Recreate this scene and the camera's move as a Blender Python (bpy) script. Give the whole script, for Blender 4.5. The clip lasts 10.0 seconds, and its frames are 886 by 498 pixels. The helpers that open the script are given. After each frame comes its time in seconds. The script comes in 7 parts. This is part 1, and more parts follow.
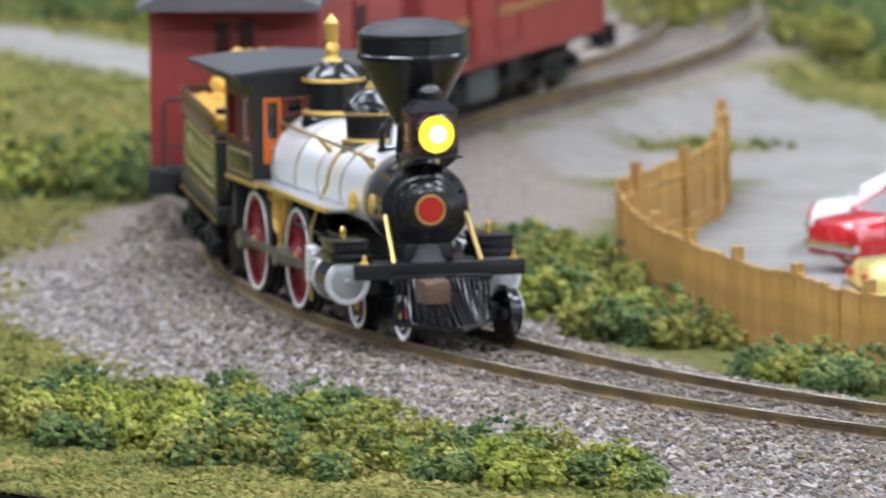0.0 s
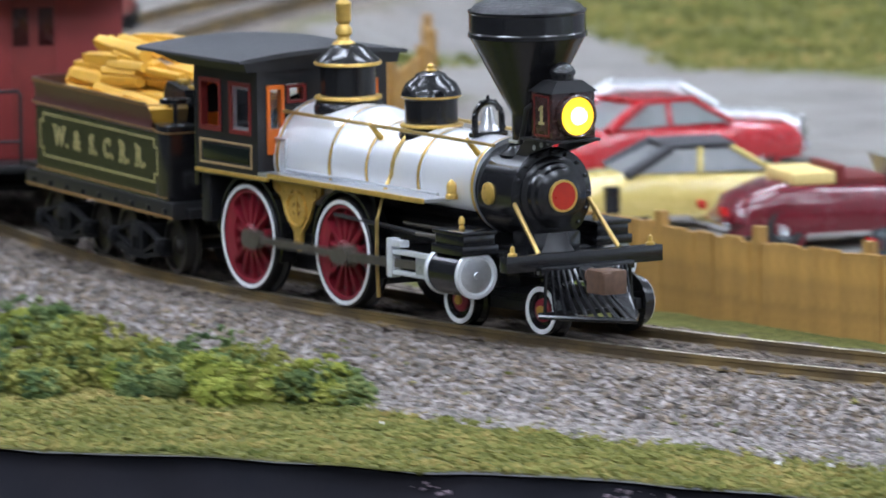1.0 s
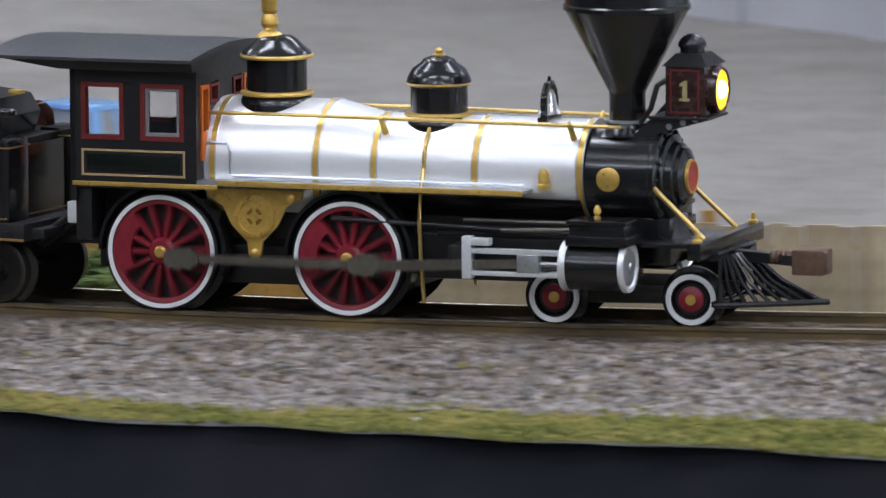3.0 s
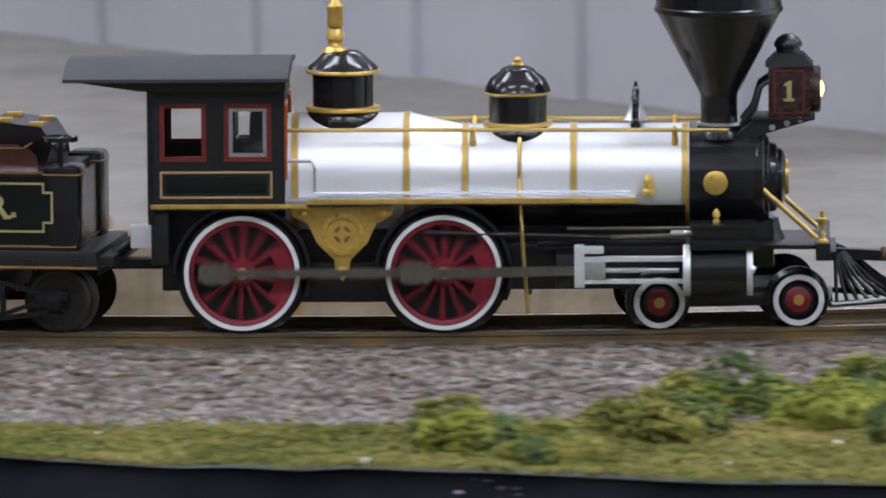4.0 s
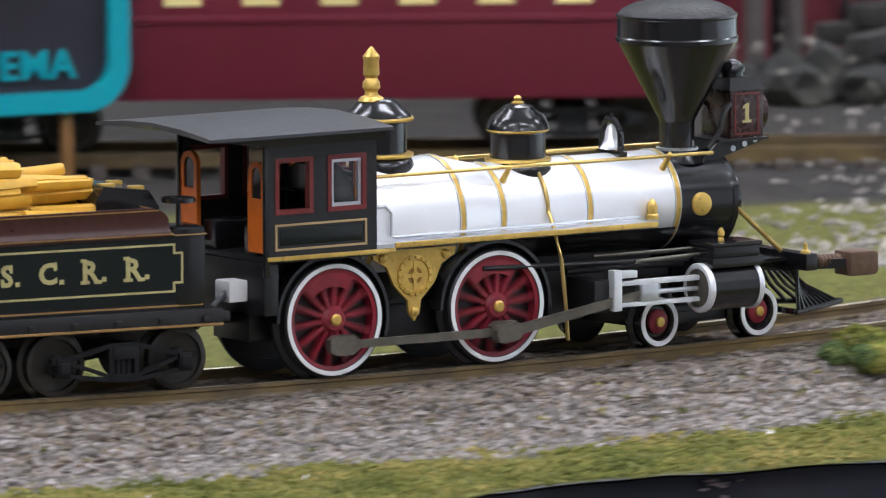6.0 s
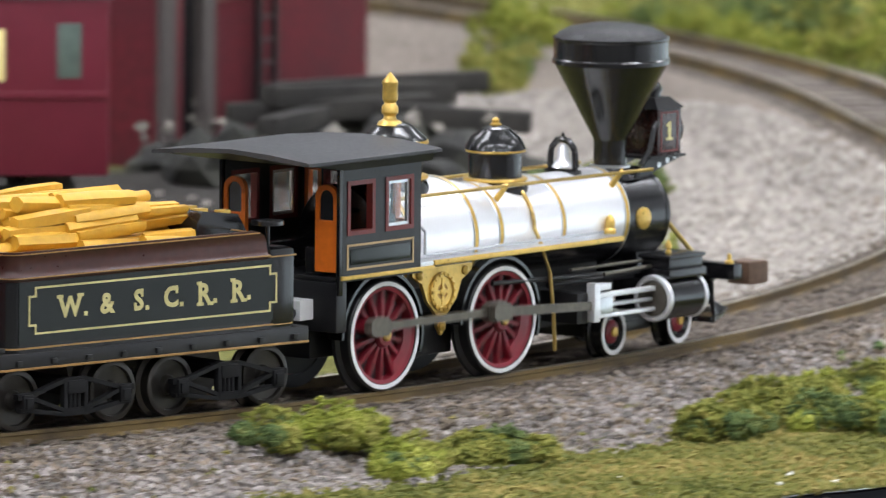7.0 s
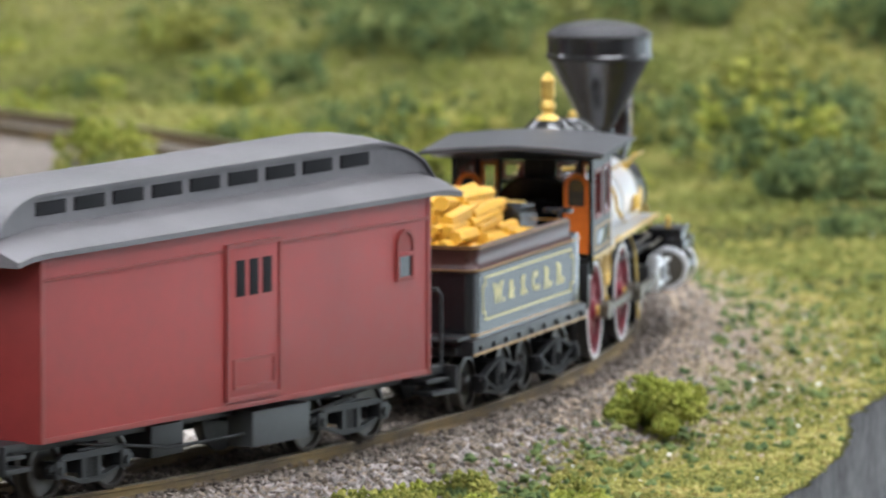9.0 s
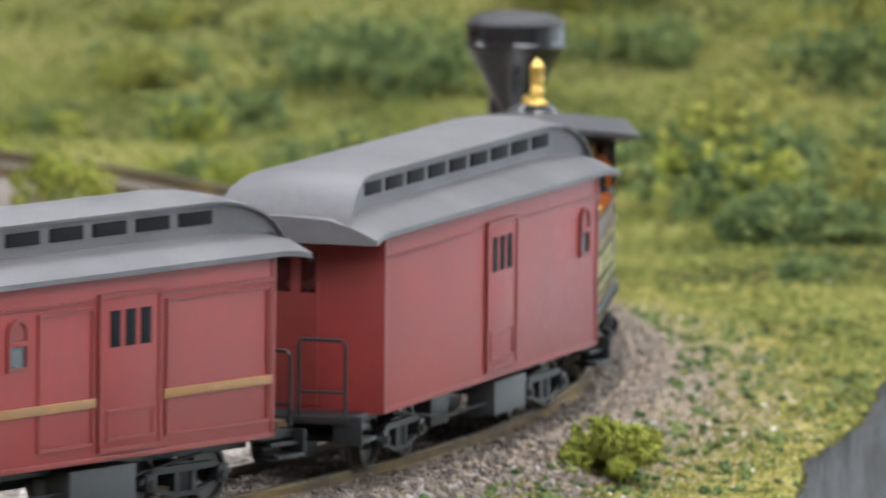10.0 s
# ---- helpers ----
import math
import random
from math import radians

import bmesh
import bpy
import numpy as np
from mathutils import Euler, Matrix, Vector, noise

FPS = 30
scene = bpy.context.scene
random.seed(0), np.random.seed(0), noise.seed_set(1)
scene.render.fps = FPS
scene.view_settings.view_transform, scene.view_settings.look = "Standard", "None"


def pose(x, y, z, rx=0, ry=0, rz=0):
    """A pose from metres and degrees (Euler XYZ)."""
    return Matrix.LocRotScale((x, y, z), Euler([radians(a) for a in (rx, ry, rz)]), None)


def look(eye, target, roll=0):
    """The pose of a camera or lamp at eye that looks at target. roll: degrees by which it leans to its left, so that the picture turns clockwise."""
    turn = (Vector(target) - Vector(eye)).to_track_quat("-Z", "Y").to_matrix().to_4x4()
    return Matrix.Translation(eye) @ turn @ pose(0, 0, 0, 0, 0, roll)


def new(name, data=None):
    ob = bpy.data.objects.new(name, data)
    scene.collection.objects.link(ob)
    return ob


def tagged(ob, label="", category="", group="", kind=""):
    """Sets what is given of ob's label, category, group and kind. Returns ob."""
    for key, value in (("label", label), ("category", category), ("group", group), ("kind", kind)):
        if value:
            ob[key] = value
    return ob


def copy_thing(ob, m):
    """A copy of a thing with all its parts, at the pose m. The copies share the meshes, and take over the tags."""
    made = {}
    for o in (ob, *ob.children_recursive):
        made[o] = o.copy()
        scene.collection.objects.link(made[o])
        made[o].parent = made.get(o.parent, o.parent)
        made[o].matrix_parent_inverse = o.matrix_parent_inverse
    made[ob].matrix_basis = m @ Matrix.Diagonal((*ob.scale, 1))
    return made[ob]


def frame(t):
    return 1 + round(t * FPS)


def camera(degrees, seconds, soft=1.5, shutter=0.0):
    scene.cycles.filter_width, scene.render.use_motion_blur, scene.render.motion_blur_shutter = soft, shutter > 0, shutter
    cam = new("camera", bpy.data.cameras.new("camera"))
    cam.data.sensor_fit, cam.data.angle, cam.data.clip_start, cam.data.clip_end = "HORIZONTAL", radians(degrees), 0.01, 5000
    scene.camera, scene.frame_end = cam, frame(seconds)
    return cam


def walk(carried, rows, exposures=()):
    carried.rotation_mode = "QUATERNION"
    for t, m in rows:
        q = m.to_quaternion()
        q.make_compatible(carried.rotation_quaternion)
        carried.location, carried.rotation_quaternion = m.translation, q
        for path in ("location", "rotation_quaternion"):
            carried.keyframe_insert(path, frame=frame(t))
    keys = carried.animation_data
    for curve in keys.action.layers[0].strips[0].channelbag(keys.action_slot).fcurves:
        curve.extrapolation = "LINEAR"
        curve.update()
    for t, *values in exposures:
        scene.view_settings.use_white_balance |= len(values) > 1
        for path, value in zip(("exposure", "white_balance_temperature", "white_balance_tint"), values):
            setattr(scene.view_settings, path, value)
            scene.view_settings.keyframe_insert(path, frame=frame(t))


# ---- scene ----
# All lengths below are in millimetres, turned into metres by MM. The train is a model to the scale 1:87.
MM = 0.001
CENTRE = (32.2, 481.4)      # middle of the loop of track
RADIUS = 446.2              # its radius
EYE = (-13.1, -1826.8, 241.5)
GROUND = -8.0               # the ground below the rail tops

# seconds, pan to the right, tilt down, roll
AIM = [
    (0.0, -9.242, 6.182, -0.821), (0.5, -8.806, 6.324, -0.739), (1.0, -8.025, 6.549, -0.882),
    (1.5, -6.858, 6.800, -0.993), (2.0, -5.630, 6.961, -0.806), (3.5, -0.349, 7.075, -0.390),
    (4.0, 1.196, 7.080, -0.412), (4.5, 2.972, 7.074, -0.477), (5.0, 4.494, 7.028, -0.584),
    (5.5, 6.052, 6.858, -0.621), (6.8, 9.517, 6.415, 0.530), (7.0, 9.965, 6.345, 0.500),
    (7.5, 10.792, 6.230, 0.345), (8.0, 11.108, 6.126, 0.161), (8.5, 11.506, 5.962, 0.190),
    (9.0, 11.679, 5.859, -0.069), (9.5, 11.815, 5.754, 0.045), (10.0, 11.857, 5.690, 0.611)]
# seconds, the engine's place on the loop in degrees (0 is nearest to the camera)
PLACE = [(0.0, -66.36), (0.5, -58.65), (1.0, -50.57), (1.5, -42.39), (2.0, -34.43), (3.5, -10.06), (4.0, -2.54),
         (4.5, 5.20), (5.0, 11.45), (5.5, 18.62), (6.8, 38.23), (7.0, 41.20), (7.5, 48.34), (8.0, 55.30),
         (8.5, 62.00), (9.0, 68.61), (9.5, 75.50), (10.0, 81.87)]


def glide(rows, k):
    """A natural cubic spline through column k of rows."""
    x = np.array([r[0] for r in rows]); y = np.array([r[k] for r in rows]); n = len(x)
    h = np.diff(x); a = np.eye(n); b = np.zeros(n)
    for i in range(1, n - 1):
        a[i, i - 1:i + 2] = h[i - 1], 2 * (h[i - 1] + h[i]), h[i]
        b[i] = 6 * ((y[i + 1] - y[i]) / h[i] - (y[i] - y[i - 1]) / h[i - 1])
    m = np.linalg.solve(a, b)

    def at(t):
        i = int(np.clip(np.searchsorted(x, t) - 1, 0, n - 2)); u, w = x[i + 1] - t, t - x[i]
        return float(m[i] * u ** 3 / (6 * h[i]) + m[i + 1] * w ** 3 / (6 * h[i])
                     + (y[i] / h[i] - m[i] * h[i] / 6) * u + (y[i + 1] / h[i] - m[i + 1] * h[i] / 6) * w)
    return at


pan_at, tilt_at, roll_at, place_at = glide(AIM, 1), glide(AIM, 2), glide(AIM, 3), glide(PLACE, 1)


def aim(t):
    p, d = radians(pan_at(t)), radians(tilt_at(t))
    eye = Vector(EYE) * MM
    return look(eye, eye + Vector((math.sin(p) * math.cos(d), math.cos(p) * math.cos(d), -math.sin(d))), roll_at(t))


cam = camera(3.675, 10.0, soft=1.1, shutter=0.35)
cam.data.dof.use_dof = True
cam.data.dof.focus_distance = 1.938
cam.data.dof.aperture_fstop = 92
walk(cam, [(k / 10, aim(k / 10)) for k in range(101)],
     [(0, 0.3, 6250, 10), (0.8, 0.1, 5950, 10), (1.5, -0.1, 6000, 10), (3.3, -0.38, 6350, 12), (4.5, -0.34, 6400, 13), (5.6, -0.2, 6420, 13),
      (6.8, 0.0, 6750, 10), (8.0, 0.2, 6700, 10), (9.0, 0.26, 6650, 10), (10, 0.26, 6700, 10)])

# ---- world and light: a hall with rows of ceiling lights ----
world = bpy.data.worlds.new("world")
scene.world = world
world.use_nodes = True
world.node_tree.nodes["Background"].inputs[0].default_value = (0.9, 0.95, 1.0, 1)
world.node_tree.nodes["Background"].inputs[1].default_value = 0.05
LAMP = 25.0                  # glow of the ceiling lights' diffusers


# ---- geometry helpers ----
class Geo:
    """Collects vertices (in millimetres) and faces of one mesh."""

    def __init__(self):
        self.v, self.f = [], []

    def add(self, vs, fs, m=None):
        n = len(self.v)
        self.v += [tuple(m @ Vector(p)) for p in vs] if m else [tuple(p) for p in vs]
        self.f += [tuple(i + n for i in f) for f in fs]
        return self

    def box(self, x0, x1, y0, y1, z0, z1, c=0.0, m=None):
        """A box with chamfered edges."""
        if c <= 0:
            vs = [(x, y, z) for x in (x0, x1) for y in (y0, y1) for z in (z0, z1)]
            return self.add(vs, [(0, 1, 3, 2), (4, 6, 7, 5), (0, 4, 5, 1), (2, 3, 7, 6), (0, 2, 6, 4), (1, 5, 7, 3)], m)
        bm = bmesh.new()
        bmesh.ops.create_cube(bm, size=1)
        for w in bm.verts:
            w.co = ((x0 + x1) / 2 + w.co.x * (x1 - x0), (y0 + y1) / 2 + w.co.y * (y1 - y0), (z0 + z1) / 2 + w.co.z * (z1 - z0))
        bmesh.ops.bevel(bm, geom=bm.edges[:], offset=c, segments=2, profile=0.6, affect="EDGES")
        bm.verts.index_update()
        self.add([w.co[:] for w in bm.verts], [[w.index for w in f.verts] for f in bm.faces], m)
        bm.free()
        return self

    def lathe(self, prof, n=32, m=None, a0=0.0, a1=360.0):
        """Turns (radius, height) pairs round z; m places it."""
        full = abs(a1 - a0) >= 360
        k = n if full else n + 1
        vs = [(r * math.cos(radians(a0 + (a1 - a0) * i / n)), r * math.sin(radians(a0 + (a1 - a0) * i / n)), z)
              for r, z in prof for i in range(k)]
        fs = []
        for j in range(len(prof) - 1):
            for i in range(n):
                a, b = j * k + i, j * k + (i + 1) % k
                fs.append((a, b, b + k, a + k))
        if full and prof[0] != prof[-1]:
            if prof[0][0] > 1e-6:
                fs.append(tuple(range(k))[::-1])
            if prof[-1][0] > 1e-6:
                fs.append(tuple(range((len(prof) - 1) * k, len(prof) * k)))
        return self.add(vs, fs, m)

    def rod(self, p, q, r, r2=None, n=12):
        p, q = Vector(p), Vector(q)
        m = Matrix.Translation(p) @ (q - p).to_track_quat("Z", "Y").to_matrix().to_4x4()
        return self.lathe([(r, 0), (r if r2 is None else r2, (q - p).length)], n, m)

    def tube(self, pts, r, n=8):
        pts = [Vector(p) for p in pts]
        vs, fs = [], []
        for i, p in enumerate(pts):
            d = (pts[min(i + 1, len(pts) - 1)] - pts[max(i - 1, 0)]).normalized()
            up = Vector((0, 0, 1)) if abs(d.z) < 0.95 else Vector((1, 0, 0))
            a = d.cross(up).normalized(); b = a.cross(d)
            vs += [p + r * (math.cos(math.tau * k / n) * a + math.sin(math.tau * k / n) * b) for k in range(n)]
        for i in range(len(pts) - 1):
            for k in range(n):
                fs.append((i * n + k, i * n + (k + 1) % n, (i + 1) * n + (k + 1) % n, (i + 1) * n + k))
        fs += [tuple(range(n))[::-1], tuple(range((len(pts) - 1) * n, len(pts) * n))]
        return self.add(vs, fs)

    def prism(self, poly, axis, d0, d1, m=None):
        """A flat outline of (u, v) pairs, pushed along an axis: 'x' takes (y, z), 'y' takes (x, z), 'z' takes (x, y)."""
        put = {"x": lambda u, v, d: (d, u, v), "y": lambda u, v, d: (u, d, v), "z": lambda u, v, d: (u, v, d)}[axis]
        n = len(poly)
        vs = [put(u, v, d) for d in (d0, d1) for u, v in poly]
        fs = [tuple(range(n))[::-1], tuple(range(n, 2 * n))] + [(i, (i + 1) % n, n + (i + 1) % n, n + i) for i in range(n)]
        return self.add(vs, fs, m)

    def ring(self, outer, inner, axis, d0, d1, m=None):
        """A frame between two outlines of as many corners."""
        put = {"x": lambda u, v, d: (d, u, v), "y": lambda u, v, d: (u, d, v), "z": lambda u, v, d: (u, v, d)}[axis]
        n = len(outer)
        vs = [put(u, v, d) for d in (d0, d1) for o in (outer, inner) for u, v in o]
        fs = []
        for i in range(n):
            j = (i + 1) % n
            fs += [(i, j, n + j, n + i), (2 * n + i, 3 * n + i, 3 * n + j, 2 * n + j),
                   (i, 2 * n + i, 2 * n + j, j), (n + i, n + j, 3 * n + j, 3 * n + i)]
        return self.add(vs, fs, m)


def rect(a0, a1, b0, b1):
    return [(a0, b0), (a1, b0), (a1, b1), (a0, b1)]


def mesh_of(name, g, smooth=35):
    me = bpy.data.meshes.new(name)
    me.from_pydata([(x * MM, y * MM, z * MM) for x, y, z in g.v], [], g.f)
    bm = bmesh.new()
    bm.from_mesh(me)
    bmesh.ops.recalc_face_normals(bm, faces=bm.faces[:])
    bm.to_mesh(me)
    bm.free()
    if smooth:
        me.shade_smooth()
        me.set_sharp_from_angle(angle=radians(smooth))
    return me


def part(name, g, material, parent=None, label="", smooth=35, at=None):
    ob = new(name, mesh_of(name, g, smooth))
    ob.data.materials.append(material)
    while parent and parent.parent and parent.parent.parent:
        parent = parent.parent
    if parent:
        ob.parent = parent
    if at:
        ob.location = Vector(at) * MM
    if label:
        tagged(ob, label)
    return ob


def again(ob, at=None, turn=0, parent=None):
    """Another object on the same mesh, under the same parent."""
    o = new(ob.name.split(".")[0], ob.data)
    o.parent = parent or ob.parent
    if at:
        o.location = Vector(at) * MM
    o.rotation_euler = (0, 0, radians(turn))
    return o


def thing(name, label, category, group="", at=(0, 0, 0), turn=0, kind=""):
    ob = new(name)
    ob.empty_display_size = 0.01
    ob.location, ob.rotation_euler = Vector(at) * MM, (0, 0, radians(turn))
    return tagged(ob, label, category, group, kind)


def letters(name, text, size, material, parent, m, depth=0.12, label="", spacing=1.0, bold=0.022):
    """Raised lettering: text lies in its own xy plane, m (millimetres) places it."""
    cu = bpy.data.curves.new(name, "FONT")
    cu.body, cu.size, cu.extrude, cu.align_x, cu.align_y = text, size * MM, depth * MM, "CENTER", "CENTER"
    cu.space_character = spacing
    cu.offset = bold * size * MM
    cu.resolution_u = 3
    tmp = bpy.data.objects.new(name, cu)
    me = bpy.data.meshes.new_from_object(tmp)
    bpy.data.objects.remove(tmp)
    ob = new(name, me)
    me.materials.clear()
    me.materials.append(material)
    ob.parent = parent
    ob.matrix_basis = Matrix.Translation(m.translation * MM) @ m.to_3x3().to_4x4()
    if label:
        tagged(ob, label)
    return ob
# ---- materials ----
def material(name, colour, rough=0.5, metal=0.0, grain=400.0, vary=0.15, bump=0.0, coat=0.0, dirt=None, dirt_amount=0.0,
             dirt_scale=60.0, by_piece=0.0, by_island=0.0, spec=0.5, detail=4.0):
    """A painted or natural surface: colour with fine grain, blotches of a second colour, and relief."""
    ma = bpy.data.materials.new(name)
    ma.use_nodes = True
    nt = ma.node_tree
    b = nt.nodes["Principled BSDF"]
    b.inputs["Roughness"].default_value, b.inputs["Metallic"].default_value = rough, metal
    b.inputs["Specular IOR Level"].default_value = spec
    b.inputs["Coat Weight"].default_value = coat
    b.inputs["Coat Roughness"].default_value = 0.08
    tc = nt.nodes.new("ShaderNodeTexCoord")
    no = nt.nodes.new("ShaderNodeTexNoise")
    no.inputs["Scale"].default_value, no.inputs["Detail"].default_value = grain, detail
    nt.links.new(tc.outputs["Object"], no.inputs["Vector"])
    ramp = nt.nodes.new("ShaderNodeMapRange")
    ramp.inputs["From Min"].default_value, ramp.inputs["From Max"].default_value = 0.25, 0.75
    ramp.inputs["To Min"].default_value, ramp.inputs["To Max"].default_value = 1 - vary, 1 + vary
    nt.links.new(no.outputs["Fac"], ramp.inputs["Value"])
    mul = nt.nodes.new("ShaderNodeMix")
    mul.data_type, mul.blend_type = "RGBA", "MULTIPLY"
    mul.inputs["Factor"].default_value = 1
    mul.inputs[6].default_value = (*colour, 1)
    nt.links.new(ramp.outputs["Result"], mul.inputs[7])
    out = mul.outputs[2]
    if dirt:
        n2 = nt.nodes.new("ShaderNodeTexNoise")
        n2.inputs["Scale"].default_value, n2.inputs["Detail"].default_value = dirt_scale, 5
        nt.links.new(tc.outputs["Object"], n2.inputs["Vector"])
        r2 = nt.nodes.new("ShaderNodeMapRange")
        r2.inputs["From Min"].default_value, r2.inputs["From Max"].default_value = 0.42, 0.68
        r2.inputs["To Max"].default_value = dirt_amount
        nt.links.new(n2.outputs["Fac"], r2.inputs["Value"])
        mx = nt.nodes.new("ShaderNodeMix")
        mx.data_type = "RGBA"
        nt.links.new(r2.outputs["Result"], mx.inputs["Factor"])
        nt.links.new(out, mx.inputs[6])
        mx.inputs[7].default_value = (*dirt, 1)
        out = mx.outputs[2]
    for amount, node, socket in ((by_piece, "ShaderNodeObjectInfo", "Random"), (by_island, "ShaderNodeNewGeometry", "Random Per Island")):
        if amount:
            oi = nt.nodes.new(node)
            hs = nt.nodes.new("ShaderNodeHueSaturation")
            mr = nt.nodes.new("ShaderNodeMapRange")
            mr.inputs["To Min"].default_value, mr.inputs["To Max"].default_value = 1 - amount, 1 + amount
            nt.links.new(oi.outputs[socket], mr.inputs["Value"])
            nt.links.new(mr.outputs["Result"], hs.inputs["Value"])
            nt.links.new(out, hs.inputs["Color"])
            out = hs.outputs["Color"]
    nt.links.new(out, b.inputs["Base Color"])
    rr = nt.nodes.new("ShaderNodeMapRange")
    rr.inputs["To Min"].default_value, rr.inputs["To Max"].default_value = max(0.02, rough - 0.08), min(1, rough + 0.1)
    nt.links.new(no.outputs["Fac"], rr.inputs["Value"])
    nt.links.new(rr.outputs["Result"], b.inputs["Roughness"])
    if bump:
        bp = nt.nodes.new("ShaderNodeBump")
        bp.inputs["Strength"].default_value, bp.inputs["Distance"].default_value = bump, 0.3 * MM
        nt.links.new(no.outputs["Fac"], bp.inputs["Height"])
        nt.links.new(bp.outputs["Normal"], b.inputs["Normal"])
    return ma


def glowing(name, colour, strength):
    ma = bpy.data.materials.new(name)
    ma.use_nodes = True
    b = ma.node_tree.nodes["Principled BSDF"]
    b.inputs["Base Color"].default_value = (*colour, 1)
    b.inputs["Emission Color"].default_value = (*colour, 1)
    b.inputs["Emission Strength"].default_value = strength
    b.inputs["Roughness"].default_value = 0.2
    return ma


def glass_of(name, colour=(1, 1, 1), rough=0.03):
    ma = bpy.data.materials.new(name)
    ma.use_nodes = True
    b = ma.node_tree.nodes["Principled BSDF"]
    b.inputs["Base Color"].default_value = (*colour, 1)
    b.inputs["Transmission Weight"].default_value = 1
    b.inputs["Roughness"].default_value = rough
    b.inputs["IOR"].default_value = 1.45
    return ma


BLACK = material("gloss black enamel", (0.009, 0.009, 0.0105), 0.2, vary=0.2, grain=900, dirt=(0.03, 0.027, 0.024), dirt_amount=0.15, coat=0.2)
SATIN = material("satin black paint", (0.009, 0.009, 0.0105), 0.4, vary=0.25, grain=1200, bump=0.08, dirt=(0.045, 0.04, 0.036), dirt_amount=0.15)
ROOFBLACK = material("matt roof black", (0.035, 0.036, 0.04), 0.5, vary=0.15, grain=1500, bump=0.12, dirt=(0.07, 0.07, 0.075), dirt_amount=0.3)
SILVER = material("silver boiler paint", (0.93, 0.935, 0.95), 0.34, 0.5, coat=0.35, grain=90, vary=0.03, dirt=(0.8, 0.81, 0.83), dirt_amount=0.15, dirt_scale=40, detail=2)
STEEL = material("plated steel", (0.62, 0.64, 0.66), 0.3, 0.85, vary=0.08, grain=1800)
BRIGHT = material("silver painted fittings", (0.8, 0.815, 0.83), 0.32, 0.45, vary=0.06, grain=1500, dirt=(0.6, 0.61, 0.62), dirt_amount=0.25, dirt_scale=250)
GOLD = material("gold paint", (0.68, 0.45, 0.11), 0.3, 0.5, vary=0.14, grain=1500, dirt=(0.4, 0.22, 0.05), dirt_amount=0.4, dirt_scale=300)
COPPER = material("thin copper lining", (0.4, 0.23, 0.085), 0.35, 0.5, vary=0.15, grain=1200)
BRASS = material("brass wire", (0.6, 0.42, 0.14), 0.3, 0.8, vary=0.1, grain=1500)
WHEELRED = material("wheel red", (0.24, 0.014, 0.028), 0.38, vary=0.2, grain=900, dirt=(0.08, 0.01, 0.012), dirt_amount=0.4, dirt_scale=200)
DISCRED = material("red lamp disc", (0.42, 0.02, 0.008), 0.3, vary=0.1, grain=900)
WHITE = material("white rim paint", (0.8, 0.8, 0.8), 0.4, vary=0.06, grain=900)
RODGREY = material("dull rod metal", (0.15, 0.135, 0.11), 0.42, 0.6, vary=0.2, grain=1200, dirt=(0.07, 0.06, 0.05), dirt_amount=0.5, dirt_scale=200)
CABRED = material("window frame red", (0.15, 0.017, 0.015), 0.4, vary=0.15, grain=900)
ORANGE = material("orange door paint", (0.6, 0.13, 0.01), 0.4, vary=0.1, grain=900)
LINE = material("cream lining", (0.45, 0.31, 0.15), 0.45, vary=0.12, grain=1500)
LETTER = material("gold leaf lettering", (0.6, 0.52, 0.24), 0.38, 0.55, vary=0.12, grain=1500)
GREENPANEL = material("dark green panel", (0.006, 0.009, 0.007), 0.2, vary=0.2, grain=700, coat=0.12, spec=0.35)
MAROON = material("dark maroon coaming", (0.06, 0.02, 0.016), 0.3, vary=0.2, grain=700, dirt=(0.025, 0.015, 0.012), dirt_amount=0.5)
WOOD = material("yellow cordwood", (0.62, 0.345, 0.035), 0.5, vary=0.12, grain=500, bump=0.35, by_island=0.12)
COUPLER = material("rusty coupler", (0.12, 0.07, 0.045), 0.55, 0.3, vary=0.3, grain=900)
LANTERN = material("lantern brown", (0.035, 0.014, 0.012), 0.25, vary=0.2, grain=900, coat=0.3)
DARKGLASS = material("dark window", (0.02, 0.022, 0.025), 0.08, vary=0.1)
TRUCKBLACK = material("sooty truck black", (0.007, 0.007, 0.008), 0.6, vary=0.3, grain=900, spec=0.25)
OPENING = material("dark opening", (0.008, 0.008, 0.01), 0.7, vary=0.1, spec=0.2)
CLEAR = glass_of("clear window")
GLOW = glowing("lit headlamp", (1.0, 0.62, 0.02), 1.6)
BULB = glowing("lamp bulb", (1.0, 0.8, 0.25), 6.0)
CARRED = material("coach red paint", (0.285, 0.034, 0.031), 0.5, vary=0.1, grain=420, dirt=(0.17, 0.026, 0.024), dirt_amount=0.5, dirt_scale=32, bump=0.03)
CARDARK = material("coach trim red", (0.215, 0.031, 0.026), 0.5, vary=0.12, grain=420)
SHADEGOLD = material("gold in the hollows", (0.3, 0.15, 0.03), 0.45, 0.3, vary=0.2, grain=900)
ENDPANE = material("dark red-brown pane", (0.05, 0.012, 0.012), 0.25, vary=0.15)
CARROOF = material("grey coach roof", (0.105, 0.1, 0.104), 0.5, vary=0.14, grain=900, bump=0.1, dirt=(0.17, 0.16, 0.165), dirt_amount=0.45, dirt_scale=50)
TRUCKGREY = material("dark truck plastic", (0.011, 0.0125, 0.0135), 0.5, vary=0.2, grain=900)
BOXGREY = material("battery box grey", (0.05, 0.055, 0.058), 0.5, vary=0.15, grain=700)
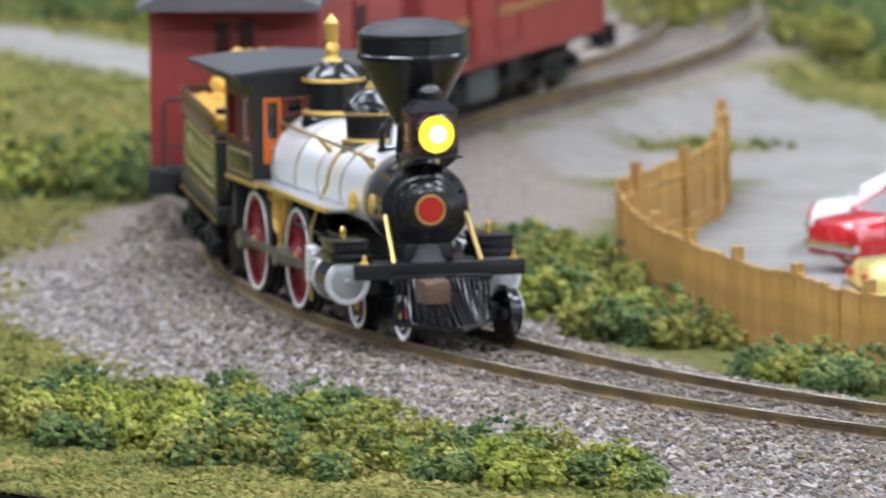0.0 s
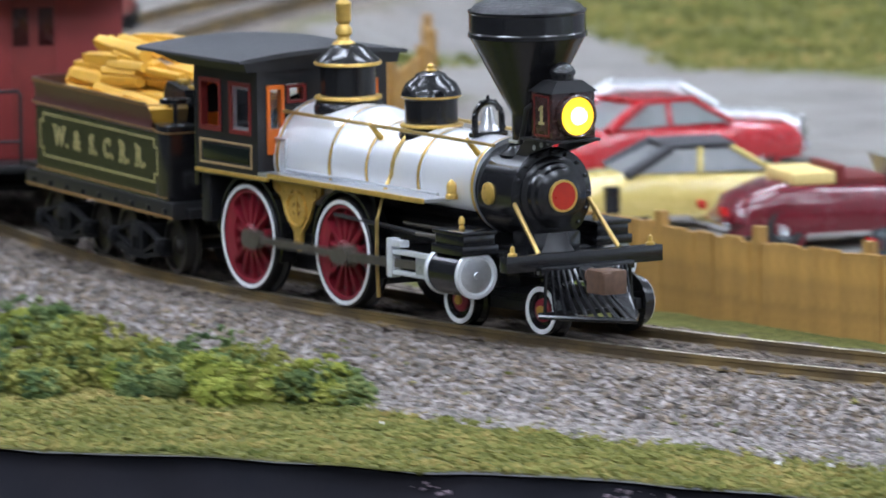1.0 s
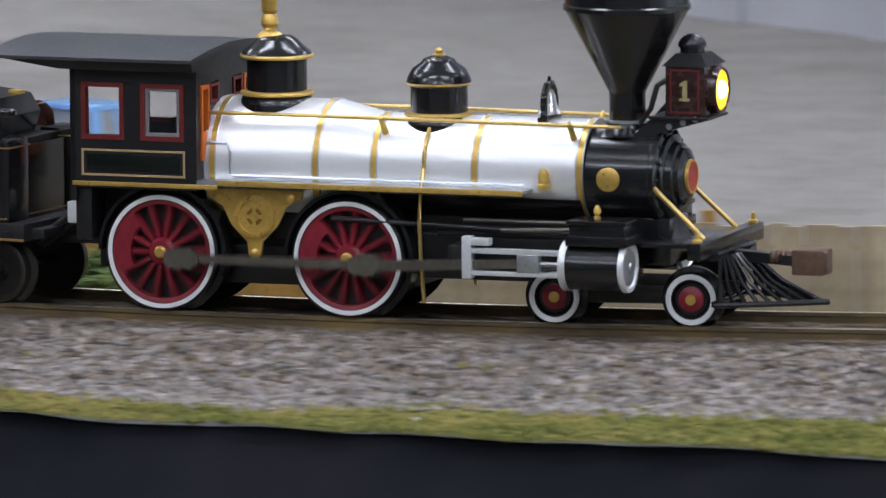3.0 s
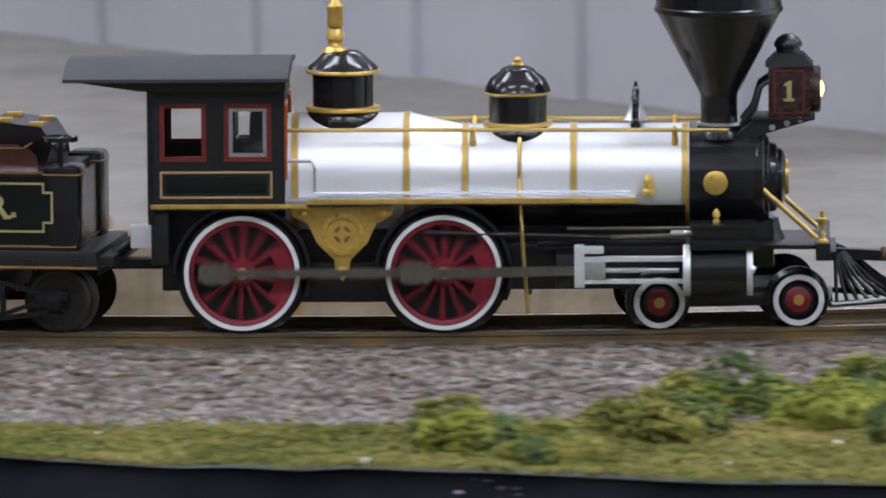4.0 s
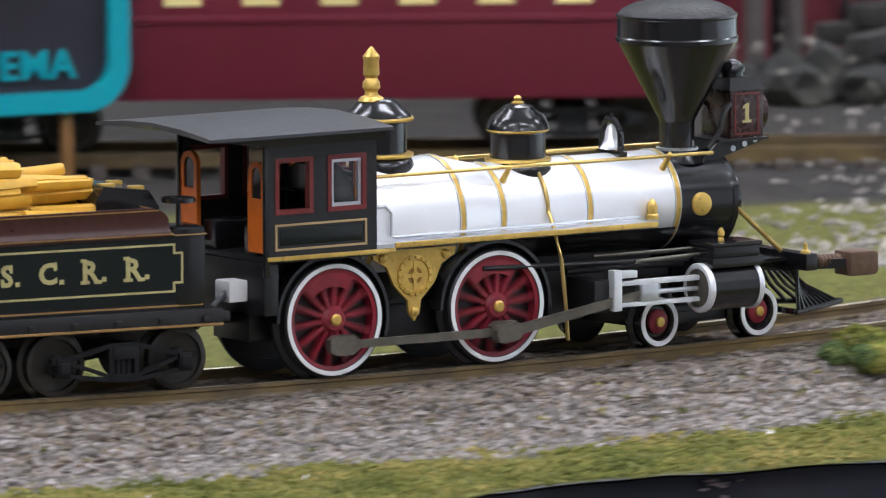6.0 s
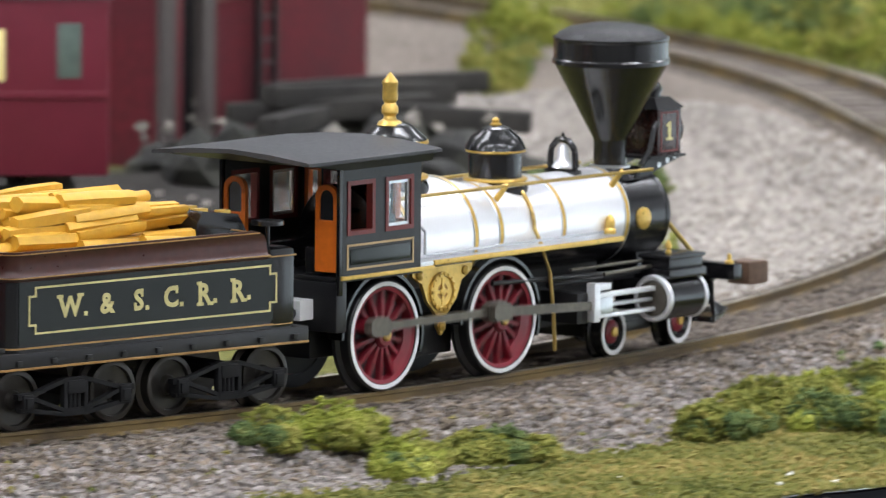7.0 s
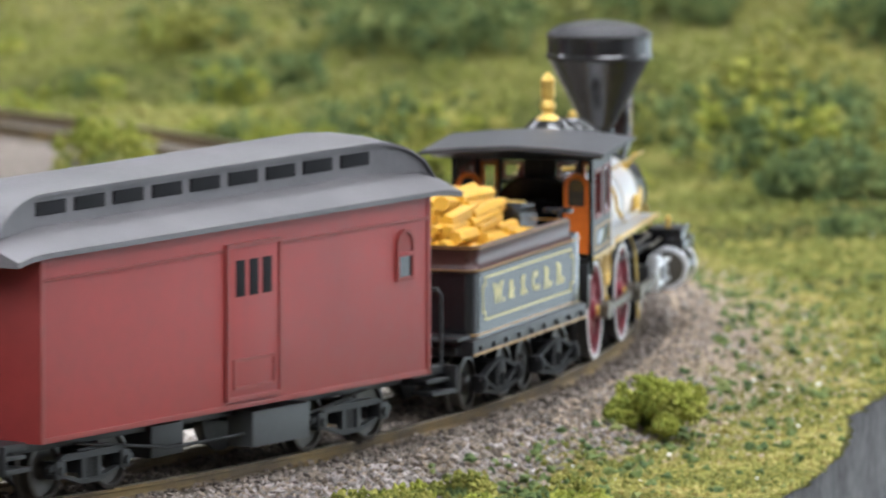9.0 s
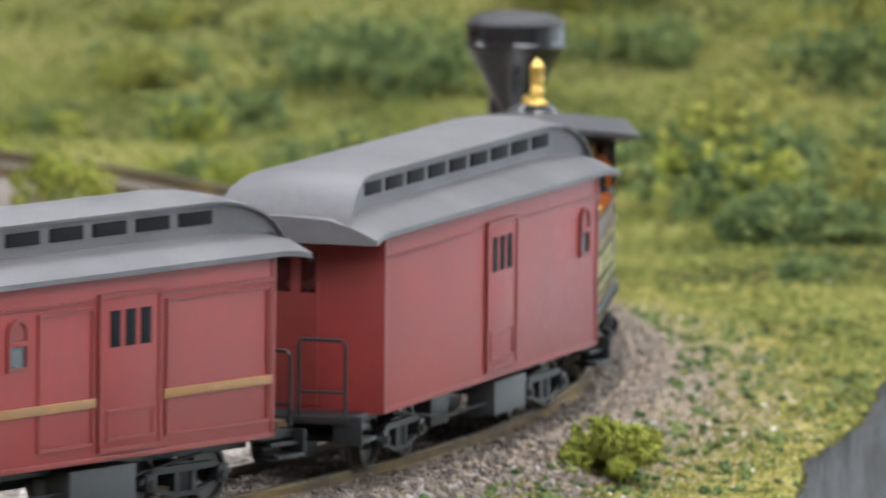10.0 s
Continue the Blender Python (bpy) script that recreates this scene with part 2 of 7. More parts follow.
WHEELSTEEL = material("blackened wheel", (0.06, 0.055, 0.05), 0.35, 0.7, vary=0.2, grain=900)
OCHRE = material("ochre stripe", (0.3, 0.15, 0.05), 0.5, vary=0.15)
RAILSIDE = material("weathered rail", (0.115, 0.083, 0.047), 0.5, 0.3, vary=0.3, grain=700, dirt=(0.3, 0.205, 0.07), dirt_amount=0.65, dirt_scale=90)
RAILTOP = material("bright rail head", (0.62, 0.55, 0.43), 0.28, 0.9, vary=0.12, grain=900)
TIE = material("dark tie", (0.085, 0.07, 0.058), 0.8, vary=0.35, grain=500, bump=0.3, by_piece=0.3)
BROWNSTONE = material("brown dusted ballast stone", (0.185, 0.145, 0.108), 0.9, vary=0.25, grain=900, by_island=0.55)
STONE = material("grey ballast stone", (0.25, 0.222, 0.205), 0.85, vary=0.25, grain=900, by_island=0.55)
PALEFENCE = material("bleached fence board", (0.4, 0.32, 0.22), 0.75, vary=0.25, grain=350, bump=0.3, by_piece=0.15, dirt=(0.16, 0.12, 0.08), dirt_amount=0.6, dirt_scale=140)
FENCE = material("ochre fence board", (0.42, 0.235, 0.055), 0.7, vary=0.25, grain=350, bump=0.3, by_piece=0.12, dirt=(0.13, 0.07, 0.03), dirt_amount=0.7, dirt_scale=140)
# ---- the track ----
def on_loop(deg, r, z=0.0):
    """A place on a circle about the loop's middle; 0 degrees is nearest to the camera, counted the train's way."""
    a = radians(deg - 90)
    return (CENTRE[0] + r * math.cos(a), CENTRE[1] + r * math.sin(a), z)


TIE_TOP = -1.98
STRAIGHT = 55.0             # where either side leaves the circle the line runs straight a little before it turns again


SWING, BEND = 125.0, 330.0


def line_at(s):
    """Place and heading on the centre line; s in millimetres from the point nearest to the camera."""
    q = RADIUS * math.pi / 2
    if s < -q - STRAIGHT - SWING:             # an S-bend: the line swings in, then away to the west
        d1 = -90 - math.degrees(SWING / RADIUS)
        p = on_loop(d1, RADIUS)
        d = d1 + math.degrees((-s - q - STRAIGHT - SWING) / BEND)
        a1, a = radians(d1), radians(d)
        return p[0] + BEND * (math.sin(a1) - math.sin(a)), p[1] + STRAIGHT + BEND * (math.cos(a) - math.cos(a1)), d
    if s < -q - STRAIGHT:
        d = math.degrees((s + STRAIGHT) / RADIUS)
        p = on_loop(d, RADIUS)
        return p[0], p[1] + STRAIGHT, d
    if s < -q:
        p = on_loop(-90, RADIUS)
        return p[0], p[1] - s - q, -90.0
    if s <= q:
        d = math.degrees(s / RADIUS)
        p = on_loop(d, RADIUS)
        return p[0], p[1], d
    if s <= q + STRAIGHT:
        p = on_loop(90, RADIUS)
        return p[0], p[1] + s - q, 90.0
    d = math.degrees((s - STRAIGHT) / RADIUS)
    p = on_loop(d, RADIUS)
    return p[0], p[1] + STRAIGHT, d


S0, S1 = -RADIUS * radians(165), RADIUS * radians(165)
track = thing("railway_track", "curved model railway track with brown rails on dark ties", "track", kind="structure")


def rail(side):
    prof = [(-1.1, -1.95), (1.1, -1.95), (1.1, -1.75), (0.3, -1.5), (0.3, -0.75), (0.5, -0.55), (0.5, -0.06),
            (-0.5, -0.06), (-0.5, -0.55), (-0.3, -0.75), (-0.3, -1.5), (-1.1, -1.75)]
    g, top = Geo(), Geo()
    n = 420
    for i in range(n + 1):
        x, y, h = line_at(S0 + (S1 - S0) * i / n)
        c, s = math.cos(radians(h)), math.sin(radians(h))
        for u, z in prof:
            d = side * 8.75 + u
            g.v.append((x - s * d, y + c * d, z))
        for u, z in ((-0.48, -0.05), (-0.36, 0.0), (0.36, 0.0), (0.48, -0.05)):
            d = side * 8.75 + u
            top.v.append((x - s * d, y + c * d, z))
    k = len(prof)
    for i in range(n):
        for j in range(k):
            g.f.append((i * k + j, i * k + (j + 1) % k, (i + 1) * k + (j + 1) % k, (i + 1) * k + j))
        for j in range(3):
            top.f.append((i * 4 + j, i * 4 + j + 1, (i + 1) * 4 + j + 1, (i + 1) * 4 + j))
    r = part("rail", g, RAILSIDE, track, "brown weathered rail")
    part("rail_head", top, RAILTOP, r, "worn bright rail head")


rail(1)
rail(-1)

tie_mesh = None
n_ties = 290
for i in range(n_ties):
    x, y, h = line_at(S0 + (S1 - S0) * (i + 0.5) / n_ties)
    if tie_mesh is None:
        tie = part("tie", Geo().box(-1.3, 1.3, -14, 14, -4.4, TIE_TOP, 0.15), TIE, track, smooth=0)
        tie_mesh = tie.data
    else:
        tie = new("tie", tie_mesh)
        tie.parent = track
    tie.location = Vector((x, y, random.uniform(-0.12, 0.05))) * MM
    tie.rotation_euler = (0, 0, radians(h + random.uniform(-1.5, 1.5)))
# ---- the engine: x ahead from the rear driving axle, y to its left, z up from the rail tops ----
DRIVER_R, PIN_R = 8.15, 3.5
XF = 27.3                   # front driving axle


def Y_axis(x, y, z):
    """Places a lathe so that its axis points to the right of the engine (-y)."""
    return Matrix.Translation((x, y, z)) @ Matrix.Rotation(radians(90), 4, "X")


def X_axis(x, y, z):
    return Matrix.Translation((x, y, z)) @ Matrix.Rotation(radians(90), 4, "Y")


def Z_axis(x, y, z):
    return Matrix.Translation((x, y, z))


def build_driver(parent, x, side):
    """A spoked driving wheel; its outer face is at y = side * 9.6 of the engine, and it turns about y."""
    m = Matrix.Rotation(radians(90 * -side), 4, "X")        # lathe axis to the outer side
    tyre = Geo().lathe([(7.1, -2.6), (8.95, -2.6), (8.95, -2.0), (8.2, -1.7), (8.15, -0.25), (7.95, 0.0), (7.1, 0.0), (7.1, -2.6)], 56, m)
    w = part("driving_wheel", tyre, SATIN, parent, "black-tyred driving wheel with a white rim and red spokes", at=(x, side * 9.6, DRIVER_R))
    part("rim", Geo().lathe([(7.2, -0.02), (7.85, -0.02), (7.8, 0.12), (7.25, 0.12), (7.2, -0.02)], 56, m), WHITE, w, "white painted rim line")
    sp = Geo()
    sp.lathe([(6.55, -1.9), (7.2, -1.9), (7.2, -0.08), (6.55, -0.25), (6.55, -1.9)], 56, m)
    sp.lathe([(0, -2.2), (1.9, -2.2), (1.9, -0.2), (1.5, 0.25), (0.8, 0.3)], 24, m)
    for k in range(14):
        a = math.tau * (k + 0.5) / 14
        b = m @ Matrix.Rotation(a, 4, "Z")
        sp.add([(1.5, -0.42, -1.5), (6.8, -0.3, -1.4), (6.8, 0.3, -1.4), (1.5, 0.42, -1.5),
                (1.5, -0.3, -0.35), (6.8, -0.2, -0.45), (6.8, 0.2, -0.45), (1.5, 0.3, -0.35)],
               [(0, 1, 2, 3), (4, 7, 6, 5), (0, 4, 5, 1), (2, 6, 7, 3), (1, 5, 6, 2), (0, 3, 7, 4)], b)
    # counterweight opposite the crank pin (the pin lies at local +x)
    arc = [(6.8 * math.cos(radians(180 + a)), 6.8 * math.sin(radians(180 + a))) for a in range(-42, 43, 6)]
    arc += [(4.6 * math.cos(radians(180 + a)), 4.6 * math.sin(radians(180 + a))) for a in range(36, -37, -6)]
    sp.prism(arc, "z", -1.6, -0.25, m)
    sp.lathe([(0.001, -1.8), (1.25, -1.8), (1.25, 0.2), (0.001, 0.2)], 18, m @ Matrix.Translation((PIN_R, 0, 0)))
    part("spokes", sp, WHEELRED, w, "dark red spokes and counterweight")
    part("backing", Geo().lathe([(0.001, -2.5), (7.0, -2.5), (7.0, -1.9), (0.001, -1.9)], 40, m), SATIN, w)
    part("axle_end", Geo().lathe([(0.001, 0.2), (0.85, 0.25), (0.85, 0.55), (0.6, 0.75), (0.001, 0.78)], 18, m), GOLD, w, "gold axle end")
    return w


def build_truck_wheel(parent, x, side, r=3.65):
    m = Matrix.Rotation(radians(90 * -side), 4, "X")
    g = Geo().lathe([(2.6, -2.4), (r + 0.75, -2.4), (r + 0.75, -1.9), (r + 0.02, -1.6), (r, -0.2), (r - 0.2, 0), (2.6, 0), (2.2, -0.7), (0.001, -0.7)], 40, m)
    w = part("truck_wheel", g, BLACK, parent, "small black wheel with a white rim", at=(x, side * 9.3, r))
    part("rim", Geo().lathe([(2.75, -0.02), (3.5, -0.02), (3.45, 0.1), (2.8, 0.1), (2.75, -0.02)], 40, m), WHITE, w, "white painted rim line")
    part("hub", Geo().lathe([(0.001, -0.7), (1.75, -0.7), (1.75, -0.25), (1.4, -0.05), (0.001, 0.0)], 24, m), WHEELRED, w, "dark red hub")
    part("axle_end", Geo().lathe([(0.001, 0.0), (0.75, 0.0), (0.7, 0.35), (0.001, 0.4)], 16, m), GOLD, w, "gold axle end")
    return w


def arch(w, z0, z1, n=10):
    """An outline with a round top, about 0."""
    return [(-w, z0), (w, z0)] + [(w * math.cos(math.pi * k / n), z1 - w + w * math.sin(math.pi * k / n)) for k in range(n + 1)]


BELL = material("polished bell", (0.9, 0.9, 0.9), 0.18, 0.6, vary=0.04)


def build_loco():
    e = thing("locomotive", "black and silver old-time steam locomotive with red wheels and gold trim", "locomotive")
    # frame, firebox and ashpan
    g = Geo()
    g.box(-11, 60, -4.6, 4.6, 5.2, 11.5, 0.3).box(-11.5, 24, -5.5, 5.5, 10, 17.2, 0.3).box(5, 21, -5.2, 5.2, 3.6, 9, 0.4)
    g.box(-12.2, -9.8, -10.5, 10.5, 9.5, 16.8, 0.3).box(22, 58, -3, 3, 10, 15, 0.4)
    g.box(42.5, 45.2, -11.5, 11.5, 6.2, 10.8, 0.25).box(33, 36, -7, 7, 4, 10, 0.3)
    g.rod((25, -9.4, 13.6), (60, -9.4, 12.6), 0.35).rod((40, -8, 12), (60, -8, 12), 0.5)
    part("frame", g, SATIN, e, "black main frame and firebox")
    for k, y0, y1 in ((0, -9.3, -6.6), (1, 6.6, 9.3)):
        for x in (0, XF):
            r0, r1 = 9.4, 8.9
            o = [(x + r0 * math.cos(radians(a)), DRIVER_R + r0 * math.sin(radians(a))) for a in range(-20, 181, 8)]
            o += [(x + r1 * math.cos(radians(a)), DRIVER_R + r1 * math.sin(radians(a))) for a in range(180, -21, -8)]
            part("wheel_cover", Geo().prism(o, "y", y0, y1), BLACK, e)
    # boiler
    zb = 20.3
    prof = [(0.001, 5.9), (8.6, 5.9), (8.6, 22.6), (8.55, 23.0), (7.05, 29.4), (7.0, 29.8), (7.0, 60.3), (0.001, 60.3)]
    b = part("boiler", Geo().lathe(prof, 72, X_axis(0, 0, zb)), SILVER, e, "silver painted boiler jacket")
    for x, r in ((7.2, 8.6), (22.3, 8.6), (30.2, 7.0), (44.9, 7.0), (60.0, 7.0)):
        part("boiler_band", Geo().lathe([(r - 0.1, -0.4), (r + 0.1, -0.38), (r + 0.1, 0.38), (r - 0.1, 0.4), (r - 0.1, -0.4)], 72, X_axis(x, 0, zb)), GOLD, b, "gold boiler band")
        for u in (-0.46, 0.46):
            part("band_edge", Geo().lathe([(r - 0.1, u - 0.1), (r + 0.14, u - 0.08), (r + 0.18, u), (r + 0.14, u + 0.08), (r - 0.1, u + 0.1), (r - 0.1, u - 0.1)], 72, X_axis(x, 0, zb)), STEEL, b, "bright bead beside the band")
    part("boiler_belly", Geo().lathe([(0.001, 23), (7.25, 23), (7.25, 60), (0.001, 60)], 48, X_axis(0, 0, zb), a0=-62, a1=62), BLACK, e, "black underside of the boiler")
    # smokebox and its door
    s = part("smokebox", Geo().lathe([(0.001, 60.3), (6.75, 60.3), (6.75, 69.6), (6.9, 69.8), (6.9, 70.5), (6.6, 70.7), (0.001, 70.7)], 64, X_axis(0, 0, 19.9)), BLACK, e, "black smokebox")
    part("smokebox_door", Geo().lathe([(5.6, 70.6), (5.6, 71.2), (5.2, 71.4), (4.8, 71.5), (4.6, 72.3), (4.1, 72.5), (3.9, 73.1), (3.0, 73.5), (2.5, 73.6), (0.001, 73.6)], 56, X_axis(0, 0, 19.9)), BLACK, s, "stepped black smokebox door")
    part("door_ring", Geo().lathe([(2.0, 73.5), (2.4, 73.5), (2.35, 74.0), (2.05, 74.0), (2.0, 73.5)], 40, X_axis(0, 0, 19.9)), GOLD, s, "gold ring")
    part("door_disc", Geo().lathe([(0.001, 73.5), (2.05, 73.5), (2.05, 73.9), (0.001, 73.95)], 40, X_axis(0, 0, 19.9)), DISCRED, s, "red disc plate")
    bolt = None
    for k in range(16):
        a = math.tau * k / 16
        at = (70.7, 6.2 * math.cos(a), 19.9 + 6.2 * math.sin(a))
        if bolt is None:
            bolt = part("bolt", Geo().lathe([(0.3, 0), (0.3, 0.25), (0.15, 0.35)], 8, X_axis(0, 0, 0)), BLACK, s, at=at)
        else:
            again(bolt, at)
    for sd in (-1, 1):
        a = radians(-8)
        g = Geo().lathe([(0.001, 6.6), (1.65, 6.6), (1.65, 7.0), (1.4, 7.15), (0.001, 7.15)], 28,
                        Matrix.Translation((64.1, 0, 19.9)) @ Matrix.Rotation(radians(90 * -sd), 4, "X") @ Matrix.Rotation(0, 4, "X"))
        part("badge", g, GOLD, s, "round gold badge")
    # chimney
    g = Geo().lathe([(4.6, 25.4), (3.3, 26.3), (2.9, 26.9), (2.9, 27.3), (2.5, 27.5), (2.5, 31.0), (2.6, 31.4), (8.5, 42.6)], 64, Z_axis(64.6, 0, 0))
    st = part("smokestack", g, BLACK, e, "tall black funnel-shaped smokestack")
    part("stack_band", Geo().lathe([(8.4, 42.5), (8.75, 42.6), (8.75, 43.2), (8.55, 43.4), (8.55, 46.0), (8.7, 46.2), (8.7, 46.5), (8.3, 46.6)], 64, Z_axis(64.6, 0, 0)), BLACK, st)
    part("spark_screen", Geo().lathe([(8.4, 46.4), (7.9, 47.1), (6.3, 47.9), (3.8, 48.4), (0.001, 48.5)], 48, Z_axis(64.6, 0, 0)),
         material("screen black", (0.02, 0.02, 0.022), 0.4, grain=1800, vary=0.3, bump=0.8), st, "domed mesh spark screen")
    part("stack_ring", Geo().lathe([(2.6, 27.0), (3.0, 27.1), (3.0, 27.4), (2.6, 27.5), (2.6, 27.0)], 40, Z_axis(64.6, 0, 0)), STEEL, st)
    # headlamp on its bracket
    h = part("headlamp", Geo().box(71.3, 77.0, -3.7, 3.7, 28.4, 35.4, 0.25), LANTERN, e, "brown box headlamp with a lit yellow lens")
    part("lamp_roof", Geo().add([(70.9, -4, 35.3), (77.4, -4, 35.3), (77.4, 4, 35.3), (70.9, 4, 35.3), (72.3, -2.2, 36.9), (76, -2.2, 36.9), (76, 2.2, 36.9), (72.3, 2.2, 36.9)],
                               [(0, 3, 2, 1), (4, 5, 6, 7), (0, 1, 5, 4), (1, 2, 6, 5), (2, 3, 7, 6), (3, 0, 4, 7)]), TRUCKBLACK, h)
    part("lamp_chimney", Geo().lathe([(1.7, 36.7), (1.7, 37.6), (1.95, 37.7), (1.95, 38.2), (1.5, 38.9), (0.7, 39.4), (0.001, 39.5)], 24, Z_axis(74, 0, 0)), BLACK, h)
    part("lens_ring", Geo().lathe([(2.75, 76.9), (3.25, 76.9), (3.2, 78.2), (2.95, 78.4), (2.75, 78.2), (2.75, 76.9)], 40, X_axis(0, 0, 31.9)), LANTERN, h)
    part("lens", Geo().lathe([(2.8, 77.9), (2.6, 78.2), (1.7, 78.0), (1.6, 77.7), (0.001, 77.6)], 40, X_axis(0, 0, 31.9)), GLOW, h, "glowing yellow headlamp lens")
    part("bulb", Geo().lathe([(0.001, 77.7), (1.35, 77.8), (1.1, 78.5), (0.5, 78.8), (0.001, 78.85)], 24, X_axis(0, 0.3, 31.9)), BULB, h, "bright lamp bulb")
    for sd in (-1, 1):
        part("lamp_panel", Geo().ring(rect(72.0, 76.2, 28.9, 34.9), rect(72.25, 75.95, 29.15, 34.65), "y", sd * 3.68, sd * 3.78), CABRED, h, "thin red lining")
        m = Matrix.Translation((74.1, sd * 3.72, 32.0)) @ Matrix.Rotation(radians(90), 4, "X")
        if sd > 0:
            m = m @ Matrix.Rotation(radians(180), 4, "Y")
        one = Geo().prism([(-0.75, -1.4), (0.75, -1.4), (0.75, -1.0), (0.36, -1.0), (0.36, 1.4), (-0.05, 1.4), (-0.7, 0.95), (-0.7, 0.6), (-0.3, 0.72), (-0.3, -1.0), (-0.75, -1.0)], "z", -0.06, 0.06, m)
        part("numeral", one, LETTER, h, "yellow numeral 1")
    g = Geo().prism([(66.6, 23.6), (67.6, 23.2), (70.2, 26.0), (77.2, 28.0), (77.2, 28.5), (69.6, 28.4), (66.6, 25.6)], "y", -3.6, -3.1)
    g.prism([(66.6, 23.6), (67.6, 23.2), (70.2, 26.0), (77.2, 28.0), (77.2, 28.5), (69.6, 28.4), (66.6, 25.6)], "y", 3.1, 3.6)
    g.box(69, 77.6, -4.2, 4.2, 28.05, 28.45, 0.1)
    g.tube([(67.6, -3.4, 27.4), (69.3, -3.8, 29.5), (70.2, -3.8, 32.6), (71.4, -3.4, 33.4)], 0.4)
    g.tube([(67.6, 3.4, 27.4), (69.3, 3.8, 29.5), (70.2, 3.8, 32.6), (71.4, 3.4, 33.4)], 0.4)
    part("lamp_bracket", g, SATIN, h, "black lamp bracket")
    for x in (71.8, 73.8, 75.6):
        part("bracket_hole", Geo().lathe([(0.001, 0), (0.42, 0), (0.42, 0.1), (0.001, 0.1)], 14, Y_axis(x, -3.58, 27.05 + (x - 71.8) * 0.28)), STEEL, h)
    # domes
    d = part("steam_dome", Geo().lathe([(5.2, 26.0), (5.2, 28.2), (4.8, 29.0), (4.15, 29.6), (4.15, 34.2), (4.9, 34.8), (4.6, 35.4), (3.6, 36.2), (2.9, 36.9), (2.2, 37.4), (0.001, 37.6)], 48, Z_axis(13.6, 0, 0)), BLACK, e, "black steam dome with gold rings")
    for z, r in ((29.6, 5.0), (34.7, 5.0)):
        part("dome_ring", Geo().lathe([(r - 0.9, z - 0.36), (r, z - 0.26), (r + 0.1, z), (r, z + 0.24), (r - 0.9, z + 0.36), (r - 0.9, z - 0.36)], 48, Z_axis(13.6, 0, 0)), GOLD, d, "gold ring")
    part("whistle", Geo().lathe([(1.9, 37.2), (1.6, 37.7), (1.0, 38.0), (0.85, 38.5), (1.25, 39.0), (1.2, 39.8), (0.8, 40.4), (1.15, 40.9), (1.1, 43.0), (1.2, 43.2), (1.2, 43.5), (0.7, 44.1), (0.35, 44.6), (0.001, 44.9)], 24, Z_axis(12.6, 0, 0)), GOLD, d, "turned gold whistle")
    d = part("sand_dome", Geo().lathe([(4.9, 24.6), (4.9, 26.2), (4.5, 27.0), (3.95, 27.4), (3.95, 31.2), (4.5, 31.8), (4.3, 32.5), (3.7, 33.6), (2.4, 34.5), (2.2, 34.9), (1.2, 35.3), (0.001, 35.5)], 48, Z_axis(37.3, 0, 0)), BLACK, e, "black sand dome with gold rings")
    for z, r in ((27.4, 4.7), (31.7, 4.4)):
        part("dome_ring", Geo().lathe([(r - 0.8, z - 0.3), (r, z - 0.22), (r + 0.08, z), (r, z + 0.2), (r - 0.8, z + 0.3), (r - 0.8, z - 0.3)], 48, Z_axis(37.3, 0, 0)), GOLD, d, "gold ring")
    part("dome_knob", Geo().lathe([(0.9, 35.2), (0.9, 35.5), (0.5, 35.7), (0.6, 36.1), (0.3, 36.4), (0.001, 36.5)], 18, Z_axis(37.3, 0, 0)), GOLD, d, "gold knob")
    # bell in its yoke
    y = Geo()
    y.tube([(53.3, 2.3, 27.2)] + [(53.3, 2.3 * math.cos(radians(a)), 29.6 + 2.4 * math.sin(radians(a))) for a in range(0, 181, 15)] + [(53.3, -2.3, 27.2)], 0.5)
    for a in range(15, 180, 30):
        y.lathe([(0.001, -0.35), (0.38, 0), (0.001, 0.35)], 10, Z_axis(53.3, 2.5 * math.cos(radians(a)), 29.6 + 2.6 * math.sin(radians(a))))
    y.box(52.6, 54, -3.0, 3.0, 26.9, 27.6, 0.15).rod((53.3, 0, 25.8), (53.3, 0, 27.2), 0.9).rod((53.3, 0, 31.8), (53.3, 0, 33.0), 0.4, 0.2)
    for sd in (-1, 1):
        for yy, zz, rr in ((2.6, 28.2, 0.42), (2.5, 29.4, 0.38), (2.2, 30.8, 0.42), (1.2, 32.0, 0.38)):
            y.lathe([(0.001, -rr), (rr * 0.8, -rr * 0.5), (rr, 0), (rr * 0.8, rr * 0.5), (0.001, rr)], 12, Z_axis(53.3, sd * yy, zz))
    yk = part("bell_yoke", y, BLACK, e, "black ornate bell yoke")
    part("bell", Geo().lathe([(1.75, 27.9), (1.45, 28.3), (1.0, 29.3), (0.9, 30.3), (0.5, 31.2), (0.001, 31.4)], 28, Z_axis(53.3, 0, 0)), BELL, yk, "silver bell")
    # handrails
    for sd in (-1, 1):
        rl = part("handrail", Geo().tube([(5.8, sd * 6.9, 27.3), (30, sd * 6.9, 27.3), (66, sd * 6.9, 27.1)], 0.28), BRASS, e, "thin brass handrail")
        for x in (31.3, 58.6):
            part("stanchion", Geo().rod((x, sd * 4.9, 25.0), (x, sd * 6.9, 27.3), 0.5, 0.34).lathe([(0.001, -0.5), (0.5, 0), (0.001, 0.5)], 10, Z_axis(x, sd * 6.9, 27.3)), GOLD, rl)
        pts = [(37.6, sd * 7.25 * math.cos(radians(a)), zb + 7.25 * math.sin(radians(a))) for a in range(58, -1, -8)]
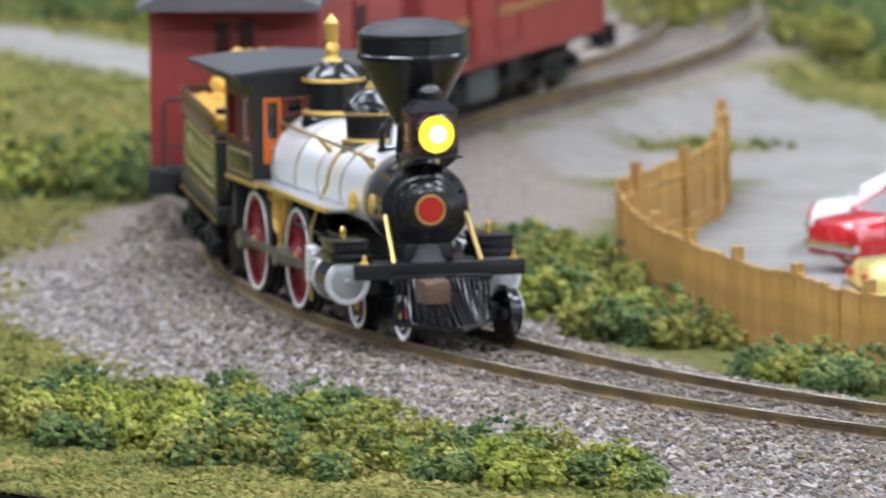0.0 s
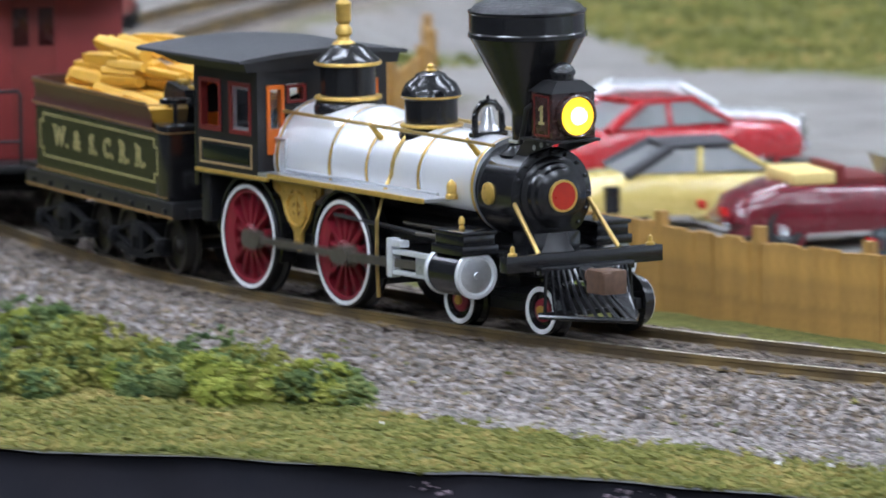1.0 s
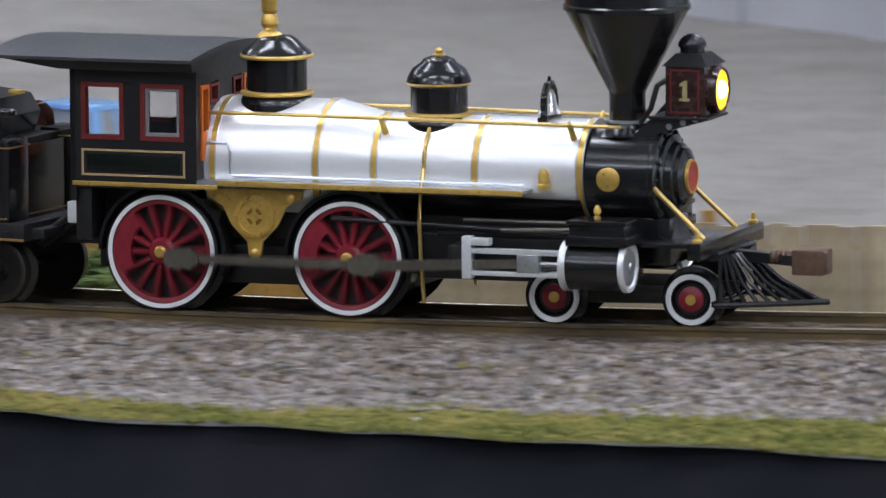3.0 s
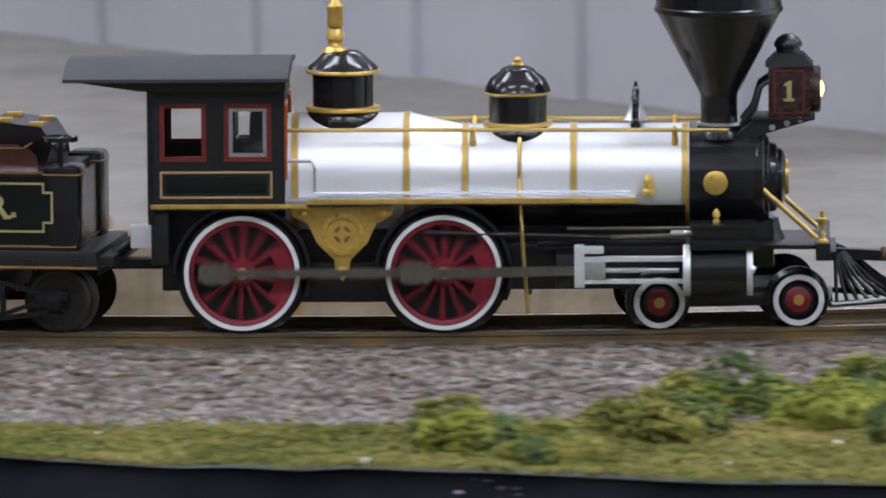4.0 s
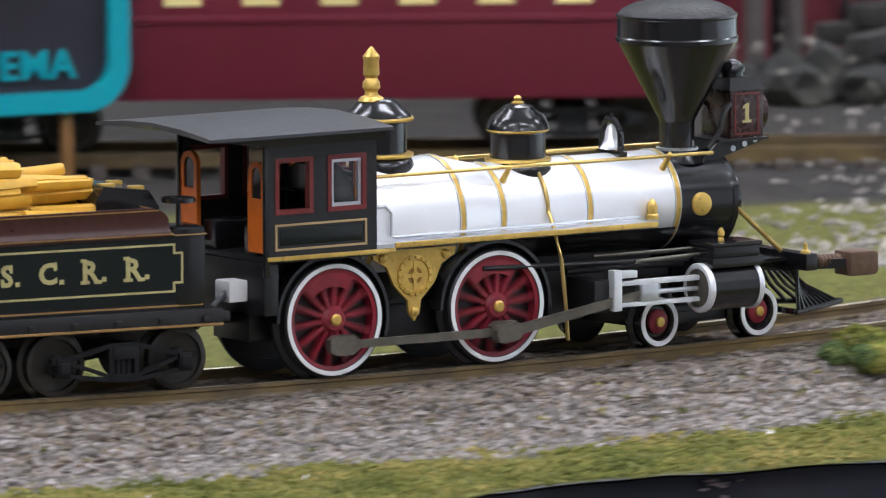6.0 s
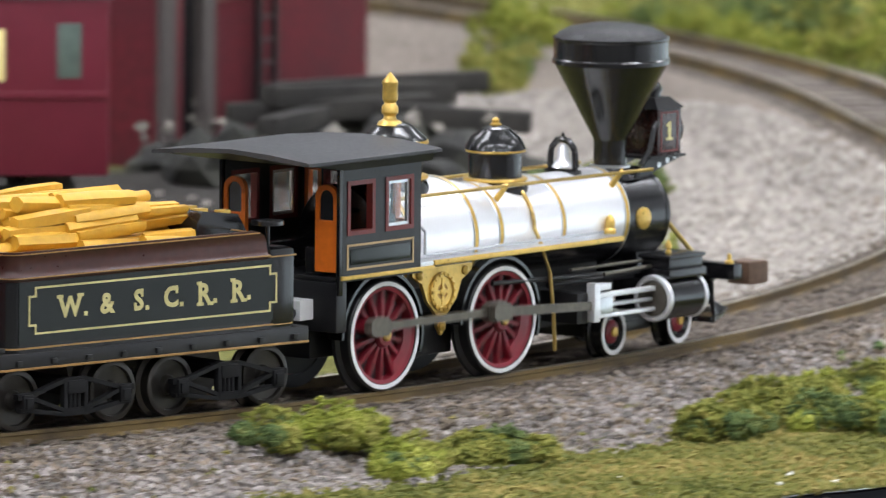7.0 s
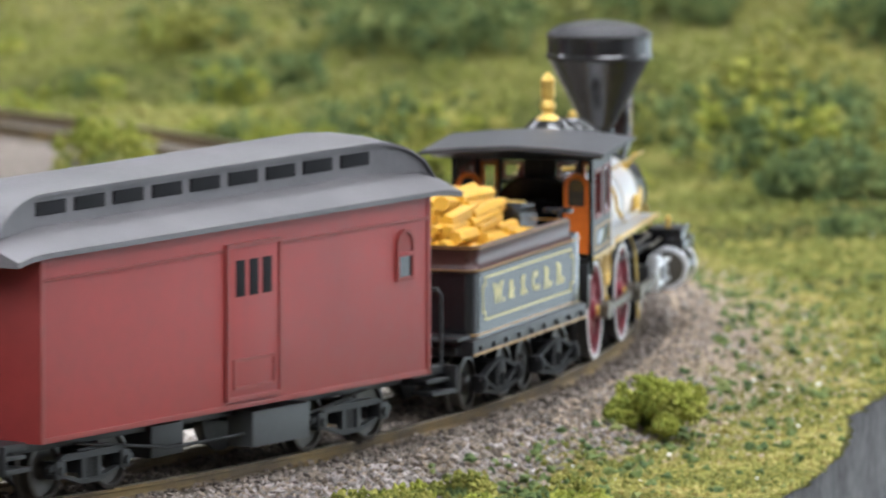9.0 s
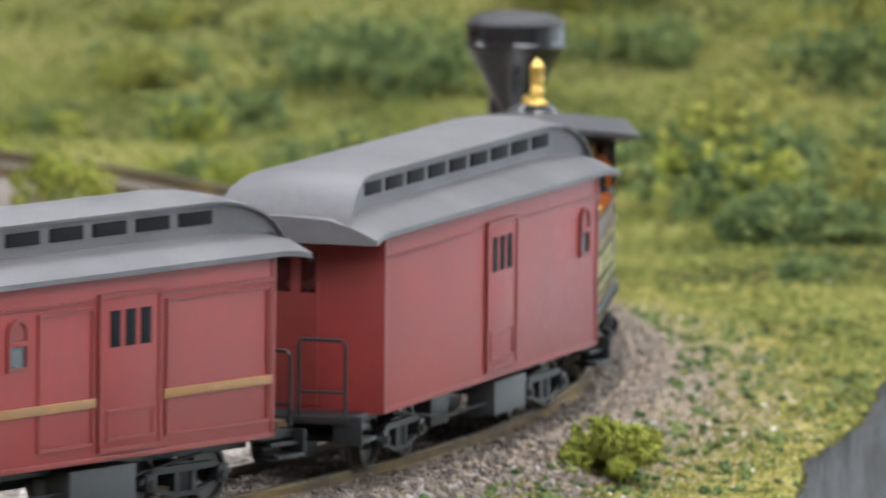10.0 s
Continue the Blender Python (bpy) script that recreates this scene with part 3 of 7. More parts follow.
        pts += [(37.7, sd * 8.6, 18.0), (37.9, sd * 10.0, 14.0), (38.3, sd * 10.4, 8.0), (38.7, sd * 10.4, 2.6)]
        part("sand_pipe", Geo().tube(pts, 0.3), BRASS, e, "bent brass sand pipe")
        pp = [(6.2, sd * 8.85 * math.cos(radians(20)), zb + 8.85 * math.sin(radians(20))), (9.4, sd * 8.85 * math.cos(radians(20)), zb + 8.85 * math.sin(radians(20))),
              (10.0, sd * 8.9, zb + 2), (10.0, sd * 8.9, zb - 1.2), (10.6, sd * 8.9, 18.95), (52.5, sd * 8.3, 18.9)]
        part("feed_pipe", Geo().tube(pp, 0.22), STEEL, e, "thin steel feed pipe")
        part("check_valve", Geo().lathe([(0.9, 18.4), (0.9, 19.0), (0.7, 19.2), (0.75, 20.3), (0.55, 20.8), (0.25, 21.2), (0.001, 21.3)], 20, Z_axis(55.1, sd * 7.6, 0)), GOLD, e, "gold check valve")
    # running boards with gold edges
    for sd in (-1, 1):
        a, c = sorted((sd * 6.0, sd * 11.4))
        g = Geo().prism([(6.0, a), (8.8, a), (52.0, a), (53.2, a), (53.2, c), (52.0, c), (8.8, c), (6.0, c)], "z", 17.85, 18.35)
        rb = part("running_board", g, STEEL, e, "grey running board with a gold edge")
        part("edge_strip", Geo().box(9.0, 53.4, sd * 11.4 - 0.2, sd * 11.4 + 0.2, 17.75, 18.5, 0.08).box(-12.2, 9.0, sd * 11.4 - 0.2, sd * 11.4 + 0.2, 17.2, 17.8, 0.08), GOLD, rb, "gold edge strip")
    # cab
    X0, X1, W = -12.0, 6.0, 11.3
    cb = part("cab", Geo().box(X0, X1, -W, W, 16.9, 17.5, 0.1), SATIN, e, "black wooden cab with red windows and orange doors")
    for sd in (-1, 1):
        ys = sorted((sd * W, sd * (W - 0.9)))
        wins = [(-10.9, -4.6), (-2.2, 4.2)]
        for (a, c), (p0, p1) in zip(wins, ((X0, -3.4), (-3.4, X1))):
            part("side_wall", Geo().ring(rect(p0, p1, 17.4, 33.6), rect(a, c, 23.6, 31.5), "y", *ys), SATIN, cb)
        for k, (a, c) in enumerate(wins):
            f = part("window_frame", Geo().ring(rect(a, c, 23.6, 31.5), rect(a + 0.65, c - 0.65, 24.25, 30.85), "y", sd * (W - 1.0), sd * (W + 0.15)), CABRED, cb, "dark red window frame")
            if k == 1:
                pane = part("pane", Geo().box(a + 0.6, c - 0.6, sd * (W - 0.5) - 0.1, sd * (W - 0.5) + 0.1, 24.2, 30.9), CLEAR, f, "clear pane")
                part("sash", Geo().ring(rect(a + 0.65, c - 0.65, 24.25, 30.85), rect(a + 1.15, c - 1.15, 24.7, 30.4), "y", sd * (W - 0.75), sd * (W - 0.2)), STEEL, f, "silver sash")
        part("panel_line", Geo().ring(rect(-10.9, 4.3, 18.6, 22.3), rect(-10.6, 4.0, 18.9, 22.0), "y", sd * (W - 0.05), sd * (W + 0.12)), LINE, cb, "cream panel lining")
        part("panel", Geo().box(-10.1, 3.5, *sorted((sd * (W - 0.05), sd * (W + 0.1))), 19.3, 21.6, 0.06), GREENPANEL, cb, "dark sunk panel")
        part("corner_post", Geo().box(X0 - 0.6, X0 + 0.3, *sorted((sd * W, sd * (W - 0.6))), 15.0, 33.6, 0.1), BLACK, cb)
    # cab front with narrow doors and small square windows
    g = Geo()
    g.box(5.1, X1 - 0.02, -W + 0.9, W - 0.9, 31.3, 33.5)
    for sd in (-1, 1):
        for a, c, z0, z1 in ((W - 0.9, 9.6, 17.4, 31.3), (9.6, 6.8, 17.4, 21.0), (6.8, 6.3, 17.4, 31.3), (6.3, 2.6, 27.5, 28.2)):
            g.box(5.1, X1 - 0.02, *sorted((sd * a, sd * c)), z0, z1)
        g.box(5.1, X1 - 0.02, *sorted((sd * 2.6, sd * 0.01)), 27.5, 31.3)
        f = part("front_door", Geo().ring(rect(sd * 9.7, sd * 6.7, 20.9, 31.2), rect(sd * 9.15, sd * 7.25, 24.6, 30.6), "x", 5.0, 6.25), ORANGE, cb, "orange front door")
        part("door_panel", Geo().box(5.05, 6.2, *sorted((sd * 9.3, sd * 7.1)), 20.9, 24.7, 0.05), ORANGE, f)
        part("pane", Geo().box(5.5, 5.7, *sorted((sd * 9.3, sd * 7.1)), 24.5, 30.7), CLEAR, f)
        f = part("front_window", Geo().ring(rect(sd * 6.2, sd * 2.8, 28.4, 31.1), rect(sd * 5.7, sd * 3.3, 28.8, 30.7), "x", 5.0, 6.2), CABRED, cb, "small red-framed window")
        part("pane", Geo().box(5.5, 5.7, *sorted((sd * 5.8, sd * 3.2)), 28.7, 30.8), CLEAR, f)
        # rear door posts with arched openings
        rear = [(sd * 8.6 + u, z) for u, z in arch(2.05, 18.3, 31.0)]
        hole = [(sd * 8.6 + u, z) for u, z in arch(1.3, 25.6, 30.2)]
        f = part("rear_door", Geo().ring(rear, hole, "x", X0 - 0.35, X0 + 0.35), ORANGE, cb, "orange round-topped rear door")
        part("door_panel", Geo().box(X0 - 0.3, X0 + 0.3, sd * 8.6 - 1.6, sd * 8.6 + 1.6, 18.4, 25.8, 0.05), ORANGE, f)
        part("pane", Geo().box(X0 - 0.08, X0 + 0.08, sd * 8.6 - 1.4, sd * 8.6 + 1.4, 25.5, 30.3), DARKGLASS, f, "dark arched pane")
    part("front_wall", g, SATIN, cb)
    g = Geo().lathe([(0.001, 1.0), (7.6, 1.0), (7.9, 1.4), (7.9, 5.2), (0.001, 5.2)], 40, X_axis(0, 0, 21.5)).box(-11, 1, -7, -3.5, 17.4, 21.5, 0.3).box(-11, 1, 3.5, 7, 17.4, 21.5, 0.3)
    g.rod((-1, -2, 25.5), (-1, 2, 25.5), 0.35).rod((0, 3, 24), (1.5, 3, 24), 0.8)
    part("boiler_backhead", g, BLACK, cb, "black boiler backhead and seat boxes")
    # roof: low ridge, thin eaves, long rear overhang
    ridge = [(-14.7, 34.75), (0, 35.75), (14.7, 34.75), (14.7, 35.2), (14.1, 35.35), (7, 36.05), (0, 36.35), (-7, 36.05), (-14.1, 35.35), (-14.7, 35.2)]
    rf = part("roof", Geo().prism(ridge, "x", -23.8, 6.6), ROOFBLACK, cb, "dark grey low-pitched roof", smooth=20)
    g = Geo()
    g.add([(6.2, -13.2, 33.4), (6.2, 13.2, 33.4), (6.2, 13.6, 34.8), (6.2, 0, 35.72), (6.2, -13.6, 34.8), (-13.5, -13.2, 33.4), (-13.5, 13.2, 33.4), (-22.6, 13.6, 34.8), (-22.6, 0, 35.72), (-22.6, -13.6, 34.8)],
          [(0, 1, 2, 3, 4), (9, 8, 7, 6, 5), (0, 5, 6, 1), (1, 6, 7, 2), (0, 4, 9, 5), (2, 7, 8, 3), (3, 8, 9, 4)])
    part("soffit", g, SATIN, rf, "black soffit")
    # gold shield between the drivers
    for sd in (-1, 1):
        ya, yb = sorted((sd * 8.6, sd * 9.2))
        g = Geo().prism([(6.6, 17.1), (20.6, 17.1), (20.4, 16.0), (18.2, 14.8), (17.0, 12.2), (14.7, 9.9), (14.5, 8.2), (13.6, 7.0), (12.7, 8.2), (12.5, 9.9), (10.2, 12.2), (9.0, 14.8), (6.8, 16.0)], "y", ya, yb)
        sh = part("shield", g, GOLD, e, "ornate gold shield")
        m = Matrix.Rotation(radians(90 * -sd), 4, "X")
        part("rosette", Geo().lathe([(1.2, -0.1), (2.9, -0.1), (2.9, 0.35), (2.3, 0.45), (2.2, 0.15), (1.2, 0.15), (1.2, -0.1)], 36, Matrix.Translation((13.6, sd * 9.2, 13.4)) @ m)
             .lathe([(0.001, 0.4), (0.6, 0.35), (0.7, -0.1)], 16, Matrix.Translation((13.6, sd * 9.2, 13.4)) @ m)
             .box(11.6, 15.6, *sorted((sd * 8.6, sd * 9.45)), 13.15, 13.65).box(13.35, 13.85, *sorted((sd * 8.6, sd * 9.45)), 11.4, 15.4), GOLD, sh, "gold rosette")
        # a flat disc of darker gold paints recess shade inside the rosette
        part("hollow", Geo().lathe([(0.001, -0.1), (2.35, -0.1), (2.35, 0.06), (0.001, 0.06)], 32, Matrix.Translation((13.6, sd * 9.2, 13.4)) @ m), SHADEGOLD, sh, "dark gold disc as painted shade inside the rosette")
        for x, z in ((8.3, 16.1), (18.9, 16.1), (13.6, 8.3)):
            part("stud", Geo().lathe([(0.7, -0.1), (0.7, 0.25), (0.4, 0.45), (0.001, 0.5)], 14, Matrix.Translation((x, sd * 9.2, z)) @ m), GOLD, sh)
        for k in range(16):
            a = math.tau * k / 16
            part("bead", Geo().lathe([(0.26, 0), (0.2, 0.2), (0.001, 0.25)], 6, Matrix.Translation((13.6 + 2.6 * math.cos(a), sd * 9.55, 13.4 + 2.6 * math.sin(a))) @ m), GOLD, sh)
    # cylinders, steam chests, slide bars
    for sd in (-1, 1):
        yc = sd * 12.0
        cy = part("cylinder", Geo().lathe([(3.1, 60.4), (3.3, 60.6), (3.3, 68.4), (3.1, 68.5)], 40, X_axis(0, yc, 8.7)).box(60.8, 68.2, *sorted((sd * 4, sd * 12)), 6.5, 11.8, 0.3), BLACK, e, "black cylinder with steel covers")
        for x0, x1 in ((59.7, 60.6), (68.3, 69.0)):
            part("cylinder_cover", Geo().lathe([(0.001, x0 + 0.25), (2.7, x0 + 0.25), (2.9, x0), (3.4, x0), (3.5, x0 + 0.15), (3.5, x1 - 0.15), (3.4, x1 + 0.1), (2.9, x1 + 0.1), (2.7, x1 - 0.25), (0.001, x1 - 0.25)], 40, X_axis(0, yc, 8.7)), BRIGHT, cy, "silver cylinder cover")
        part("cover_face", Geo().lathe([(0.001, 59.75), (2.65, 59.75), (2.65, 60.0), (0.001, 60.0)], 36, X_axis(0, yc, 8.7)), RODGREY, cy, "dull back face")
        part("cover_face", Geo().lathe([(0.001, 68.6), (2.6, 68.6), (2.55, 68.9), (1.9, 69.05), (0.6, 69.1), (0.5, 69.35), (0.001, 69.4)], 36, X_axis(0, yc, 8.7)), STEEL, cy, "dull dished face")
        ch = part("steam_chest", Geo().box(60.6, 69.4, *sorted((sd * 8.4, sd * 14.6)), 11.6, 13.0, 0.2).box(61.0, 69.0, *sorted((sd * 8.8, sd * 14.2)), 12.9, 14.6, 0.25).box(60.7, 69.3, *sorted((sd * 8.5, sd * 14.5)), 14.5, 15.1, 0.15), BLACK, e, "black steam chest")
        part("oiler", Geo().lathe([(0.45, 15.0), (0.45, 15.4), (0.25, 15.6), (0.5, 15.9), (0.5, 16.4), (0.2, 16.9), (0.001, 17.0)], 14, Z_axis(64.2, sd * 11.5, 0)), GOLD, ch, "gold oiler")
        sb = part("slide_bar", Geo().box(46.2, 60.0, *sorted((sd * 11.4, sd * 12.6)), 9.9, 10.6, 0.1).box(46.2, 60.0, *sorted((sd * 11.4, sd * 12.6)), 6.9, 7.5, 0.1)
                  .box(45.0, 46.4, *sorted((sd * 11.2, sd * 12.8)), 6.4, 12.2, 0.15).box(46.2, 49.0, *sorted((sd * 11.2, sd * 12.8)), 11.0, 12.0, 0.15), BRIGHT, e, "bright silver slide bars")
        part("valve_rod", Geo().rod((50, sd * 10.6, 13.0), (61, sd * 10.6, 13.3), 0.3).rod((44, sd * 9, 14.0), (61, sd * 9, 14.0), 0.25), RODGREY, e, "steel valve rod")
    # front deck, buffer beam, braces, pilot
    g = Geo().box(66, 79.2, -8.5, 8.5, 11.0, 11.6, 0.15).box(77.6, 79.6, -13.4, 13.4, 10.0, 12.4, 0.2).box(66, 72, -4, 4, 8, 14.5, 0.4)
    bm_ = part("buffer_beam", g, BLACK, e, "black buffer beam and deck")
    part("deck_saddle", Geo().lathe([(3.6, 11.5), (3.0, 12.6), (2.6, 14.4)], 24, Z_axis(70, 0, 0)), SATIN, bm_)
    for sd in (-1, 1):
        part("brace_rod", Geo().rod((68.6, sd * 6.2, 20.6), (77.8, sd * 6.9, 12.3), 0.36), BRASS, e, "slanting brass brace")
        part("flag_socket", Geo().lathe([(0.7, 12.3), (0.7, 12.7), (0.35, 12.9), (0.3, 13.7), (0.001, 13.9)], 12, Z_axis(78.6, sd * 11.8, 0)), GOLD, bm_, "small gold socket")
    PW, PZ = 8.0, 3.4                            # half width and foot of the cowcatcher
    pl = part("pilot", Geo().tube([(79.6, -PW, PZ), (86.4, -PW * 0.55, PZ), (93.2, 0, PZ), (86.4, PW * 0.55, PZ), (79.6, PW, PZ)], 0.42)
              .box(79.0, 80.4, -PW, PW, 9.4, 10.6, 0.15).box(79.2, 79.9, -PW, PW, PZ - 0.3, PZ + 0.5, 0.1), BLACK, e, "black slatted cowcatcher")
    n = 18
    for k in range(n):
        u = -1 + 2 * (k + 0.5) / n
        top = Vector((80.2 + 1.6 * (1 - abs(u)), u * PW * 0.95, 10.0))
        bot = Vector((79.7 + 13.4 * (1 - abs(u)), u * PW, PZ))
        mid = (top + bot) / 2 + Vector((-0.5 * (1 - abs(u)), 0, -0.55))
        part("slat", Geo().tube([top, mid, bot], 0.3, 6), BLACK, pl)
    cp = part("coupler", Geo().box(90.2, 94.8, -6.6, -2.4, 7.7, 11.2, 0.35).box(93.4, 95.2, -6.5, -4.9, 7.9, 11.0, 0.3), COUPLER, e, "rust-brown knuckle coupler")
    part("shank", Geo().add([(79.4, -1, 8.8), (79.4, 1, 8.8), (79.4, 1, 10.2), (79.4, -1, 10.2), (90.4, -5.5, 8.8), (90.4, -3.5, 8.8), (90.4, -3.5, 10.2), (90.4, -5.5, 10.2)], [(0, 1, 2, 3), (4, 7, 6, 5), (0, 4, 5, 1), (1, 5, 6, 2), (2, 6, 7, 3), (3, 7, 4, 0)]), SATIN, cp)
    part("spring", Geo().lathe([(0.8 + 0.25 * (k % 2), 86.4 + 0.35 * k) for k in range(12)], 14, X_axis(0, -3.6, 9.8)), COUPLER, cp)
    part("drawbar", Geo().box(-20, -11, -1.6, 1.6, 7.8, 9.2, 0.3).tube([(-12, -4.5, 12), (-15, -5, 12.5), (-18, -5, 10), (-20, -5, 8)], 0.5).tube([(-12, -3, 12), (-15, -3.5, 11.5), (-18, -3.6, 9), (-20, -3.6, 7.5)], 0.5), SATIN, e, "black drawbar and hoses")
    part("plug", Geo().box(-15.2, -12.0, -6.2, -2.4, 11.2, 14.2, 0.3), WHITE, e, "white plug")
    # wheels and rods
    drivers = [build_driver(e, x, sd) for x in (0, XF) for sd in (-1, 1)]
    for x in (0, XF):
        part("axle", Geo().rod((x, -7.2, DRIVER_R), (x, 7.2, DRIVER_R), 1.5), SATIN, e)
    rods = []
    for sd in (-1, 1):
        yy = sorted((sd * 10.6, sd * 11.3))
        hexa = lambda x, w, h: [(x - w, -h * 0.6), (x - w, h * 0.6), (x - w * 0.6, h), (x + w * 0.5, h), (x + w, h * 0.3), (x + w, -h * 0.3), (x + w * 0.5, -h), (x - w * 0.6, -h)]
        g = Geo().prism(hexa(0.2, 2.5, 1.4), "y", sd * 10.2, sd * 11.6).prism(hexa(XF, 2.6, 1.5), "y", sd * 10.2, sd * 11.6)
        g.prism([(1.5, -0.55), (XF - 1.5, -0.6), (XF - 1.5, 0.6), (1.5, 0.55)], "y", yy[0], yy[1])
        r = part("side_rod", g, RODGREY, e, "dull grey-brown coupling rod")
        main = part("main_rod", Geo().prism([(0, -0.75), (22, -0.6), (23.5, -0.9), (24.6, -0.6), (24.6, 0.6), (23.5, 0.9), (22, 0.6), (0, 0.75)], "y", sd * 11.7, sd * 12.3)
                    .prism(hexa(0, 2.3, 1.3), "y", sd * 11.65, sd * 12.5), RODGREY, e, "dull grey-brown main rod")
        xh = part("crosshead", Geo().box(-1.6, 1.6, sd * 12 - 0.7, sd * 12 + 0.7, -1.25, 1.25, 0.15).rod((0, sd * 12, 0), (11.5, sd * 12, 0), 0.35), STEEL, e, "steel crosshead and piston rod")
        rods.append((sd, r, main, xh))
    # leading truck, swung to follow the curve
    tr = part("leading_truck", Geo().box(-10.5, 10.5, -6.4, 6.4, 2.6, 5.2, 0.3).box(-13, 13, -6.8, -5.8, 2.8, 4.4, 0.2).box(-13, 13, 5.8, 6.8, 2.8, 4.4, 0.2), SATIN, e, "black four-wheel leading truck")
    tr.location = Vector((64.7, 3.0, 0)) * MM
    tr.rotation_euler = (0, 0, radians(7.2))
    small = []
    for x in (-9.5, 9.5):
        for sd in (-1, 1):
            w = build_truck_wheel(e, 0, sd)
            small.append((w, pose(0.0647, 0.003, 0, 0, 0, 7.2) @ pose(x * MM, sd * 0.0093, 0.00365)))
    for x in (-9.5, 9.5):
        part("axle", Geo().rod((x, -7, 3.65), (x, 7, 3.65), 0.8), SATIN, tr)
    return e, drivers, rods, small


loco, drivers, rods, small_wheels = build_loco()
# ---- tender and coaches: each in its own space, x ahead, 0 at its middle ----
def build_plain_wheel(parent, x, side, r, y=8.9, label="blackened model wheel"):
    m = Matrix.Rotation(radians(90 * -side), 4, "X")
    g = Geo().lathe([(0.8, -2.4), (r + 0.7, -2.4), (r + 0.7, -1.9), (r, -1.6), (r - 0.02, -0.1), (r - 0.2, 0), (r - 0.75, 0), (r - 0.85, -0.6), (1.5, -0.75), (1.2, 0.0), (0.001, 0.1)], 36, m)
    return part("wheel", g, WHEELSTEEL, parent, label, at=(x, side * y, r))


def build_bogie(parent, x, wb, r, mat_, wheels):
    """A truck with two wheel pairs and pierced side frames."""
    for sd in (-1, 1):
        y0, y1 = sorted((sd * 10.2, sd * 11.2))
        g = Geo()
        hw = wb / 2
        g.prism([(x - hw - 2.5, r + 0.6), (x - hw + 1.5, r + 2.2), (x + hw - 1.5, r + 2.2), (x + hw + 2.5, r + 0.6), (x + hw + 2.5, r - 0.2), (x + hw - 1.6, r + 1.2), (x - hw + 1.6, r + 1.2), (x - hw - 2.5, r - 0.2)], "y", y0, y1)
        g.prism([(x - hw - 1.5, r - 0.4), (x - 2.6, r - 2.5), (x + 2.6, r - 2.5), (x + hw + 1.5, r - 0.4), (x + hw + 0.3, r - 0.4), (x + 2.2, r - 1.8), (x - 2.2, r - 1.8), (x - hw - 0.3, r - 0.4)], "y", y0, y1)
        g.box(x - 2.6, x - 1.5, y0, y1, r - 2.2, r + 1.6).box(x + 1.5, x + 2.6, y0, y1, r - 2.2, r + 1.6)
        for k in (-1.0, -0.33, 0.33, 1.0):
            g.rod((x + k, sd * 10.7, r - 1.8), (x + k, sd * 10.7, r + 1.3), 0.3, n=8)
        for k in (-1, 1):
            g.box(x + k * hw - 1.3, x + k * hw + 1.3, *sorted((sd * 9.4, sd * 11.6)), r - 1.2, r + 1.5, 0.25)
            g.rod((x + k * hw, sd * 11.5, r), (x + k * hw, sd * 12.0, r), 0.7)
        part("side_frame", g, mat_, parent, "black pierced truck side frame")
        for k in (-1, 1):
            wheels.append(build_plain_wheel(parent, x + k * hw, sd, r))
    g = Geo().box(x - 2.5, x + 2.5, -10.4, 10.4, r - 1, r + 2.6, 0.2)
    for k in (-1, 1):
        g.rod((x + k * wb / 2, -7, r), (x + k * wb / 2, 7, r), 0.8)
    part("bolster", g, mat_, parent)


def initial(ch, size, m, parent, dot):
    """A bold slab-serifed initial; bars widen the ends of its stems, and a full stop follows."""
    ob = letters("lettering", ch, size, LETTER, parent, m, 0.05, "yellow railway initial", bold=0.035)
    co = np.array([v.co[:] for v in ob.data.vertices]) / MM
    (x0, y0, _), (x1, y1, _) = co.min(0), co.max(0)
    w = x1 - x0
    g = Geo()
    bars = {"W": [(x0 - 0.25, x0 + 0.95, y1), (x1 - 0.95, x1 + 0.25, y1)],
            "R": [(x0 - 0.35, x0 + 1.0, y0), (x0 - 0.35, x0 + 0.6, y1), (x1 - 0.75, x1 + 0.3, y0)]}.get(ch, [])
    for a, c, y in bars:
        g.box(a, c, y - 0.24, y + 0.24, -0.06, 0.06)
    if ch in "SC":
        g.box(x1 - 0.5, x1 - 0.08, y1 - 1.15, y1, -0.06, 0.06)
        if ch == "S":
            g.box(x0 + 0.08, x0 + 0.5, y0, y0 + 1.15, -0.06, 0.06)
    if dot:
        g.box(x1 + 0.35, x1 + 1.0, y0, y0 + 0.65, -0.06, 0.06)
    if g.v:
        bm = bmesh.new()
        bm.from_mesh(ob.data)
        vs = [bm.verts.new((x * MM, y * MM, z * MM)) for x, y, z in g.v]
        for f in g.f:
            bm.faces.new([vs[i] for i in f])
        bm.to_mesh(ob.data)
        bm.free()


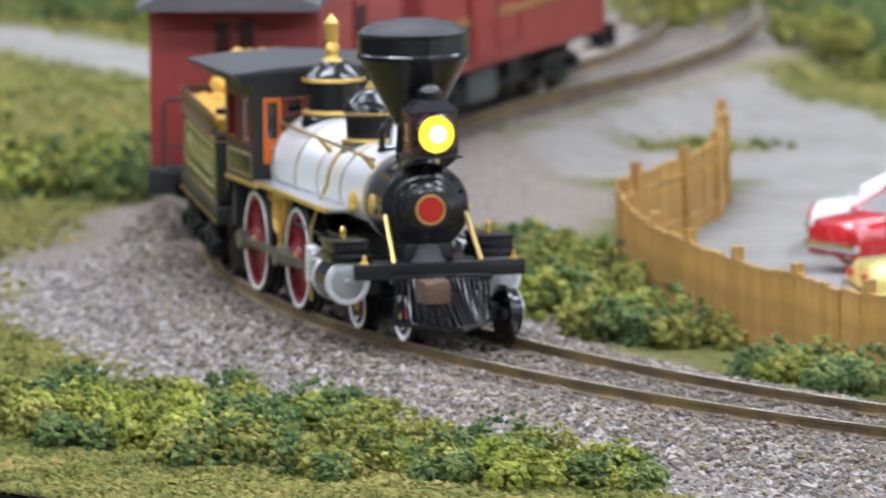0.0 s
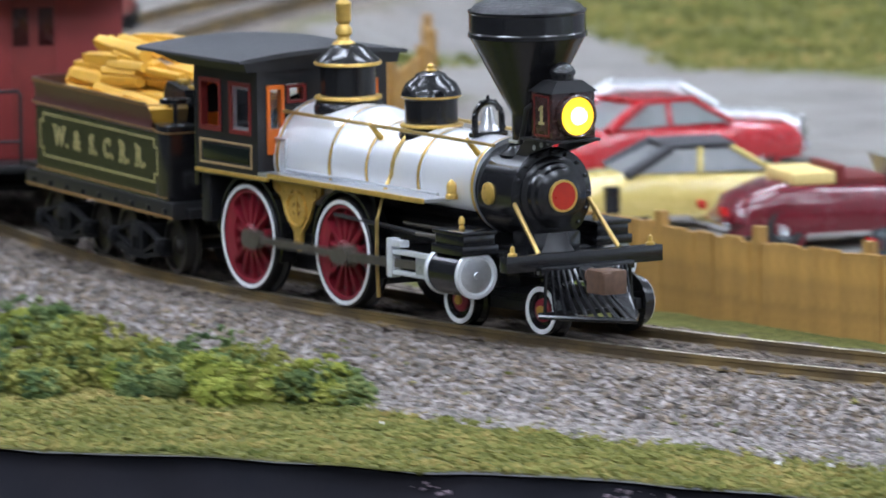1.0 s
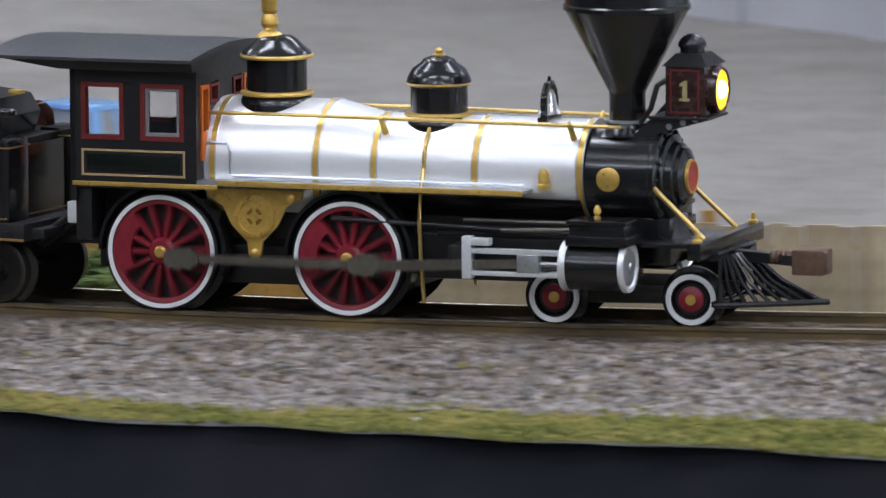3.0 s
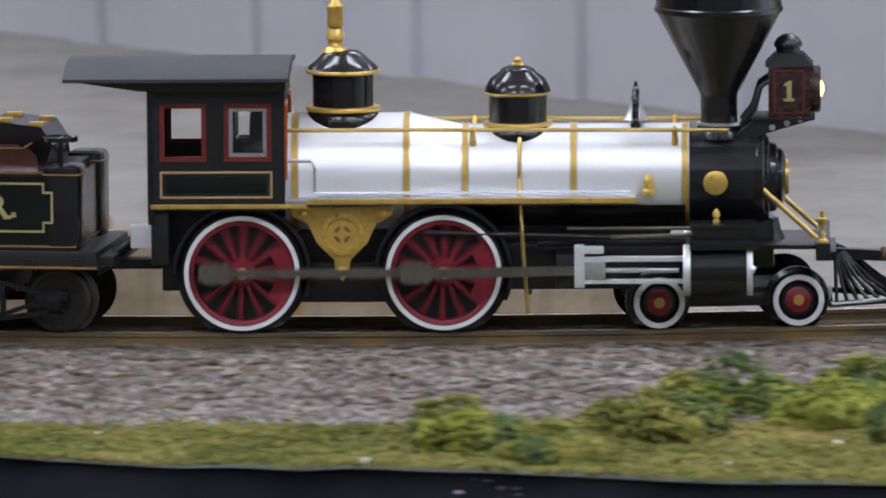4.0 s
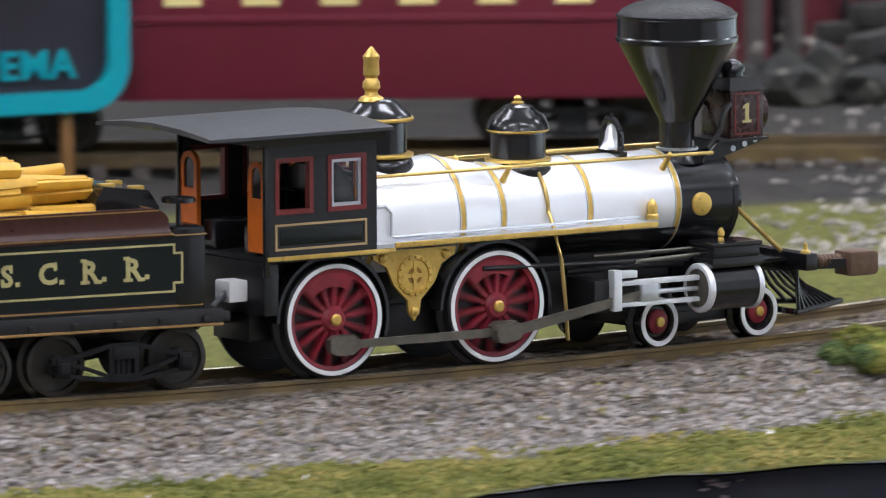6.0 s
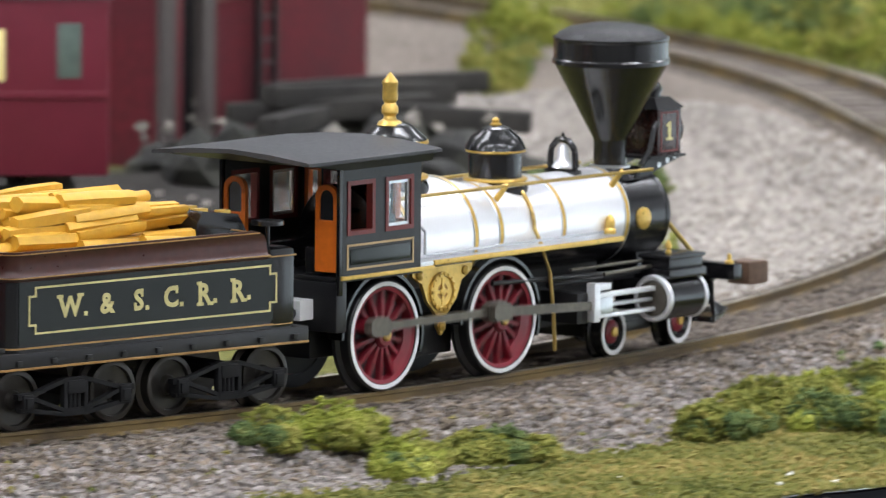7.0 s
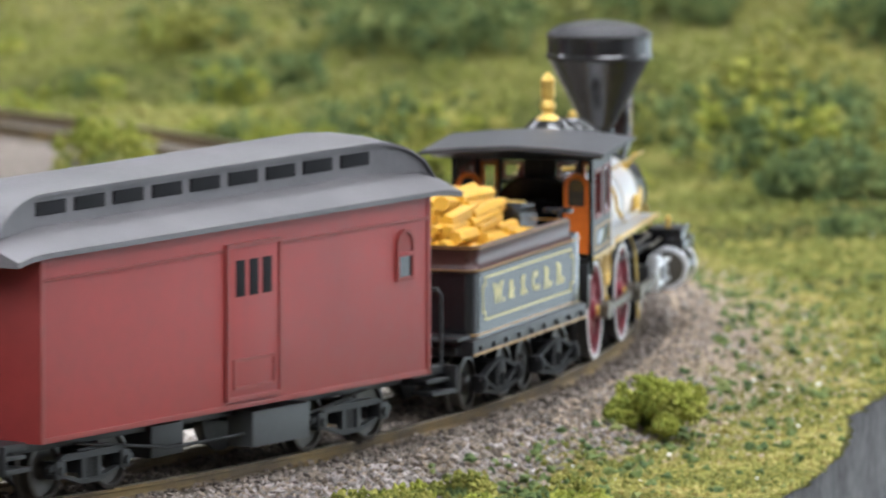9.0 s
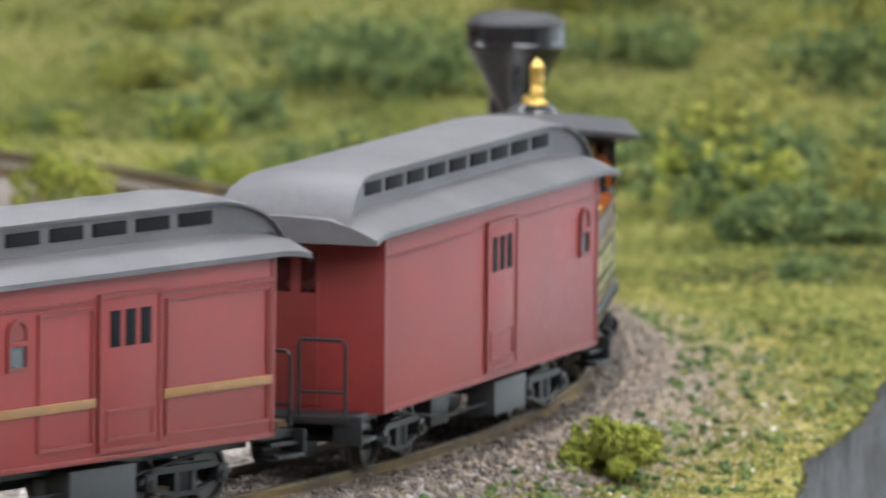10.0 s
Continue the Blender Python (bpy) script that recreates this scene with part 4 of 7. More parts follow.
def build_archbar_truck(parent, x, wb, r, wheels):
    """A truck whose wheels show behind thin arch bars."""
    hw = wb / 2
    for sd in (-1, 1):
        y = sd * 10.9
        g = Geo()
        for pts in ([(-hw - 1.8, r + 0.9), (-hw + 1.2, r + 0.95), (-2.0, r + 2.6), (2.0, r + 2.6), (hw - 1.2, r + 0.95), (hw + 1.8, r + 0.9)],
                    [(-hw - 1.8, r + 0.7), (-hw + 0.9, r + 0.5), (-2.0, r - 1.7), (2.0, r - 1.7), (hw - 0.9, r + 0.5), (hw + 1.8, r + 0.7)],
                    [(-hw - 1.2, r - 1.2), (-hw + 1.0, r - 1.3), (-2.2, r - 2.2), (2.2, r - 2.2), (hw - 1.0, r - 1.3), (hw + 1.2, r - 1.2)]):
            for (a, za), (b, zb) in zip(pts, pts[1:]):
                g.prism([(x + a, za - 0.3), (x + b, zb - 0.3), (x + b, zb + 0.3), (x + a, za + 0.3)], "y", y - 0.5, y + 0.5)
        for k in (-1.9, 1.9):
            g.box(x + k - 0.35, x + k + 0.35, y - 0.5, y + 0.5, r - 2.3, r + 2.8, 0.08)
        for k in (-0.8, 0.0, 0.8):
            g.rod((x + k, y, r - 1.6), (x + k, y, r + 0.6), 0.36, n=8)
        g.box(x - 1.7, x + 1.7, y - 0.7, y + 0.7, r + 0.6, r + 2.5, 0.2)
        part("side_frame", g, TRUCKBLACK, parent, "thin black arch-bar side frame")
        for k in (-1, 1):
            part("journal_box", Geo().box(x + k * hw - 1.0, x + k * hw + 1.0, *sorted((sd * 9.6, sd * 11.8)), r - 1.3, r + 1.1, 0.25)
                 .box(x + k * hw - 0.7, x + k * hw + 0.7, *sorted((sd * 11.7, sd * 12.1)), r - 0.9, r + 0.6, 0.12), TRUCKBLACK, parent)
            wheels.append(build_plain_wheel(parent, x + k * hw, sd, r))
    g = Geo().box(x - 1.9, x + 1.9, -10.4, 10.4, r + 0.4, r + 2.6, 0.2)
    for k in (-1, 1):
        g.rod((x + k * hw, -7, r), (x + k * hw, 7, r), 0.8)
    part("bolster", g, TRUCKBLACK, parent)


def build_tender():
    t = thing("tender", "black tender lettered in yellow and piled with yellow cordwood", "tender")
    wheels = []
    g = Geo().box(-29, 30, -11.6, 11.6, 8.9, 11.4, 0.2).box(-31, 32, -9.5, 9.5, 9.2, 10.6, 0.2)
    part("deck", g, SATIN, t, "black deck frame")
    for sd in (-1, 1):
        part("deck_line", Geo().box(-29, 30, sd * 11.6 - 0.12, sd * 11.6 + 0.12, 9.0, 9.35, 0.05), COPPER, t, "gold deck line")
        for k in range(9):
            part("rivet_block", Geo().box(-26 + 6.6 * k, -25 + 6.6 * k, *sorted((sd * 11.5, sd * 12.0)), 9.6, 10.4, 0.1), SATIN, t)
    # tank: rounded rear corners, a U round the wood space
    r = 2.2
    outl = [(27, -11.2), (27, 11.2)]
    outl += [(-27 + r - r * math.sin(radians(a)), 11.2 - r + r * math.cos(radians(a))) for a in range(0, 91, 15)]
    outl += [(-27 + r - r * math.cos(radians(a)), -11.2 + r - r * math.sin(radians(a))) for a in range(0, 91, 15)]
    part("tank", Geo().prism(outl, "z", 11.2, 21.6), BLACK, t, "gloss black water tank")
    part("base_line", Geo().ring([(x * 1.004, y * 1.012) for x, y in outl], [(x * 0.99, y * 0.98) for x, y in outl], "z", 11.9, 12.15), COPPER, t, "copper-coloured base line")

    rail_ = [(22.0 if x > 26 else x, y) for x, y in outl]       # the coaming stops short of the front

    def flare(z, k, cut=0.0):
        return [(min(x * (1 + k / 27), 22.0 - cut), y * (1 + k / 11.2), z) for x, y in rail_]
    g = Geo()
    n = len(outl)
    rings = [flare(21.5, 0.1), flare(22.2, 0.5), flare(22.5, 0.3), flare(23.2, 0.1), flare(24.3, 0.2, 0.2), flare(25.0, 0.35, 0.8), flare(25.5, 0.5, 1.7), flare(25.8, 0.5, 2.6), flare(25.8, 0.0, 2.6), flare(22.0, -0.6)]
    for q in rings:
        g.v += q
    for j in range(len(rings) - 1):
        for i in range(1, n):                     # open at the front
            a, c = j * n + i, j * n + (i + 1) % n
            g.f.append((a, c, c + n, a + n))
    part("coaming", g, MAROON, t, "flared dark maroon coaming")
    part("coaming_line", Geo().ring([(x * 1.02, y * 1.05) for x, y in rail_], [(x * 0.99, y * 0.99) for x, y in rail_], "z", 21.95, 22.15), COPPER, t, "copper-coloured line")
    part("coaming_line", Geo().ring([(x * 1.02 if x < 0 else 20.2, y * 1.05) for x, y in rail_], [(x * 1.003 if x < 0 else 20.0, y * 1.005) for x, y in rail_], "z", 25.35, 25.52), COPPER, t, "copper-coloured line")
    part("tank_floor", Geo().prism([(x * 0.96, y * 0.95) for x, y in outl], "z", 21.4, 22.4), SATIN, t)
    part("front_leg", Geo().box(22.6, 27.6, 5.5, 11.35, 11.2, 23.0, 0.9), BLACK, t, "black front tank leg")
    part("front_leg", Geo().box(22.6, 27.6, -11.35, -5.5, 11.2, 23.0, 0.9), BLACK, t, "black front tank leg")
    part("leg_line", Geo().box(22.5, 27.7, 5.4, 11.45, 21.7, 21.9, 0.05).box(22.5, 27.7, -11.45, -5.4, 21.7, 21.9, 0.05), COPPER, t)
    for sd in (-1, 1):
        y = sd * 11.2
        part("side_panel", Geo().box(-25.2, 25.4, *sorted((y - sd * 0.02, y + sd * 0.1)), 12.6, 21.4), GREENPANEL, t, "dark green side panel")

        def notch(a, b, c, d, k):
            return [(a + k, c), (b - k, c), (b - k, c + k), (b, c + k), (b, d - k), (b - k, d - k), (b - k, d), (a + k, d), (a + k, d - k), (a, d - k), (a, c + k), (a + k, c + k)]
        part("panel_line", Geo().ring(notch(-23.5, 24.0, 13.9, 20.7, 1.2), notch(-23.2, 23.7, 14.2, 20.4, 1.2), "y", y + sd * 0.08, y + sd * 0.2), LETTER, t, "yellow panel line")
        m = Matrix.Translation((0, y + sd * 0.12, 17.3)) @ Matrix.Rotation(radians(90), 4, "X")
        if sd > 0:
            m = m @ Matrix.Rotation(radians(180), 4, "Y")
        for ch, x, dot in (("W", -15.6, 1), ("&", -8.6, 0), ("S", -2.6, 1), ("C", 3.6, 1), ("R", 9.9, 1), ("R", 16.4, 1)):
            initial(ch, 4.0, Matrix.Translation((-sd * x, 0, 0)) @ m, t, dot)
    # tool box, brake wheel, rear step
    part("tool_box", Geo().prism([(13.5, 22.4), (22, 22.4), (23, 25.2), (21.4, 27.6), (14.6, 28.4), (13.4, 26.5)], "y", -5.8, 5.8), BLACK, t, "black tool box with gold hinges")
    for y in (-3.6, 3.6):
        part("hinge", Geo().box(14.8, 17.0, y - 0.7, y + 0.7, 28.1, 28.6, 0.1).box(19.4, 21.4, y - 0.7, y + 0.7, 27.5, 28.1, 0.1), GOLD, t, "gold hinge")
    part("brake_wheel", Geo().rod((24.6, -8.6, 10), (24.6, -8.6, 26.4), 0.35).lathe([(2.1, 26.3), (2.4, 26.1), (2.4, 26.7), (2.1, 26.5), (2.1, 26.3)], 28, Z_axis(24.6, -8.6, 0)).rod((22.4, -8.6, 26.4), (26.8, -8.6, 26.4), 0.25).rod((24.6, -10.8, 26.4), (24.6, -6.4, 26.4), 0.25), BLACK, t, "black brake wheel")
    part("rear_step", Geo().box(-33.5, -27, -10.5, 10.5, 11.6, 12.2, 0.15).box(-34, -29, -2, 2, 7.6, 9.4, 0.3), SATIN, t, "black rear step and coupler")
    # cordwood: split logs heaped lengthwise
    rnd = random.Random(4)
    pile = part("woodpile", Geo().prism([(-25.5, -9.8), (17.6, -9.8), (17.6, 9.8), (-25.5, 9.8)], "z", 22.0, 24.4), WOOD, t, "heap of yellow split cordwood")
    for layer in range(7):
        z = 24.0 + layer * 1.22
        half = 7.9 - layer * 0.8
        for row in range(3):
            x0 = (-25.0, -11.0, 2.8)[row] + layer * (1.0, 0.2, -0.45)[row]
            n = int(half * 2 / 1.95)
            for i in range(n + 1):
                y = -half + 2 * half * i / max(n, 1) + rnd.uniform(-0.4, 0.4)
                ln = rnd.uniform(12, 15.5) if row < 2 else rnd.uniform(11, 14)
                if layer > 4 and row == 2 or rnd.random() < 0.06 * layer:
                    continue
                rr = rnd.uniform(0.9, 1.45)
                sides = rnd.choice((5, 6, 7))
                a0 = rnd.uniform(0, 6)
                poly = [(rr * rnd.uniform(0.8, 1.15) * math.cos(a0 + math.tau * q / sides), rr * rnd.uniform(0.75, 1.1) * math.sin(a0 + math.tau * q / sides)) for q in range(sides)]
                m = Matrix.Translation((x0 + rnd.uniform(-1.3, 1.3), y, z)) @ Matrix.Rotation(rnd.uniform(-0.03, 0.03) - 0.012 * y + rnd.uniform(-0.025, 0.025) * layer, 4, "Z") @ Matrix.Rotation(rnd.uniform(-0.08, 0.1), 4, "Y")
                g = Geo()
                bend = rnd.uniform(-0.5, 0.5)
                for q, sc in ((0, 0.9), (0.5, 1.04), (1, 0.92)):
                    g.v += [tuple(m @ Vector((q * ln, u * sc + bend * math.sin(q * 3.14), w * sc))) for u, w in poly]
                for j in range(2):
                    g.f += [(j * sides + q, j * sides + (q + 1) % sides, (j + 1) * sides + (q + 1) % sides, (j + 1) * sides + q) for q in range(sides)]
                g.f += [tuple(range(sides))[::-1], tuple(range(2 * sides, 3 * sides))]
                part("log", g, WOOD, pile, smooth=50)
    build_archbar_truck(t, 15.0, 18.4, 4.4, wheels)
    build_archbar_truck(t, -14.4, 18.4, 4.4, wheels)
    return t, wheels


tender, tender_wheels = build_tender()

LEN, HALF = 108.0, 14.0      # coach body


def build_coach(label, baggage, group="coaches of the train"):
    c = thing("coach", label, "train car", group)
    wheels = []
    z0, z1 = 9.5, 37.2
    L = LEN / 2
    body = part("body", Geo().box(-L, L, -HALF, HALF, z0, z1, 0.2), CARRED, c, "red panelled coach body")
    for sd in (-1, 1):
        y = sd * HALF
        ys = lambda a, b: sorted((y + sd * a, y + sd * b))
        part("sill", Geo().box(-L, L, *ys(-0.1, 0.15), z0, z0 + 0.8, 0.08), CARDARK, body)
        part("letter_board", Geo().box(-L, L, *ys(-0.1, 0.22), 33.0, 33.5, 0.1), CARDARK, body)
        for x in (-L + 0.5, L - 0.5):
            part("corner_trim", Geo().box(x - 0.5, x + 0.5, *ys(-0.1, 0.2), z0, z1, 0.08), CARDARK, body)
        doors = [3.5] if baggage else [18.0]
        for dx in doors:
            part("side_door", Geo().box(dx - 7, dx + 7, *ys(-0.1, 0.35), 11.2, 33.6, 0.15), CARRED, body, "sliding red baggage door")
            part("door_frame", Geo().ring(rect(dx - 7.6, dx + 7.6, 10.8, 34.2), rect(dx - 6.9, dx + 6.9, 11.4, 33.5), "y", y + sd * 0.1, y + sd * 0.55), CARDARK, body)
            part("door_panel", Geo().ring(rect(dx - 5.8, dx + 5.8, 12.4, 17.0), rect(dx - 5.3, dx + 5.3, 12.9, 16.5), "y", y + sd * 0.3, y + sd * 0.55), CARDARK, body)
            for k in (-3.7, 0, 3.7):
                part("door_pane", Geo().box(dx + k - 1.25, dx + k + 1.25, *ys(0.2, 0.45), 26.2, 31.6, 0.05), OPENING, body, "narrow dark window")
        xs = [46.5] if baggage else [-9, -22, -35, -47]
        for x in xs:
            fr = [(x + u, z) for u, z in arch(2.4, 24.4, 32.2)]
            hole = [(x + u, z) for u, z in arch(1.85, 24.95, 31.7)]
            part("window_frame", Geo().ring(fr, hole, "y", y - sd * 0.1, y + sd * 0.45), CARDARK, body, "arched window frame")
            part("pane", Geo().box(x - 1.9, x + 1.9, *ys(0.02, 0.15), 24.9, 28.2), DARKGLASS, body, "dark window pane")
            part("transom", Geo().prism([(x + u, z) for u, z in arch(1.8, 28.9, 31.6)], "y", y + sd * 0.02, y + sd * 0.2), CARDARK, body)
            part("sash_bar", Geo().box(x - 1.95, x + 1.95, *ys(0, 0.5), 28.1, 28.8, 0.08), CARRED, body)
        if not baggage:
            for a, b in ((-L + 1, 9.8), (26.4, L - 1)):
                part("stripe", Geo().box(a, b, *ys(-0.05, 0.4), 17.6, 19.0, 0.1), OCHRE, body, "ochre stripe")
            for a, b in ((27.0, L - 1.4), (-4.0, 9.4)):
                part("panel_frame", Geo().ring(rect(a, b, 12, 32.4), rect(a + 0.5, b - 0.5, 12.5, 31.9), "y", y - sd * 0.05, y + sd * 0.3), CARDARK, body)
    # roof with clerestory; it curves down over the end platforms
    OV = 7.5
    half = HALF + 1.3

    g = Geo()
    cols = []
    for x in np.linspace(-L - OV, L + OV, 37):
        e = max(0, abs(x) - L) / OV
        drop = 0.8 * e ** 2
        pr = [(-half, 36.6), (-half, 37.4), (-half * 0.75, 39.1), (-half * 0.5, 40.2), (0, 40.6), (half * 0.5, 40.2), (half * 0.75, 39.1), (half, 37.4), (half, 36.6)]
        cols.append([(x, yy, zz - drop) for yy, zz in pr])
    n = len(cols[0])
    for q in cols:
        g.v += q
    for i in range(len(cols) - 1):
        for j in range(n):
            g.f.append((i * n + j, i * n + (j + 1) % n, (i + 1) * n + (j + 1) % n, (i + 1) * n + j))
    g.f += [tuple(range(n))[::-1], tuple(range((len(cols) - 1) * n, len(cols) * n))]
    roof = part("roof", g, CARROOF, c, "weathered grey roof", smooth=60)
    # clerestory
    g = Geo()
    cols = []
    cw = half * 0.52
    for x in np.linspace(-L - OV + 0.6, L + OV - 0.6, 49):
        e = max(0, abs(x) - (L - 9)) / (OV + 8.4)
        top = 46.2 - 7.4 * (1 - math.sqrt(max(0, 1 - e ** 2)))
        w = cw + e * 2.2
        base = min(39.6, top - 0.4)
        side_top = max(base, top - 1.6)
        pr = [(-w, base), (-w, side_top), (-w - 0.7, side_top), (-w - 0.7, side_top + 0.4), (-w * 0.5, top - 0.25), (0, top), (w * 0.5, top - 0.25), (w + 0.7, side_top + 0.4), (w + 0.7, side_top), (w, side_top), (w, base)]
        cols.append([(x, yy, zz) for yy, zz in pr])
    n = len(cols[0])
    for q in cols:
        g.v += q
    for i in range(len(cols) - 1):
        for j in range(n):
            g.f.append((i * n + j, i * n + (j + 1) % n, (i + 1) * n + (j + 1) % n, (i + 1) * n + j))
    g.f += [tuple(range(n))[::-1], tuple(range((len(cols) - 1) * n, len(cols) * n))]
    part("clerestory", g, CARROOF, roof, "raised grey clerestory", smooth=40)
    for sd in (-1, 1):
        for k in range(9):
            x = -42 + 10.5 * k
            part("clerestory_window", Geo().box(x - 4.0, x + 4.0, *sorted((sd * cw, sd * (cw + 0.3))), 41.7, 43.7, 0.1), OPENING, roof, "dark clerestory window")
    # ends: door, platform, railing, steps
    for ex in (-1, 1):
        xe = ex * L
        fx = lambda a, b: sorted((xe + ex * a, xe + ex * b))
        part("end_door", Geo().box(*fx(-0.1, 0.25), -3.6, 3.6, 10.5, 36.2, 0.1), CARDARK, c, "dark red end door")
        for y in (-2.0, 2.0):
            part("end_pane", Geo().box(*fx(0.2, 0.35), y - 1.2, y + 1.2, 27.6, 33.6, 0.08), ENDPANE, c)
        part("platform", Geo().box(*fx(-0.5, 9.0), -11.5, 11.5, 8.6, 9.8, 0.2), TRUCKGREY, c, "dark end platform")
        for sd in (-1, 1):
            part("railing", Geo().tube([(xe + ex * 8.4, sd * 10.8, 9.5), (xe + ex * 8.4, sd * 10.8, 20.6), (xe + ex * 8.4, sd * 10.2, 21.4), (xe + ex * 8.4, sd * 3.8, 21.4), (xe + ex * 8.4, sd * 3.4, 20.8), (xe + ex * 8.4, sd * 3.4, 9.6)], 0.3).tube([(xe + ex * 8.4, sd * 10.8, 13.5), (xe + ex * 8.4, sd * 3.4, 13.5)], 0.22), TRUCKGREY, c, "thin black platform railing")
            part("steps", Geo().box(*fx(1.5, 8.6), *sorted((sd * 9.5, sd * 13.6)), 5.8, 6.5, 0.1).box(*fx(1.5, 8.6), *sorted((sd * 9, sd * 12.5)), 7.6, 8.2, 0.1).box(*fx(8.2, 8.7), *sorted((sd * 9, sd * 13.6)), 5.6, 10, 0.1), TRUCKGREY, c, "dark platform steps")
        part("coupler", Geo().box(*fx(6, 12.5), -1.6, 1.6, 7.0, 9.2, 0.3), COUPLER, c)
    part("underframe", Geo().box(-L, L, -9, 9, 7.6, 9.6, 0.2), TRUCKGREY, c)
    for sd in (-1, 1):
        part("battery_box", Geo().box(6, 22, *sorted((sd * 8, sd * 12.6)), 3.0, 8.4, 0.3), BOXGREY, c, "grey battery box")
        part("battery_box", Geo().box(-18, -9, *sorted((sd * 4, sd * 10)), 3.6, 8.4, 0.3), TRUCKGREY, c)
        part("truss_rod", Geo().tube([(-40, sd * 11, 8.2), (-14, sd * 11, 5.0), (14, sd * 11, 5.0), (40, sd * 11, 8.2)], 0.25), TRUCKGREY, c)
    build_bogie(c, 36, 17.5, 4.6, TRUCKGREY, wheels)
    build_bogie(c, -36, 17.5, 4.6, TRUCKGREY, wheels)
    return c, wheels


coach_a, wheels_a = build_coach("red baggage coach with a dark grey clerestory roof", True)
coach_b, wheels_b = build_coach("red coach with an ochre stripe and arched windows", False)
# ---- the layout's ground: one sheet with the ballast bed, cut off at the front edge ----
EDGE = [(-180, 1250), (-150, 1150), (-118, 860), (-90, 640), (-70, 575), (-55, 566), (-44, 550), (-33, 520), (-20, 502), (-8, 515), (5, 551), (13, 540), (24, 516), (39, 534), (47, 538),
        (52, 522), (67, 497), (80, 503), (95, 540), (110, 700), (125, 950), (150, 1200), (180, 1250)]
edge_r = lambda d: float(np.interp((d + 180) % 360 - 180, [a for a, _ in EDGE], [b for _, b in EDGE]))


def wave(x, y, s):
    return noise.noise((x * s, y * s, 3.1))


WEST = np.array([line_at(-RADIUS * math.pi / 2 - u)[:2] for u in range(40, 620, 6)])


def off_line(x, y):
    """Distance to the centre line of the track, negative inside the loop."""
    dx, dy = x - CENTRE[0], y - CENTRE[1]
    if dy <= 0:
        return math.hypot(dx, dy) - RADIUS
    if dy < STRAIGHT:
        return abs(dx) - RADIUS
    if dx > 0:
        return math.hypot(dx, dy - STRAIGHT) - RADIUS
    k = np.hypot(WEST[:, 0] - x, WEST[:, 1] - y)
    i = int(k.argmin())
    return float(k[i]) * (1 if x < WEST[i, 0] else -1)


def height(x, y):
    """The ground's height in millimetres at a place."""
    dx, dy = x - CENTRE[0], y - CENTRE[1]
    r, d = math.hypot(dx, dy), (math.degrees(math.atan2(dy, dx)) + 90 + 180) % 360 - 180
    # distance to the centre line of the track
    side = off_line(x, y)
    off = abs(side)
    z = GROUND + 0.9 * wave(x, y, 0.02) + 0.5 * wave(x, y, 0.09)
    bed = -2.25
    if off < 17:
        z = bed + 0.25 * wave(x, y, 0.5)
    elif off < 34:
        k = (off - 17) / 17
        z = bed + (z - bed) * k * k * (3 - 2 * k) + 0.5 * wave(x, y, 0.3)
    if side > 60 and abs(d) > 60:
        k = min(1, (off - 60) / 260)
        z += (k * k * 60) * (0.75 + 0.5 * wave(x, y, 0.006))
    return z


def zone(x, y):
    """How much grass, gravel and paved lot there is at a place."""
    dx, dy = x - CENTRE[0], y - CENTRE[1]
    r, d = math.hypot(dx, dy), (math.degrees(math.atan2(dy, dx)) + 90 + 180) % 360 - 180
    off = off_line(x, y)
    j = 8 * wave(x, y, 0.03) + 4 * wave(x, y, 0.12)
    gravel = float(np.clip((float(np.interp(d, (30, 60), (46, 32))) + j - off) / 10, 0, 1)) if off > 0 else float(np.clip((float(np.interp(d, (-104, -96, -60, -40, 40, 75), (26, 60, 44, 26, 30, 70))) + j - abs(off)) / 10, 0, 1))
    lot = 0.0
    if off < -60 or (y > 560 and off < -20):
        inside = float(np.clip((-64 - off + 0.5 * j) / 8, 0, 1)) if y < 560 else 1.0
        lot = inside * float(np.clip((126 + 3 * j - x) / 16, 0, 1)) * float(np.clip((float(np.interp(x, (-420, -387, -345, -312, -270, -100), (760, 735, 695, 615, 590, 600))) + j - y) / 14, 0, 1))
        lot *= 1 - float(np.clip((18 + 2 * j - math.hypot(x + 364, y - 620)) / 14, 0, 1))
    if x < -380 and off > 20:
        lot = max(lot, float(np.clip((26 + 0.6 * j - abs(y - float(np.interp(x, (-560, -500, -440), (830, 770, 730))))) / 8, 0, 1)))
    if -10 < d < 26:
        lot = max(lot, float(np.clip((r - 318 + j) / 14, 0, 1) * np.clip((RADIUS - 24 - r + 0.3 * j) / 8, 0, 1) * np.clip((d + 9) / 3, 0, 1) * np.clip((21 - d + 0.2 * j) / 3, 0, 1)))
    road = float(np.clip((96 + j - abs(y - 428 + 0.1 * (x - 250))) / 14, 0, 1)) * float(np.clip((x - 90) / 30, 0, 1)) if off < -30 else 0.0
    return gravel, lot, road


